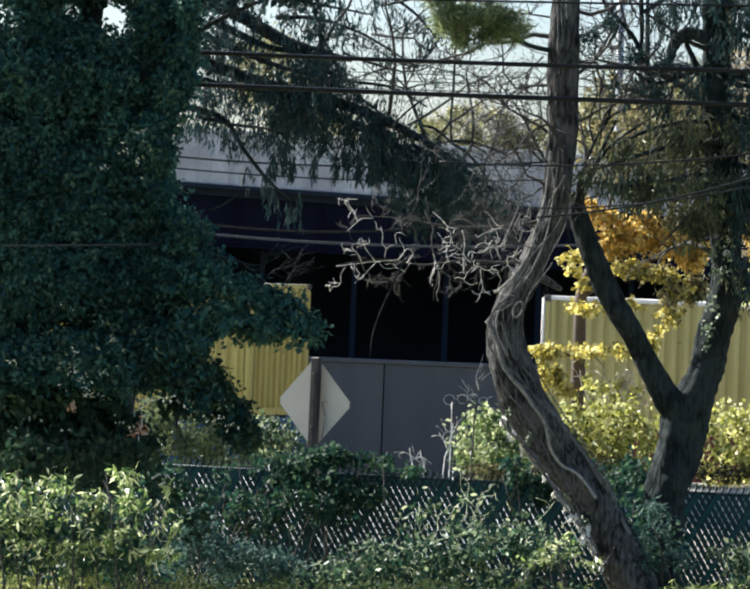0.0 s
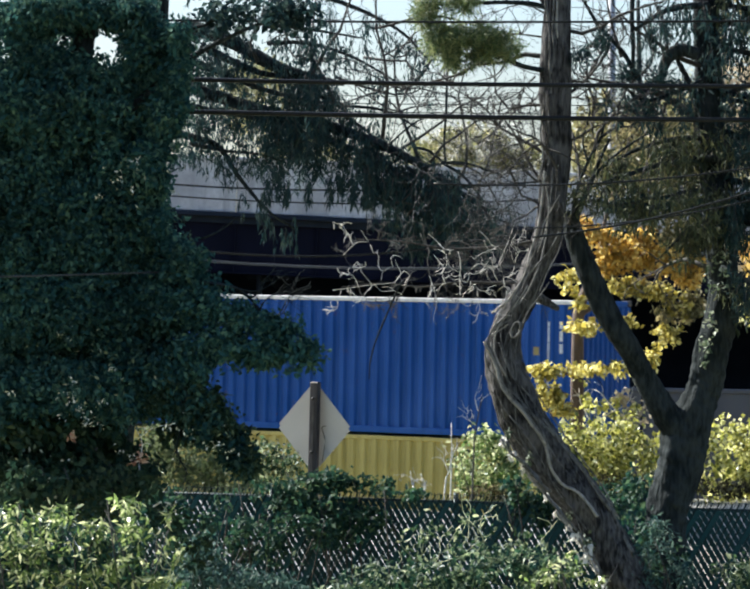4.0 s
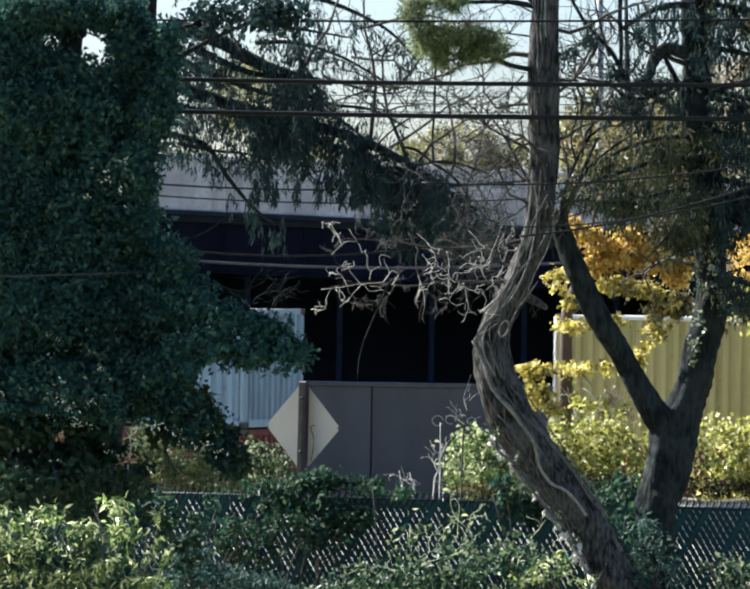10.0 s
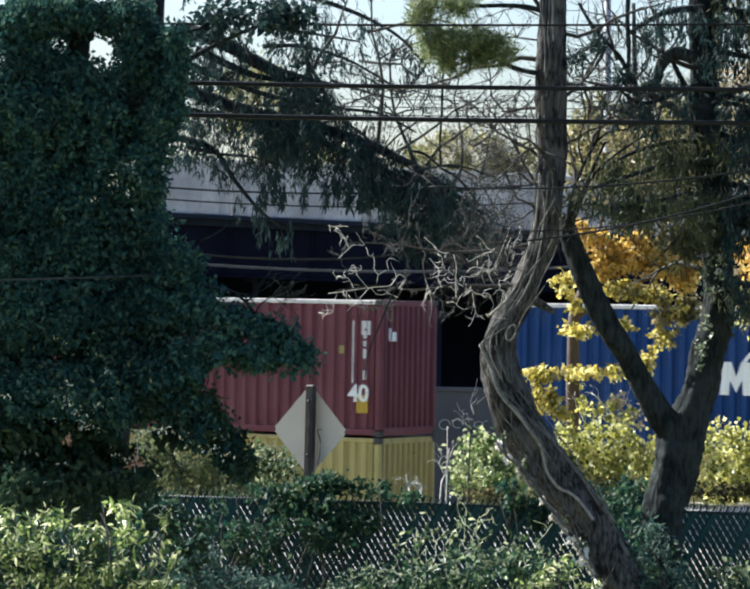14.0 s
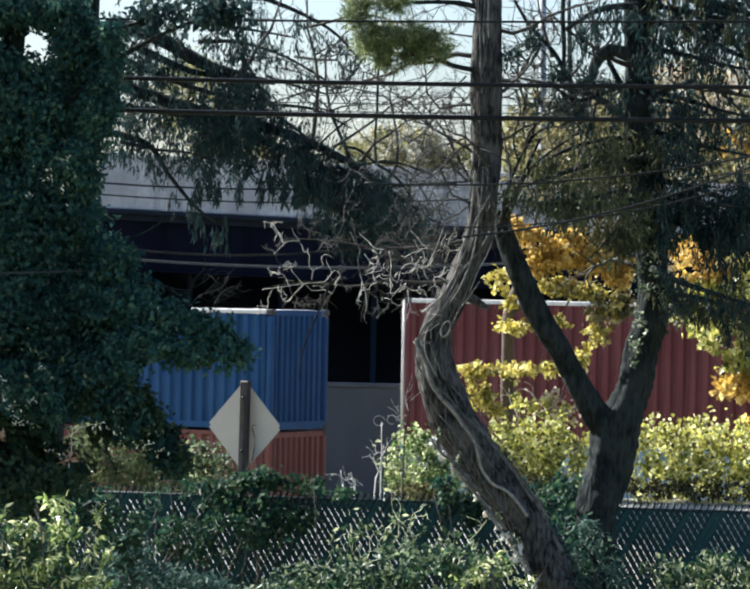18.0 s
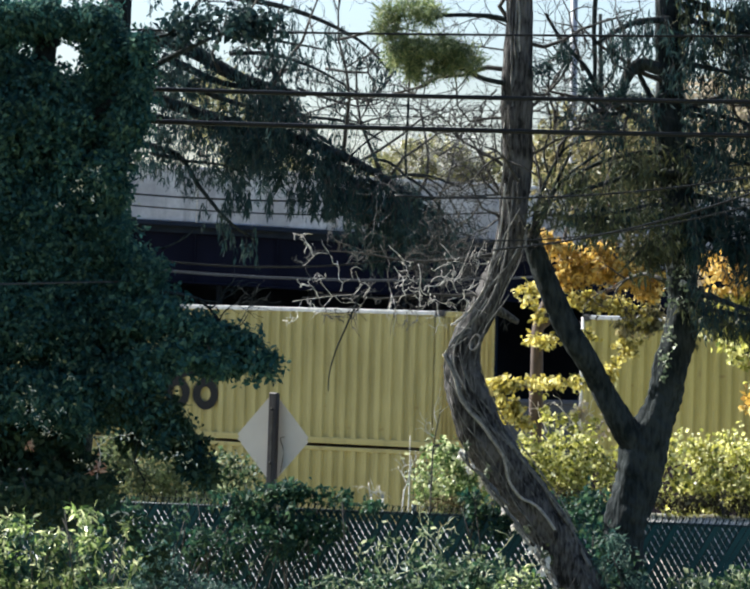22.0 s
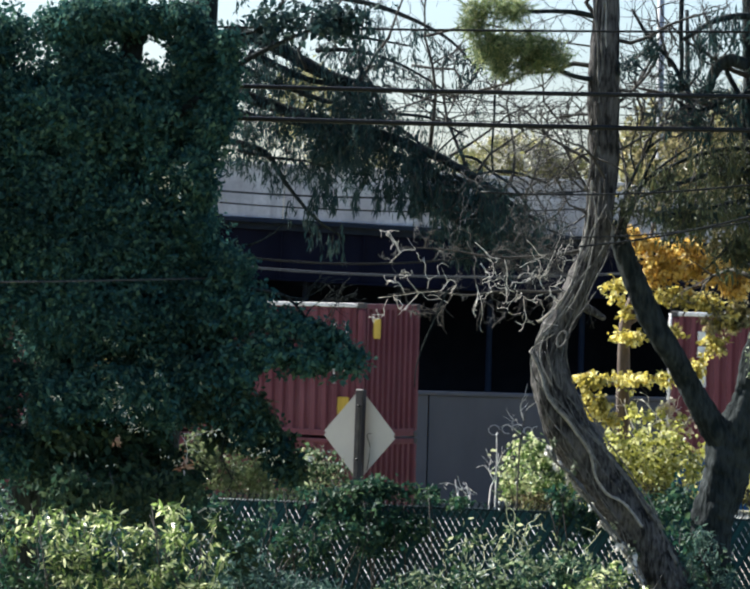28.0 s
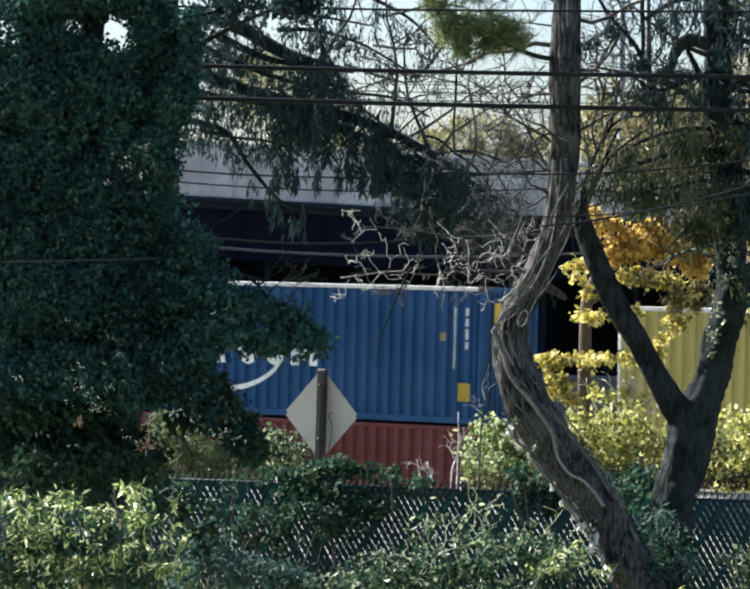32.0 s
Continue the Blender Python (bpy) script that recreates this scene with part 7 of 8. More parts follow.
foliage("needle_tuft", [at((-1.244, 45, 7.601), 0.0543, 0.15, 0.205), at((-1.133, 45, 7.483), 0.0483, 0.15, 0.181), at((-0.863, 45, 7.518), 0.0483, 0.15, 0.205), at((-0.591, 45, 7.523), 0.0422, 0.15, 0.217), at((-0.46, 45, 7.585), 0.0543, 0.15, 0.181), at((-0.29, 45, 7.558), 0.0483, 0.15, 0.205), at((-0.156, 45, 7.5), 0.0483, 0.15, 0.217), at((-0.048, 45, 7.533), 0.0543, 0.15, 0.241), at((0.072, 45, 7.565), 0.0362, 0.15, 0.181), at((-1.363, 45, 7.509), 0.0603, 0.15, 0.205)], 900, 0.12, 0.02, M_NEEDLE, con, 195, "narrow hanging needle sprays", freq=5, cut=-0.5, hang=2.0)
limb("branch", [pr((0.446, 44.8, 8.059), 0.018), pr((0.617, 44.8, 8.028), 0.018), pr((0.755, 44.8, 7.939), 0.018), pr((0.859, 44.8, 7.845), 0.018), pr((1.032, 44.8, 7.746), 0.018), pr((1.206, 44.8, 7.578), 0.018), pr((1.346, 44.8, 7.376), 0.018)], M_BARK_DARK, con, 6, 196, 0.08, label="bare dark branch", n=4)
limb("branch", [pr((0.553, 44.8, 7.805), 0.015), pr((0.723, 44.8, 7.842), 0.015), pr((0.961, 44.8, 7.881), 0.015), pr((1.201, 44.8, 7.851), 0.015), pr((1.372, 44.8, 7.786), 0.015), pr((1.544, 44.8, 7.738), 0.015)], M_BARK_DARK, con, 6, 197, 0.08, label="bare dark branch", n=4)
limb("branch", [pr((0.859, 44.8, 7.845), 0.015), pr((0.837, 44.8, 8.152), 0.015), pr((0.854, 44.8, 8.493), 0.015), pr((0.859, 44.8, 8.835), 0.015), pr((0.868, 44.8, 9.244), 0.015)], M_BARK_DARK, con, 6, 198, 0.08, label="bare dark branch", n=4)
limb("branch", [pr((0.657, 44.8, 7.705), 0.015), pr((0.897, 44.8, 7.641), 0.015), pr((1.171, 44.8, 7.577), 0.015), pr((1.478, 44.8, 7.61), 0.015), pr((1.87, 44.8, 7.624), 0.015)], M_BARK_DARK, con, 6, 199, 0.08, label="bare dark branch", n=4)
limb("branch", [pr((0.139, 44.8, 8.071), 0.012), pr((0.273, 44.8, 8.21), 0.012), pr((0.441, 44.8, 8.349), 0.012), pr((0.609, 44.8, 8.455), 0.012)], M_BARK_DARK, con, 6, 200, 0.08, label="bare dark branch", n=4)
under(con)

# ---- large dark broadleaf tree ----
oak = tagged(empty("tree", (-4.055, 36.4, 2.1)), "large dense dark-green broadleaf tree in shade", "tree")
limb("trunk", [pr((-4.055, 36.4, 2.641), 0.2), pr((-3.965, 36.2, 4.264), 0.18), pr((-3.476, 35.8, 6.214), 0.15), pr((-2.997, 35.4, 8.12), 0.12), pr((-2.841, 35.4, 10.022), 0.08)], M_BARK_DARK, oak, 12, 15)
limb("limb", [pr((-3.191, 35.4, 5.743), 0.08), pr((-2.376, 35.2, 6.044), 0.06), pr((-1.658, 35, 6.01), 0.04), pr((-0.853, 34.8, 5.886), 0.015)], M_BARK_DARK, oak, 8, 16)
limb("limb", [pr((-3.226, 35.4, 5.031), 0.07), pr((-2.455, 35.2, 5.193), 0.05), pr((-1.686, 35, 4.977), 0.03), pr((-1.158, 34.8, 4.714), 0.012)], M_BARK_DARK, oak, 8, 17)
limb("limb", [pr((-3.036, 35.4, 7.645), 0.07), pr((-2.412, 35.2, 8.025), 0.05), pr((-1.844, 35, 8.494), 0.03), pr((-1.094, 34.8, 8.868), 0.012)], M_BARK_DARK, oak, 8, 18)
def sprigs(name, blobs, n, per, length, width, mat, parent, seed, label="", gaps=(), cut=-0.2, freq=2.4, size=0.10):
    """A leafy crown: sprigs of a few large leaves each, set in clumps with dark hollows and open gaps (x, z, half width, half height) between."""
    rng = np.random.default_rng(seed)
    heads = blob_points(blobs, n, rng, freq=freq, cut=cut, shell=0.35)
    for gx_, gz_, gw_, gh_ in gaps:
        far = ((heads[:, 0] - gx_) / gw_) ** 2 + ((heads[:, 2] - gz_) / gh_) ** 2
        heads = heads[far > rng.uniform(0.35, 1.7, len(heads))]
    way = rng.standard_normal((len(heads), 1, 3))
    way[..., 2] -= 0.5
    way /= np.linalg.norm(way, axis=2, keepdims=True)
    pts = heads[:, None, :] + way * rng.uniform(0, 2 * size, (len(heads), per, 1)) + rng.standard_normal((len(heads), per, 3)) * size * 0.45
    v, f = leaves_np(pts.reshape(-1, 3), rng, length, width, 0.35)
    return tagged(part_me(name, mesh_np(name, v, f), mat, parent, label), kind="stuff")


OAK = [at((-3.522, 35, 7.854), 0.657, 0.526, 0.751), at((-2.96, 35, 7.958), 0.657, 0.526, 0.563), at((-2.308, 35, 8.204), 0.352, 0.282, 0.563), at((-2.623, 35, 7.495), 0.516, 0.413, 0.375), at((-3.503, 35, 6.822), 0.657, 0.526, 0.751), at((-2.845, 35, 6.787), 0.657, 0.526, 0.563), at((-2.333, 35, 6.984), 0.258, 0.206, 0.328), at((-2.275, 35, 6.421), 0.516, 0.413, 0.352), at((-3.018, 35, 5.986), 0.845, 0.676, 0.446), at((-2.082, 35, 6.097), 0.54, 0.432, 0.272), at((-3.624, 35, 5.74), 0.469, 0.375, 0.563), at((-2.495, 35, 5.62), 0.633, 0.507, 0.319), at((-3.119, 35, 8.964), 0.563, 0.45, 0.164), at((-2.368, 35, 8.954), 0.328, 0.263, 0.164), at((-2.269, 35, 8.627), 0.305, 0.244, 0.282), at((-3.344, 35, 8.42), 0.328, 0.263, 0.235), at((-3.539, 35, 8.839), 0.282, 0.225, 0.188)]
OAK_EDGE = [at((-2.026, 34.7, 7.866), 0.158, 0.2, 0.326), at((-2.157, 34.7, 7.398), 0.14, 0.2, 0.279), at((-2.174, 34.7, 7.026), 0.167, 0.2, 0.186), at((-1.792, 34.7, 6.521), 0.177, 0.2, 0.195), at((-1.599, 34.7, 6.106), 0.279, 0.223, 0.177), at((-1.201, 34.7, 5.973), 0.279, 0.223, 0.13), at((-0.92, 34.7, 5.848), 0.205, 0.2, 0.13), at((-1.079, 34.7, 5.659), 0.186, 0.2, 0.112), at((-1.499, 34.7, 5.759), 0.256, 0.205, 0.14), at((-2.005, 34.7, 5.401), 0.349, 0.279, 0.186), at((-1.814, 34.7, 5.171), 0.256, 0.205, 0.163), at((-1.624, 34.7, 4.942), 0.14, 0.2, 0.13), at((-1.387, 34.7, 4.691), 0.0744, 0.2, 0.102), at((-1.291, 34.7, 4.553), 0.0558, 0.2, 0.0651), at((-2.98, 34.7, 5.29), 0.651, 0.521, 0.279), at((-3.489, 34.7, 5.141), 0.326, 0.261, 0.326), at((-2.465, 34.7, 5.113), 0.372, 0.298, 0.186), at((-1.937, 34.7, 8.845), 0.13, 0.2, 0.167), at((-1.922, 34.7, 8.519), 0.13, 0.2, 0.279), at((-1.962, 34.7, 8.146), 0.112, 0.2, 0.279)]
OAK_OVER = [at((-1.447, 34.6, 5.654), 0.325, 0.2, 0.111), at((-1.029, 34.6, 5.639), 0.255, 0.2, 0.0928), at((-0.658, 34.6, 5.668), 0.158, 0.2, 0.0835), at((-1.699, 34.6, 5.492), 0.121, 0.2, 0.121), at((-0.803, 34.6, 5.462), 0.0835, 0.2, 0.0325), at((-1.213, 34.6, 5.547), 0.139, 0.2, 0.0464), at((-1.864, 34.6, 5.614), 0.139, 0.2, 0.139), at((-0.564, 34.6, 5.568), 0.0557, 0.2, 0.0371)]
OAK_SKIRT = [at((-3.429, 34.7, 4.421), 0.279, 0.3, 0.158), at((-3.056, 34.7, 4.358), 0.279, 0.3, 0.167), at((-2.683, 34.7, 4.341), 0.279, 0.3, 0.167), at((-2.381, 34.7, 4.324), 0.186, 0.3, 0.149), at((-3.332, 34.7, 4.167), 0.279, 0.3, 0.14), at((-2.866, 34.7, 4.152), 0.279, 0.3, 0.121), at((-2.494, 34.7, 4.159), 0.214, 0.3, 0.102), at((-2.22, 34.7, 4.443), 0.112, 0.3, 0.14), at((-2.047, 34.7, 5.167), 0.186, 0.3, 0.14)]
OAK_LOW = [at((-3.363, 34.9, 4.81), 0.515, 0.412, 0.328), at((-2.801, 34.9, 4.82), 0.374, 0.299, 0.234), at((-2.423, 34.9, 4.593), 0.187, 0.2, 0.168), at((-2.983, 34.9, 4.536), 0.561, 0.449, 0.14), at((-3.496, 34.9, 4.433), 0.281, 0.225, 0.14), at((-1.819, 34.9, 4.861), 0.211, 0.2, 0.0468)]
OAK_SIDE = [at((-4.288, 35, 8.731), 0.422, 0.338, 0.328), at((-4.228, 35, 7.982), 0.469, 0.375, 0.563), at((-4.305, 35, 7.042), 0.516, 0.413, 0.657), at((-4.288, 35, 6.103), 0.516, 0.413, 0.563), at((-4.225, 35, 5.26), 0.516, 0.413, 0.469), at((-4.167, 35, 4.651), 0.516, 0.413, 0.282), at((-4.933, 35, 8.063), 0.375, 0.3, 0.751), at((-4.955, 35, 6.654), 0.375, 0.3, 0.938), at((-4.884, 35, 5.342), 0.375, 0.3, 0.657)]
GAPS = [(-2.762, 8.665, 0.16, 0.122), (-2.831, 8.608, 0.0845, 0.0845), (-2.652, 8.573, 0.103, 0.16), (-2.551, 8.669, 0.0845, 0.0938), (-2.712, 8.502, 0.0845, 0.0751), (-2.585, 8.457, 0.0751, 0.0751), (-3.685, 8.592, 0.0845, 0.0751), (-3.608, 8.481, 0.0751, 0.0563), (-2.097, 8.996, 0.16, 0.16), (-1.945, 8.915, 0.131, 0.141), (-2.103, 8.818, 0.0938, 0.0845), (-1.759, 9.012, 0.141, 0.103), (-1.83, 8.795, 0.0938, 0.0845), (-1.594, 8.968, 0.113, 0.103), (-1.773, 8.449, 0.0657, 0.16), (-1.724, 8.356, 0.0657, 0.0938), (-1.827, 8.626, 0.0563, 0.0938), (-1.836, 8.095, 0.0751, 0.0845), (-1.672, 8.098, 0.103, 0.0563), (-1.762, 7.886, 0.0845, 0.0657), (-1.888, 7.827, 0.0657, 0.0845), (-2.04, 7.693, 0.0751, 0.0563), (-1.903, 7.648, 0.0938, 0.0657), (-1.5, 7.656, 0.141, 0.0845), (-2.812, 7.547, 0.0422, 0.0375), (-2.46, 7.563, 0.0516, 0.0375)]
sprigs("crown", OAK, 11500, 12, 0.064, 0.034, M_LEAF_DARK, oak, 91, gaps=GAPS, cut=-0.2, freq=1.9, size=0.08)
sprigs("crown", [(x_, y_ + 0.7, z_, a_, 0.2, c_) for x_, y_, z_, a_, b_, c_ in OAK], 6000, 10, 0.07, 0.04, M_LEAF_DARK, oak, 90, gaps=GAPS, cut=-0.4, size=0.08)
sprigs("crown", OAK_SIDE, 4600, 11, 0.066, 0.036, M_LEAF_DARK, oak, 89, cut=-0.35, freq=1.9, size=0.08)
sprigs("crown", OAK_EDGE, 2700, 9, 0.07, 0.038, M_LEAF_DARK, oak, 92, gaps=GAPS, cut=-0.1, freq=4.0, size=0.07)
sprigs("crown", OAK_OVER, 420, 8, 0.07, 0.038, M_LEAF_DARK, oak, 191, cut=-0.05, freq=6.0, size=0.05)
sprigs("crown", OAK_SKIRT, 1500, 8, 0.065, 0.036, M_LEAF_OLIVE, oak, 192, "dull olive leaves", cut=-0.2, freq=4.0, size=0.06)
sprigs("crown", [at((-1.751, 34.8, 5.24), 0.14, 0.2, 0.159), at((-1.623, 34.8, 5.135), 0.159, 0.2, 0.168), at((-1.465, 34.8, 4.918), 0.149, 0.2, 0.159), at((-1.336, 34.8, 4.734), 0.131, 0.2, 0.149), at((-1.239, 34.8, 4.563), 0.103, 0.2, 0.112), at((-1.581, 34.8, 4.846), 0.084, 0.2, 0.103), at((-1.794, 34.8, 5.029), 0.0933, 0.2, 0.112)], 620, 8, 0.07, 0.038, M_LEAF_OLIVE, oak, 193, "dull olive leaves", cut=-0.1, freq=5.0, size=0.06)
sprigs("crown", OAK_LOW, 900, 6, 0.10, 0.06, M_LEAF_OLIVE, oak, 94, "dull olive leaves", cut=-0.1, freq=3.0, size=0.07)
sprigs("crown", [at((-0.959, 34.9, 8.995), 0.42, 0.3, 0.13), at((-0.912, 34.9, 8.996), 0.234, 0.3, 0.103), at((-1.286, 34.9, 8.966), 0.234, 0.3, 0.0655), at((-1.613, 34.9, 8.936), 0.234, 0.3, 0.122)], 190, 5, 0.085, 0.055, M_NEEDLE, oak, 97, cut=-0.1, freq=4)
branches("branch", [((-1.867, 34.9, 8.768), (0.8, 0, 0.2), 1.0, 0.02), ((-1.695, 34.7, 6.29), (0.9, 0, -0.35), 1.1, 0.022), ((-2.008, 34.7, 5.587), (0.6, 0, -0.7), 1.1, 0.02), ((-1.713, 34.9, 6.712), (0.5, 0, 0.6), 0.5, 0.012)], M_BARK_DARK, oak, 99, level=2, crook=0.3, kids=5, label="dark thin branch")
foliage("glinting_leaves", [at((-2.874, 34, 5.309), 0.0547, 0.1, 0.0456), at((-2.503, 34, 5.462), 0.0456, 0.1, 0.0547), at((-2.917, 34, 5.171), 0.1, 0.1, 0.0638), at((-2.779, 34, 5.083), 0.119, 0.1, 0.0547), at((-2.575, 34, 5.155), 0.0912, 0.1, 0.0365), at((-2.731, 34, 4.947), 0.119, 0.1, 0.0638), at((-2.937, 34, 4.989), 0.0729, 0.1, 0.0456), at((-2.524, 34, 4.882), 0.0912, 0.1, 0.0456), at((-2.408, 34, 4.725), 0.0638, 0.1, 0.0638), at((-2.255, 34, 4.614), 0.0638, 0.1, 0.0729), at((-2.906, 34, 4.579), 0.0456, 0.1, 0.0273), at((-3.085, 34, 4.393), 0.0638, 0.1, 0.0365), at((-3.059, 34, 4.212), 0.082, 0.1, 0.0638), at((-2.98, 34, 4.113), 0.0638, 0.1, 0.0456), at((-1.775, 34, 5.055), 0.0456, 0.1, 0.0228), at((-1.909, 34, 4.893), 0.109, 0.1, 0.0547), at((-1.749, 34, 4.851), 0.137, 0.1, 0.0638), at((-1.496, 34, 4.741), 0.119, 0.1, 0.0638), at((-1.358, 34, 4.675), 0.0912, 0.1, 0.0547), at((-0.858, 34, 4.753), 0.0912, 0.1, 0.0638), at((-0.719, 34, 4.641), 0.0912, 0.1, 0.0729), at((-3.465, 34, 5.207), 0.0729, 0.1, 0.0228), at((-3.283, 34, 5.233), 0.0456, 0.1, 0.0182), at((-2.709, 34, 7.509), 0.0273, 0.1, 0.0228), at((-2.376, 34, 7.525), 0.0319, 0.1, 0.0273), at((-2.583, 34, 7.366), 0.0273, 0.1, 0.0273), at((-2.508, 34, 7.239), 0.0365, 0.1, 0.0365), at((-2.275, 34, 7.44), 0.119, 0.1, 0.0638), at((-2.454, 34, 7.277), 0.0729, 0.1, 0.0638), at((-2.656, 34, 7.091), 0.0456, 0.1, 0.0456), at((-2.37, 34, 7.164), 0.082, 0.1, 0.0456), at((-2, 34, 7.376), 0.0228, 0.1, 0.0273), at((-1.941, 34, 7.149), 0.0456, 0.1, 0.0273)], 300, 0.036, 0.015, M_LEAF_PALE, oak, 88, "pale leaves painted as sun flecks", freq=9, cut=-0.1)
foliage("dry_leaf_mass", [at((-2.246, 34, 4.614), 0.08, 0.1, 0.10), at((-2.865, 34, 4.808), 0.05, 0.1, 0.05)], 34, 0.065, 0.045, M_RED_LEAF, oak, 93, "pale russet dry leaves", freq=8, cut=-1)
foliage("pale_leaf_mass", [at((-2.385, 34, 7.233), 0.16, 0.1, 0.26), at((-2.515, 34, 5.589), 0.45, 0.1, 0.3), at((-2.974, 34, 5.763), 0.5, 0.1, 0.35), at((-3.271, 34, 4.572), 0.35, 0.1, 0.3), at((-2.23, 34, 4.956), 0.3, 0.1, 0.2), at((-1.503, 34.1, 4.874), 0.3, 0.1, 0.14), at((-2.38, 33.9, 7.366), 0.2, 0.1, 0.3), at((-2.639, 33.9, 5.316), 0.45, 0.1, 0.3)], 150, 0.05, 0.024, M_IVY, oak, 96, "pale leaves, sunlight put into their colour", freq=6, cut=0.1)
branches("twig", [((-2.252, 34.5, 4.383), (0.1, 0, 1), 0.5, 0.008), ((-2.109, 34.5, 4.108), (0.6, 0, 0.7), 0.5, 0.008)], M_TWIG, oak, 95, level=1, label="pale bare twig")
under(oak)

# ---- yellow autumn tree and hedge behind the fence ----
yel = tagged(empty("tree", (2.732, 47, 2.1)), "small maple with yellow and orange autumn leaves", "tree")
limb("trunk", [pr((2.72, 47, 3.199), 0.10), pr((2.695, 47, 4.585), 0.095), pr((2.685, 47, 5.467), 0.085), pr((2.712, 47, 6.098), 0.075), pr((2.929, 47, 6.606), 0.05), pr((3.235, 47, 7.116), 0.02)], M_POST, yel, 12, 19)
limb("limb", [pr((2.701, 47, 5.972), 0.04), pr((3.249, 47, 6.36), 0.03), pr((4, 47, 6.626), 0.012)], M_POST, yel, 8, 20)
limb("limb", [pr((2.69, 47, 5.215), 0.02), pr((2.941, 46.8, 5.287), 0.014), pr((3.24, 46.6, 5.359), 0.006)], M_POST, yel, 6, 22)
limb("limb", [pr((2.679, 47, 5.152), 0.02), pr((2.377, 46.8, 5.245), 0.014), pr((2.086, 46.6, 5.213), 0.006)], M_POST, yel, 6, 24)
foliage("orange_leaf_mass", [at((2.896, 46.6, 7.04), 0.262, 0.21, 0.162), at((3.276, 46.6, 6.797), 0.412, 0.33, 0.237), at((3.683, 46.6, 6.71), 0.312, 0.25, 0.219), at((4.091, 46.6, 6.624), 0.237, 0.2, 0.281), at((3.029, 46.6, 6.605), 0.225, 0.2, 0.15), at((2.738, 46.6, 7.162), 0.112, 0.2, 0.0875), at((3.459, 46.6, 7.05), 0.25, 0.2, 0.1)], 5200, 0.075, 0.055, M_LEAF_ORANGE, yel, 101, freq=8.0, cut=0.1, shell=0.15)
foliage("yellow_leaf_mass", [at((2.543, 46.8, 6.441), 0.201, 0.2, 0.163), at((3.235, 46.8, 6.359), 0.364, 0.291, 0.125), at((3.675, 46.8, 6.304), 0.264, 0.211, 0.151), at((2.719, 46.6, 5.824), 0.264, 0.211, 0.125), at((3.992, 46.8, 6.122), 0.201, 0.2, 0.176), at((3.35, 46.8, 5.909), 0.151, 0.2, 0.0878), at((3.842, 46.8, 5.743), 0.251, 0.201, 0.163), at((2.21, 46.6, 5.247), 0.226, 0.2, 0.1), at((2.804, 46.6, 5.276), 0.376, 0.301, 0.0878), at((2.298, 46.6, 4.917), 0.176, 0.2, 0.201), at((3.21, 46.6, 5.284), 0.113, 0.2, 0.113), at((3.616, 46.8, 5.425), 0.138, 0.2, 0.125), at((2.674, 46.8, 6.148), 0.1, 0.2, 0.138)], 4600, 0.075, 0.055, M_LEAF_YELLOW, yel, 102, freq=9.0, cut=0.13, shell=0.15)
branches("twig", [((3.435, 46.9, 6.111), (0.6, 0, 0.8), 1.0, 0.012), ((3.175, 46.9, 6.61), (0.7, 0, 0.7), 1.0, 0.012), ((3.875, 46.9, 6.119), (-0.2, 0, 1), 0.9, 0.012), ((2.727, 46.9, 5.281), (1, 0, 0.1), 0.7, 0.008)], M_TWIG_DARK, yel, 110, level=1, kids=4, label="dark thin twig")
limb("limb", [pr((2.929, 47, 6.606), 0.03), pr((3.055, 47.2, 7.369), 0.025), pr((3.309, 47.4, 8.078), 0.018), pr((3.428, 47.5, 8.912), 0.008)], M_POST, yel, 6, 29)
limb("limb", [pr((3.235, 47, 7.116), 0.022), pr((3.619, 47.2, 7.633), 0.018), pr((4.005, 47.4, 8.281), 0.010)], M_POST, yel, 6, 30)
foliage("olive_leaf_mass", [at((3.921, 46.9, 7.064), 0.377, 0.302, 0.283), at((4.19, 46.9, 6.125), 0.176, 0.2, 0.283), at((3.876, 46.9, 6.057), 0.251, 0.201, 0.176), at((3.493, 46.9, 6.364), 0.314, 0.251, 0.126)], 900, 0.09, 0.065, M_GOLD, yel, 111, "olive-gold leaves with shade put into their colour", freq=5, cut=0.0, shell=0.2)
foliage("olive_leaf_mass", [at((3.243, 47.3, 7.819), 0.7, 0.5, 0.45), at((3.878, 47.3, 7.767), 0.6, 0.5, 0.5), at((2.855, 47.3, 8.256), 0.3, 0.4, 0.4), at((3.739, 47.3, 8.462), 0.6, 0.5, 0.4), at((4.141, 47.3, 7.265), 0.4, 0.4, 0.3)], 2300, 0.09, 0.06, M_GOLD, yel, 105, "thin olive leaves", freq=3.5, cut=0.0)
branches("branch", [((3.055, 47.2, 7.369), (0.3, 0, 1), 1.4, 0.014), ((3.241, 47.3, 7.946), (-0.6, 0, 1), 1.2, 0.014), ((3.619, 47.2, 7.633), (0.5, 0, 1), 1.3, 0.014), ((3.369, 47.4, 8.27), (0.4, 0, 1), 1.3, 0.012)], M_TWIG_DARK, yel, 103, level=2, crook=0.35, kids=5, label="dark bare branch")
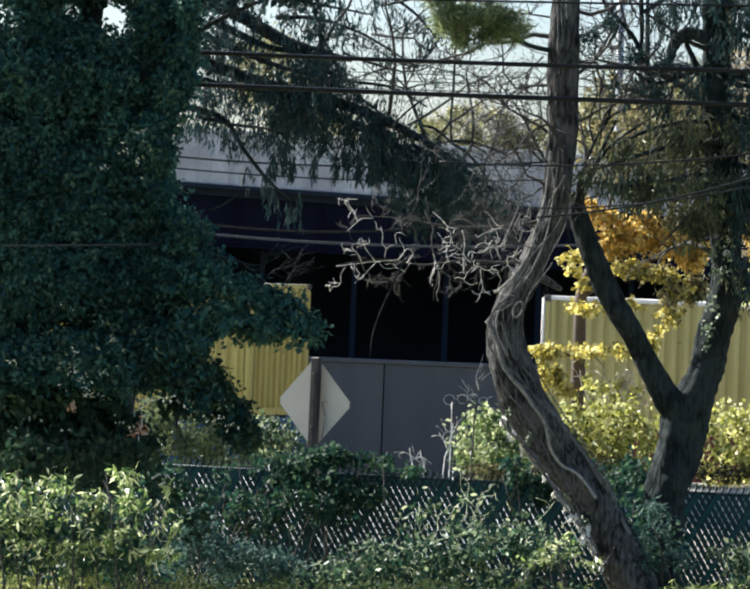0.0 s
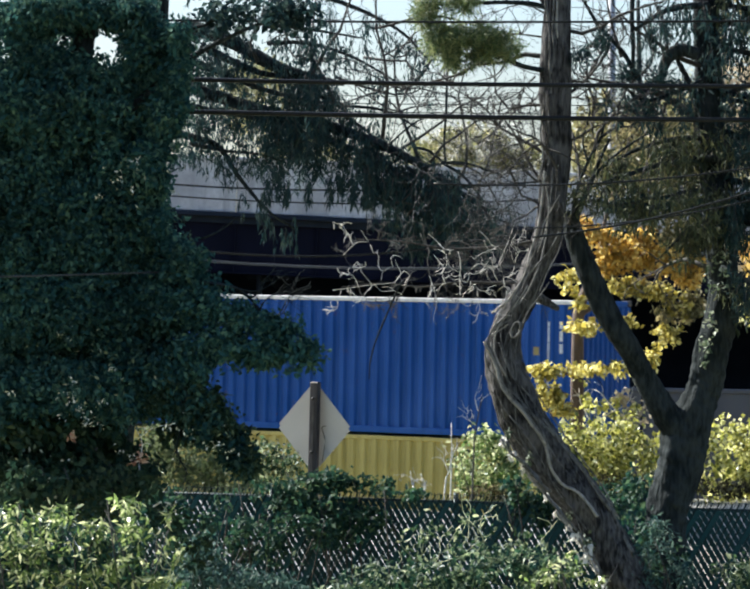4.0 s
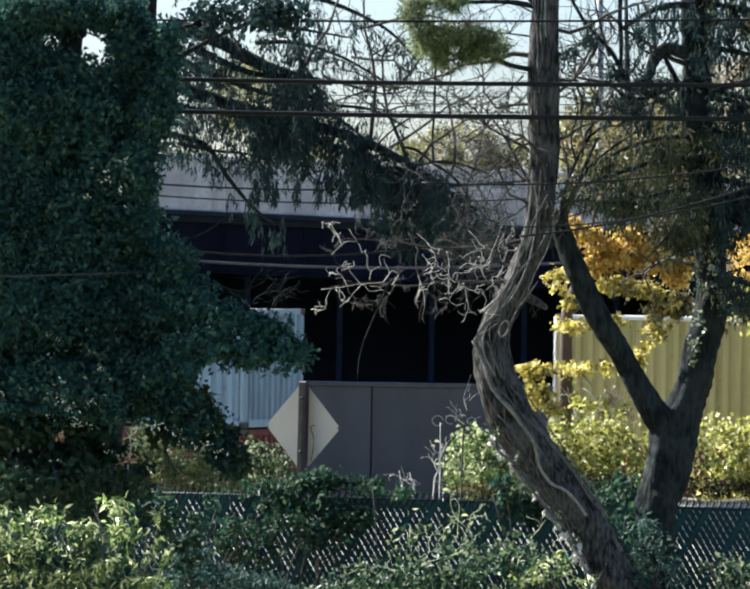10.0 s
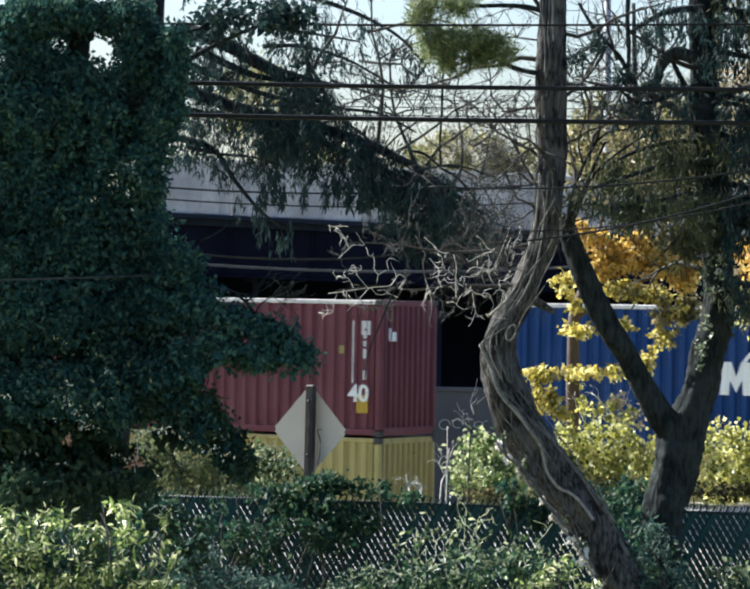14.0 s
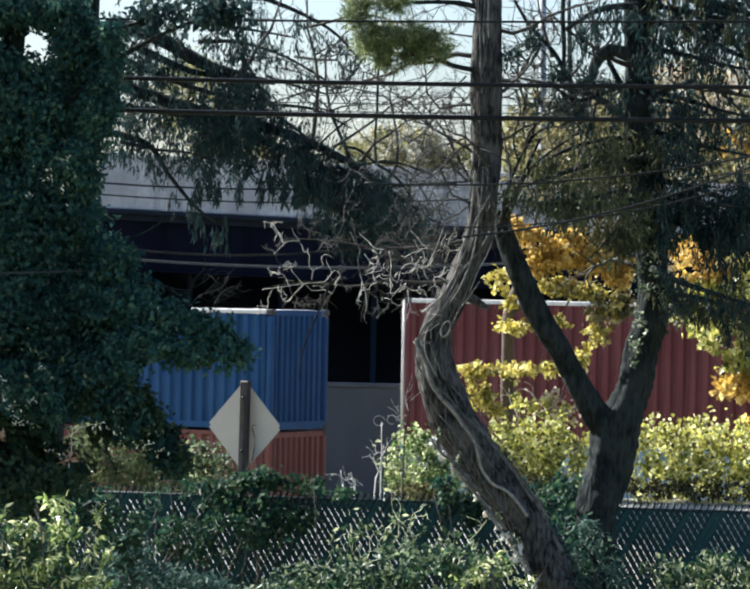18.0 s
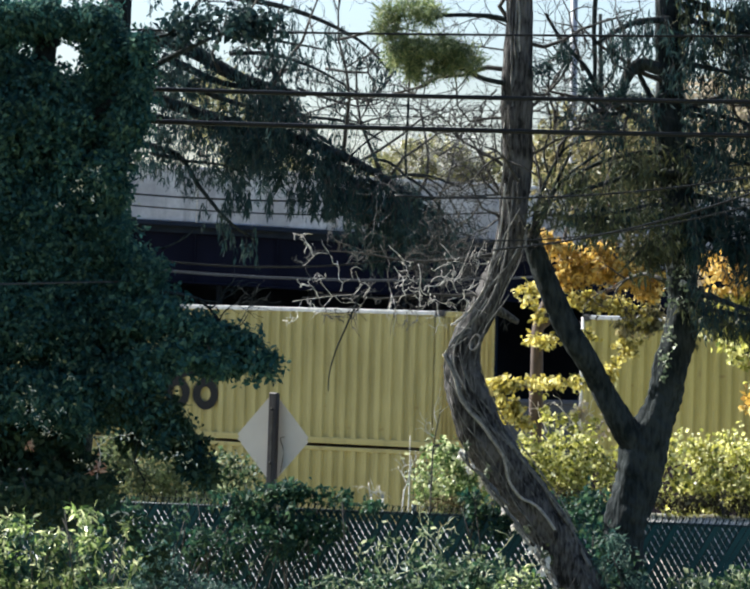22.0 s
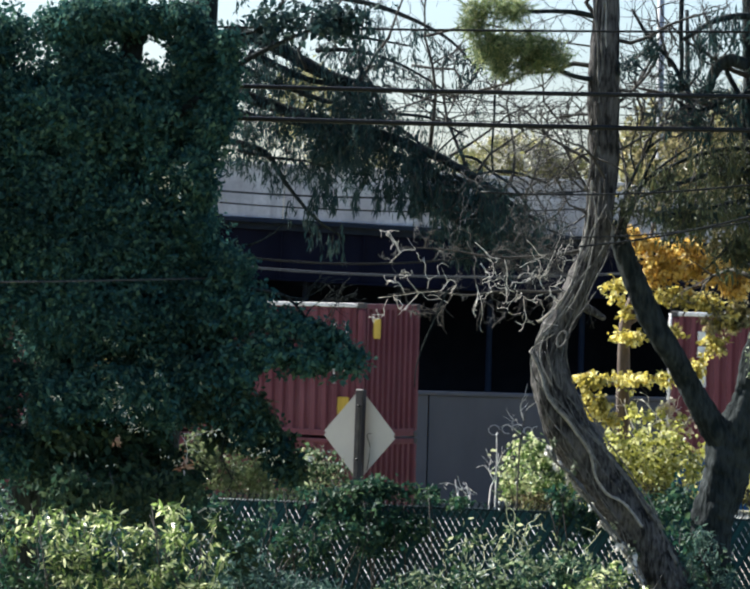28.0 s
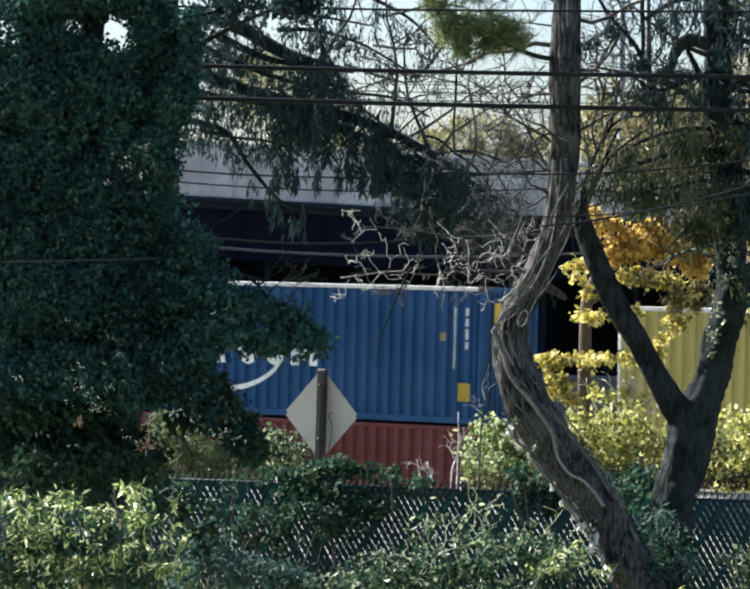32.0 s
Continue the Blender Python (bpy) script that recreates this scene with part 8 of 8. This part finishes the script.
branches("twig", [((2.934, 46.5, 4.607), (0.5, 0, 0.6), 0.6, 0.010), ((3.186, 46.5, 4.487), (0.3, 0, 0.9), 0.7, 0.010), ((2.874, 46.5, 4.481), (-0.3, 0, 0.9), 0.6, 0.01)], M_TWIG, yel, 104, level=1, label="pale bare twig")
foliage("russet_leaf_mass", [at((3.455, 46.4, 4.714), 0.2, 0.2, 0.2), at((3.234, 46.4, 4.927), 0.12, 0.2, 0.12)], 70, 0.085, 0.06, M_LEAF_TAN, yel, 109, "dry russet leaves", freq=6, cut=-0.1)
foliage("yellow_leaf_mass", [at((2.299, 46.5, 5.25), 0.249, 0.15, 0.0873), at((2.19, 46.5, 5.105), 0.0873, 0.15, 0.0873), at((2.337, 46.5, 4.896), 0.162, 0.15, 0.175), at((2.508, 46.5, 4.737), 0.125, 0.15, 0.0997)], 420, 0.075, 0.06, M_LEAF_YELLOW, yel, 187, freq=7, cut=-0.05)
foliage("lime_leaf_mass", [at((2.931, 46.5, 4.794), 0.249, 0.15, 0.0873), at((3.245, 46.5, 4.663), 0.187, 0.15, 0.112), at((2.804, 46.5, 4.917), 0.125, 0.15, 0.0623), at((2.707, 46.5, 5.102), 0.0997, 0.15, 0.0748), at((3.179, 46.5, 4.892), 0.112, 0.15, 0.0623), at((3.431, 46.5, 4.753), 0.0997, 0.15, 0.0873), at((3.517, 46.5, 5.117), 0.125, 0.15, 0.0997)], 330, 0.07, 0.055, M_LEAF_LIME, yel, 188, "pale yellow-green leaves", freq=8, cut=0.0)
under(yel)
yel2 = tagged(empty("tree", (6.058, 47, 2.1)), "thin young tree with orange autumn leaves", "tree")
limb("trunk", [pr((6.047, 47, 3.26), 0.09), pr((6, 47, 5.149), 0.08), pr((5.997, 47, 7.04), 0.06), pr((6.007, 47, 8.931), 0.04)], M_POST, yel2, 10, 25)
foliage("orange_leaf_mass", [at((5.73, 47, 5.081), 0.35, 0.3, 0.22), at((6.053, 47, 4.646), 0.3, 0.3, 0.2), at((5.862, 47, 8.235), 0.4, 0.3, 0.25), at((5.314, 47.5, 6.781), 0.5, 0.4, 0.35)], 1000, 0.11, 0.09, M_LEAF_ORANGE, yel2, 106, freq=3.0, cut=-0.1)
foliage("yellow_leaf_mass", [at((5.83, 47.5, 6.408), 0.7, 0.4, 0.4), at((5.326, 47.5, 6.144), 0.5, 0.4, 0.4), at((5.654, 47, 5.773), 0.5, 0.4, 0.3), at((5.913, 47, 5.4), 0.4, 0.3, 0.2)], 2600, 0.10, 0.07, M_LEAF_LIME, yel2, 107, freq=4.0, cut=0.0)
foliage("tan_leaf_mass", [at((4.824, 47.5, 9.192), 0.34, 0.4, 0.26), at((5.09, 47.5, 8.624), 0.4, 0.4, 0.26), at((5.527, 47.5, 9.077), 0.5, 0.4, 0.35), at((4.743, 47.5, 6.643), 0.2, 0.3, 0.3)], 900, 0.09, 0.06, M_LEAF_TAN, yel2, 108, "dry tan leaves", freq=4.5, cut=0.02)
under(yel2)


mid = tagged(empty("tree", (9.206, 122, -0.45)), "half-bare tree with thin olive-gold leaves", "tree")
limb("trunk", [(9.206, 122, -0.5, 0.22), pr((9.199, 122, 4.993), 0.18), pr((8.999, 122, 11.533), 0.11), pr((8.828, 122, 16.437), 0.06)], M_BARK_DARK, mid, 8, 26)
branches("branch", [((9.052, 122, 8.589), (-0.6, 0, 1), 4.8, 0.056), ((9.067, 122, 9.571), (0.7, 0, 1), 4.8, 0.056), ((9.014, 122, 10.715), (-0.3, 0, 1), 4.8, 0.046), ((8.999, 122, 11.533), (0.4, 0, 1), 4.4, 0.046)], M_TWIG_DARK, mid, 151, level=2, kids=6, label="bare branch")
foliage("leaf_mass", [at((8.526, 122, 10.543), 1.9, 1.5, 1.4), at((9.98, 122, 11.551), 1.7, 1.5, 2.0), at((7.842, 122, 12.166), 1.1, 1.1, 1.3), at((12.567, 122, 13.233), 2.2, 1.5, 3.0), at((14.565, 122, 11.307), 1.9, 1.5, 2.2)], 5200, 0.22, 0.13, M_GOLD, mid, 152, "olive-gold leaves", freq=0.9, cut=-0.02)
under(mid)


def bush(name, blobs, n, length, width, mat, seed, label, category="bush", stems=6, freq=3.0, cut=-0.12, z0=2.0):
    b0 = blobs[0]
    t_ = tagged(empty(name, (b0[0], b0[1], z0)), label, category)
    rng = np.random.default_rng(seed)
    for k in range(stems):
        b = blobs[k % len(blobs)]
        x, y = b[0] + rng.normal(0, b[3] * 0.3), b[1] + rng.normal(0, 0.1)
        limb("stem", [(x, y, z0 - 0.15, 0.014), (x + rng.normal(0, 0.1), y, (z0 + b[2]) / 2, 0.011), (x + rng.normal(0, 0.25), y, b[2] + b[5] * 0.6, 0.005)], M_TWIG_DARK, t_, 5, seed + k, n=3)
    foliage("leaf_mass", blobs, n, length, width, mat, t_, seed, freq=freq, cut=cut)
    under(t_)
    return t_


bush("bush", [at((1.387, 44.5, 4.08), 0.40, 0.4, 0.48), at((1.689, 44.5, 3.88), 0.3, 0.3, 0.45)], 2300, 0.07, 0.05, M_LEAF_GREEN, 111, "bright green bush behind the fence")
bush("hedge", [at((2.685, 44.3, 4.24), 0.62, 0.5, 0.52), at((3.222, 44.3, 4.096), 0.5, 0.5, 0.6), at((2.393, 44.3, 3.962), 0.4, 0.4, 0.5), at((2.932, 44.3, 4.3), 0.7, 0.4, 0.4)], 5600, 0.07, 0.05, M_LEAF_LIME, 112, "sunlit yellow-green hedge behind the fence", "hedge", freq=6, cut=0.06)
bush("hedge", [at((4.32, 44, 4.20), 0.55, 0.5, 0.56), at((4.909, 44, 4.26), 0.55, 0.5, 0.58), at((5.558, 44, 4.22), 0.6, 0.5, 0.58), at((6.206, 44, 4.28), 0.6, 0.5, 0.58)], 7800, 0.07, 0.052, M_LEAF_LIME, 113, "sunlit yellow-green hedge behind the fence", "hedge", freq=6, cut=0.06)
bush("undergrowth", [at((4.3, 43.5, 3.92), 0.4, 0.12, 0.13), at((4.9, 43.5, 3.93), 0.45, 0.12, 0.14), at((5.5, 43.5, 3.9), 0.45, 0.12, 0.13), at((6.1, 43.5, 3.92), 0.45, 0.12, 0.14)], 1500, 0.06, 0.03, M_LEAF_BROWN, 134, "brown twigs and leaves painting shade at the hedge foot", "undergrowth", freq=6, cut=-0.05)
bush("undergrowth", [at((2.6, 43.7, 3.95), 0.5, 0.1, 0.13), at((3.1, 43.7, 3.93), 0.4, 0.1, 0.13), at((1.5, 43.9, 3.8), 0.4, 0.1, 0.12)], 800, 0.06, 0.03, M_LEAF_BROWN, 135, "brown twigs and leaves painting shade inside the hedge", "undergrowth", freq=6, cut=-0.2)
bush("undergrowth", [at((2.244, 42.5, 3.768), 0.342, 0.2, 0.148), at((2.756, 42.5, 3.777), 0.342, 0.2, 0.137), at((3.156, 42.5, 3.727), 0.285, 0.2, 0.16), at((2.931, 42.5, 3.581), 0.513, 0.2, 0.148), at((1.847, 42.5, 3.646), 0.342, 0.2, 0.137)], 1500, 0.07, 0.05, M_LEAF_VINE, 129, "dark leaves painting shade under the hedge behind the fence", "undergrowth", freq=5, cut=-0.2)
bush("bush", [at((-1.092, 43.5, 4.028), 0.28, 0.3, 0.36), at((-1.271, 43.5, 4.229), 0.2, 0.2, 0.2)], 800, 0.065, 0.045, M_LEAF_BUSH, 114, "leafy bush beside the sign post")
bush("bush", [at((-2.494, 52, 3.756), 0.7, 0.5, 0.5), at((-3.052, 52, 3.781), 0.6, 0.5, 0.55), at((-2.07, 52, 3.485), 0.5, 0.5, 0.4), at((-3.813, 52, 3.453), 0.8, 0.5, 0.6)], 5200, 0.085, 0.05, M_LEAF_MOUND, 115, "sunlit olive-green bush beyond the fence", freq=3, cut=-0.2)
bush("bush", [at((-4.807, 53, 3.242), 0.8, 0.5, 0.8), at((-5.66, 53, 3.226), 0.9, 0.5, 0.9)], 2600, 0.08, 0.05, M_LEAF_VINE, 123, "dim green bush beyond the fence", freq=2)
bush("vine_clump", [at((-0.465, 39.9, 4.11), 0.36, 0.16, 0.15), at((0.017, 39.9, 4.066), 0.26, 0.16, 0.12), at((-0.887, 39.8, 3.921), 0.35, 0.14, 0.2), at((-0.296, 39.8, 3.665), 0.5, 0.12, 0.25)], 1700, 0.075, 0.05, M_LEAF_VINE, 116, "dark climbing vines piled on the fence", "vine")
bush("vine_clump", [at((-1.15, 39.6, 4.034), 0.372, 0.297, 0.138), at((-0.827, 39.6, 3.774), 0.372, 0.297, 0.159), at((-1.249, 39.6, 3.607), 0.319, 0.255, 0.212), at((-0.404, 39.6, 3.888), 0.265, 0.212, 0.159), at((-0.503, 39.6, 3.515), 0.265, 0.212, 0.212), at((-1.677, 39.6, 3.812), 0.159, 0.2, 0.212), at((0.023, 39.6, 3.737), 0.212, 0.2, 0.159)], 650, 0.075, 0.05, M_LEAF_VINE, 124, "dark vines hanging down the fence", "vine", freq=6, cut=0.1)
bush("vine_clump", [at((-1.978, 39.3, 3.719), 0.316, 0.12, 0.158), at((-1.608, 39.3, 3.62), 0.316, 0.12, 0.211), at((-1.237, 39.3, 3.522), 0.316, 0.12, 0.211), at((-0.923, 39.3, 3.633), 0.263, 0.12, 0.263), at((-0.606, 39.3, 3.586), 0.263, 0.12, 0.211), at((-0.288, 39.3, 3.486), 0.211, 0.12, 0.211), at((-1.867, 39.3, 3.405), 0.263, 0.12, 0.158), at((-2.239, 39.3, 3.556), 0.211, 0.12, 0.211), at((-1.127, 39.3, 3.287), 0.369, 0.12, 0.137)], 800, 0.075, 0.045, M_LEAF_VINE, 136, "dark trailing leaf layer over the left of the fence", "vine", freq=5, cut=0.08)
bush("vine_clump", [at((0.442, 39.5, 4.015), 0.265, 0.212, 0.0741), at((1.875, 39.5, 3.882), 0.265, 0.212, 0.212), at((2.03, 39.5, 4.097), 0.212, 0.2, 0.106), at((1.605, 39.5, 4.142), 0.159, 0.2, 0.053), at((2.931, 39.5, 4.061), 0.159, 0.2, 0.318)], 800, 0.075, 0.05, M_LEAF_VINE, 125, "dark vines at the leaning trunk's foot", "vine", freq=5, cut=-0.05)
bush("vine_clump", [at((1.666, 39.6, 3.926), 0.25, 0.12, 0.15), at((-1.568, 39.7, 3.435), 0.6, 0.1, 0.3), at((-2.318, 39.7, 3.688), 0.3, 0.1, 0.45)], 800, 0.075, 0.05, M_LEAF_VINE, 117, "thin dark vines clinging to the fence", "vine", freq=4, cut=0.0)
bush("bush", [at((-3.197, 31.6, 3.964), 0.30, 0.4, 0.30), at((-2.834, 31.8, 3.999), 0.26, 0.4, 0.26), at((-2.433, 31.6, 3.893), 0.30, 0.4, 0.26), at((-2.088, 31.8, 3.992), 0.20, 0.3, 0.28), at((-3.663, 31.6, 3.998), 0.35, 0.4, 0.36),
              at((-1.89, 31.8, 3.676), 0.26, 0.3, 0.26), at((-2.894, 31.6, 3.609), 0.55, 0.4, 0.25), at((-2.257, 31.6, 3.579), 0.4, 0.4, 0.2), at((-3.528, 31.6, 3.534), 0.5, 0.4, 0.25)], 3000, 0.085, 0.04, M_LEAF_VINE, 118, "dark backing of the bush before the dark tree, shade in its colour", freq=4, cut=-0.05)
bush("bramble", [at((0.432, 37.2, 3.27), 0.7, 0.4, 0.2), at((1.178, 37.2, 3.408), 0.5, 0.4, 0.24), at((1.768, 37, 3.384), 0.4, 0.4, 0.26), at((-0.064, 37.2, 3.111), 0.4, 0.4, 0.15), at((0.737, 37.2, 2.951), 1.6, 0.4, 0.25)], 4300, 0.09, 0.035, M_LEAF_BRAMBLE, 119, "tangled green bramble before the fence", freq=6, cut=0.03)
bush("bramble", [at((3.944, 37.4, 3.318), 0.4, 0.3, 0.2), at((4.545, 37.4, 3.379), 0.5, 0.3, 0.25), at((5.146, 37.4, 3.415), 0.5, 0.3, 0.25), at((4.151, 37.4, 2.945), 1.2, 0.4, 0.25)], 2400, 0.07, 0.045, M_LEAF_BUSH, 120, "low green bramble before the fence", freq=3)
bush("bramble", [at((-1.467, 37.4, 3.044), 0.8, 0.3, 0.3), at((-0.864, 37.4, 2.955), 0.6, 0.3, 0.25), at((-1.783, 37.6, 3.324), 0.3, 0.2, 0.3)], 2600, 0.07, 0.03, M_LEAF_TEAL, 121, "dusty grey-green bramble before the fence", freq=3)

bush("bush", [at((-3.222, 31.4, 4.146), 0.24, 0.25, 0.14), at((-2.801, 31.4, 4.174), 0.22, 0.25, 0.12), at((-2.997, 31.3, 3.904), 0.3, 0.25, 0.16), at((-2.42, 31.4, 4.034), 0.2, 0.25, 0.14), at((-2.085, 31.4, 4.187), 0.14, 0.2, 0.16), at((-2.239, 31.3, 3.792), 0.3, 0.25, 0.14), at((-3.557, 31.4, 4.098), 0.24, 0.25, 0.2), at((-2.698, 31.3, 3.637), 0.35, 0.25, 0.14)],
     2000, 0.085, 0.028, M_LEAF_GLINT, 122, "yellow-green bush before the dark tree, sunlight put into its colour", freq=9, cut=0.2)

bush("bush", [at((-3.299, 33.4, 4.376), 0.313, 0.251, 0.179), at((-2.807, 33.4, 4.429), 0.403, 0.322, 0.161), at((-2.315, 33.4, 4.438), 0.269, 0.215, 0.161), at((-2.089, 33.4, 4.353), 0.107, 0.2, 0.116), at((-3.071, 33.4, 4.156), 0.403, 0.322, 0.134), at((-2.444, 33.4, 4.167), 0.403, 0.322, 0.152), at((-1.904, 33.4, 4.043), 0.269, 0.215, 0.179), at((-1.587, 33.4, 3.825), 0.269, 0.215, 0.224)], 1500, 0.08, 0.05, M_LEAF_OLIVE, 126, "dim olive undergrowth before the fence", freq=5, cut=0.08)
bush("bush", [at((-3.075, 31.2, 4.161), 0.184, 0.2, 0.109), at((-2.701, 31.2, 4.252), 0.167, 0.2, 0.1), at((-2.179, 31.2, 4.303), 0.184, 0.2, 0.117), at((-2.987, 31.2, 3.912), 0.251, 0.201, 0.1), at((-2.528, 31.2, 3.962), 0.192, 0.2, 0.125), at((-2.028, 31.2, 4.055), 0.167, 0.2, 0.125), at((-1.774, 31.2, 3.934), 0.151, 0.2, 0.109), at((-2.273, 31.2, 3.757), 0.251, 0.201, 0.109), at((-2.774, 31.2, 3.686), 0.293, 0.234, 0.092), at((-3.151, 31.2, 3.7), 0.167, 0.2, 0.125), at((-1.854, 31.2, 3.681), 0.209, 0.2, 0.0837), at((-3.162, 31.2, 4.327), 0.0837, 0.2, 0.0586), at((-2.406, 31.2, 4.132), 0.1, 0.2, 0.0669), at((-1.78, 31.2, 4.227), 0.0753, 0.2, 0.0753)], 2600, 0.085, 0.027, M_LEAF_GLINT, 127, "sprawling yellow-green bush, sun glints put into its leaf colour", freq=10, cut=0.28)

bush("bramble", [at((2.824, 36.9, 3.51), 0.198, 0.14, 0.168), at((3.095, 36.9, 3.614), 0.198, 0.14, 0.218), at((2.967, 36.9, 3.81), 0.148, 0.14, 0.148), at((3.247, 36.9, 3.394), 0.198, 0.14, 0.168), at((2.804, 36.9, 3.287), 0.247, 0.14, 0.119), at((2.604, 36.9, 3.407), 0.109, 0.14, 0.119)], 1000, 0.075, 0.022, M_LEAF_TEAL, 132, "fine grey-green leaves round the forked tree's foot", "bramble", freq=8, cut=0.05)
bush("bramble", [at((2.142, 36.2, 3.429), 0.0971, 0.14, 0.0971), at((2.29, 36.2, 3.334), 0.107, 0.14, 0.0874), at((2.018, 36.2, 3.572), 0.0776, 0.14, 0.0971), at((1.9, 36.2, 3.424), 0.146, 0.14, 0.126), at((1.682, 36.2, 3.372), 0.146, 0.14, 0.107)], 200, 0.08, 0.036, M_LEAF_GLINT, 133, "bramble leaves with sunlight in their colour at the leaning trunk's foot", "bramble", freq=8, cut=0.08)
bush("weeds", [at((-3.169, 33.2, 3.231), 0.49, 0.392, 0.134), at((-2.412, 33.2, 3.2), 0.49, 0.392, 0.151), at((-1.654, 33.2, 3.17), 0.401, 0.32, 0.134), at((-0.942, 33.2, 3.138), 0.49, 0.392, 0.151), at((-0.141, 33.2, 3.153), 0.49, 0.392, 0.134), at((0.571, 33.2, 3.21), 0.49, 0.392, 0.134), at((1.372, 33.2, 3.18), 0.49, 0.392, 0.151), at((2.039, 33.2, 3.237), 0.312, 0.249, 0.134), at((2.973, 33.2, 3.298), 0.267, 0.214, 0.134), at((3.508, 33.2, 3.263), 0.312, 0.249, 0.151), at((4.131, 33.2, 3.275), 0.401, 0.32, 0.151)], 4200, 0.10, 0.022, M_GRASS, 128, "sunlit yellow-green weeds and grass before the fence", "weeds", freq=5, cut=0.0)
cane = tagged(empty("bramble_canes", (1.036, 37.4, 2.1)), "pale arching bramble canes before the fence", "bramble")
branches("cane", [((0.49, 37.6, 3.113), (0.2, 0, 1), 1.0, 0.008), ((0.64, 37.6, 3.166), (-0.3, 0, 1), 0.9, 0.008), ((0.938, 37.4, 3.138), (0.5, 0, 0.8), 0.9, 0.008), ((1.189, 37.4, 3.142), (-0.5, 0, 0.9), 0.8, 0.008), ((1.635, 37.3, 3.209), (-0.6, 0, 0.7), 0.8, 0.008), ((0.036, 37.6, 3.105), (0.6, 0, 0.7), 0.8, 0.008), ((-1.876, 31.5, 3.91), (0.6, 0, 0.5), 0.5, 0.006)],
         M_CANE, cane, 161, level=1, crook=0.4, kids=5, thin=0.004, label="pale green cane")
foliage("leaf_mass", [at((0.529, 37.5, 3.675), 0.25, 0.15, 0.28), at((1.078, 37.4, 3.742), 0.3, 0.15, 0.22), at((1.628, 37.3, 3.609), 0.3, 0.15, 0.25), at((2.017, 37, 3.339), 0.2, 0.15, 0.2)], 260, 0.08, 0.035, M_LEAF_BUSH, cane, 162, freq=5, cut=-0.05)
for c_ in cane.children:
    if c_.name.startswith("cane"):
        tagged(c_, "pale green cane", kind="stuff")
under(cane)

tw_b = tagged(empty("bare_sapling", (1.221, 43.8, 2.1)), "thin bare sapling with pale crooked twigs beside the green bush", "sapling")
limb("stem", [(1.221, 43.8, 2.0, 0.012), pr((1.246, 43.8, 4.202), 0.011), pr((1.274, 43.8, 4.614), 0.008), pr((1.338, 43.8, 4.967), 0.005)], M_TWIG_DARK, tw_b, 6, 44)
branches("twig", [((1.274, 43.8, 4.614), (-0.7, 0, 0.6), 0.3, 0.005), ((1.294, 43.8, 4.79), (-0.5, 0, 1), 0.35, 0.005), ((1.321, 43.8, 4.908), (0.2, 0, 1), 0.3, 0.004)], M_TWIG, tw_b, 131, level=1, crook=0.3, label="pale bare twig")
under(tw_b)

# dry stems by the fence
for k, (p, q) in enumerate((((0.889, 41, 3.885), (0.906, 41, 4.738)), ((0.817, 41, 3.884), (0.933, 41, 4.491)), ((0.46, 41, 3.877), (0.444, 41, 4.179)), ((0.592, 41, 3.88), (0.565, 41, 4.154)))):
    d_ = tagged(empty("dry_stem", (p[0], p[1], 2.1)), "thin pale dry plant stem by the fence", "dry stem", "dry stems")
    limb("stalk", [(p[0], p[1], 2.0, 0.010), (p[0] + 0.02, p[1], p[2], 0.009), ((p[0] + q[0]) / 2 + 0.015, p[1], (p[2] + q[2]) / 2, 0.007), (q[0], q[1], q[2], 0.004)], M_TWIG, d_, 5, k, n=3)
    branches("side_stalk", [(((p[0] + q[0]) / 2, p[1], (p[2] + q[2]) / 2), (0.3 * (-1) ** k, 0, 1), 0.3, 0.005)], M_TWIG, d_, 130 + k, level=1)
    under(d_)

# grass before the fence
gr = np.random.default_rng(141)
n_g = 9000
gp = np.stack([gr.uniform(-6.5, 9.0, n_g), gr.uniform(35.2, 38.6, n_g), np.zeros(n_g)], 1)
gp[:, 2] = [ground_z(x, y) for x, y, _ in gp]
v, f = leaves_np(gp, gr, 0.38, 0.012, hang=-1.6)
tagged(part_me("grass", mesh_np("grass", v, f), M_GRASS), "long green and straw grass before the fence", "grass", kind="stuff")


# ---- movement ----
def along(t):
    """How far the train has run after t seconds."""
    return 12.13 * t + 0.00787 * t * t - 0.0000554 * t ** 3


def motions():
    for thing, s, z in movers:
        rows = []
        for t in (0, 4, 8, 12, 16, 20, 24, 28, 32):
            rows.append((t, TRACK @ pose(s + along(t), WID / 2, z)))
        walk(thing, rows)


motions()
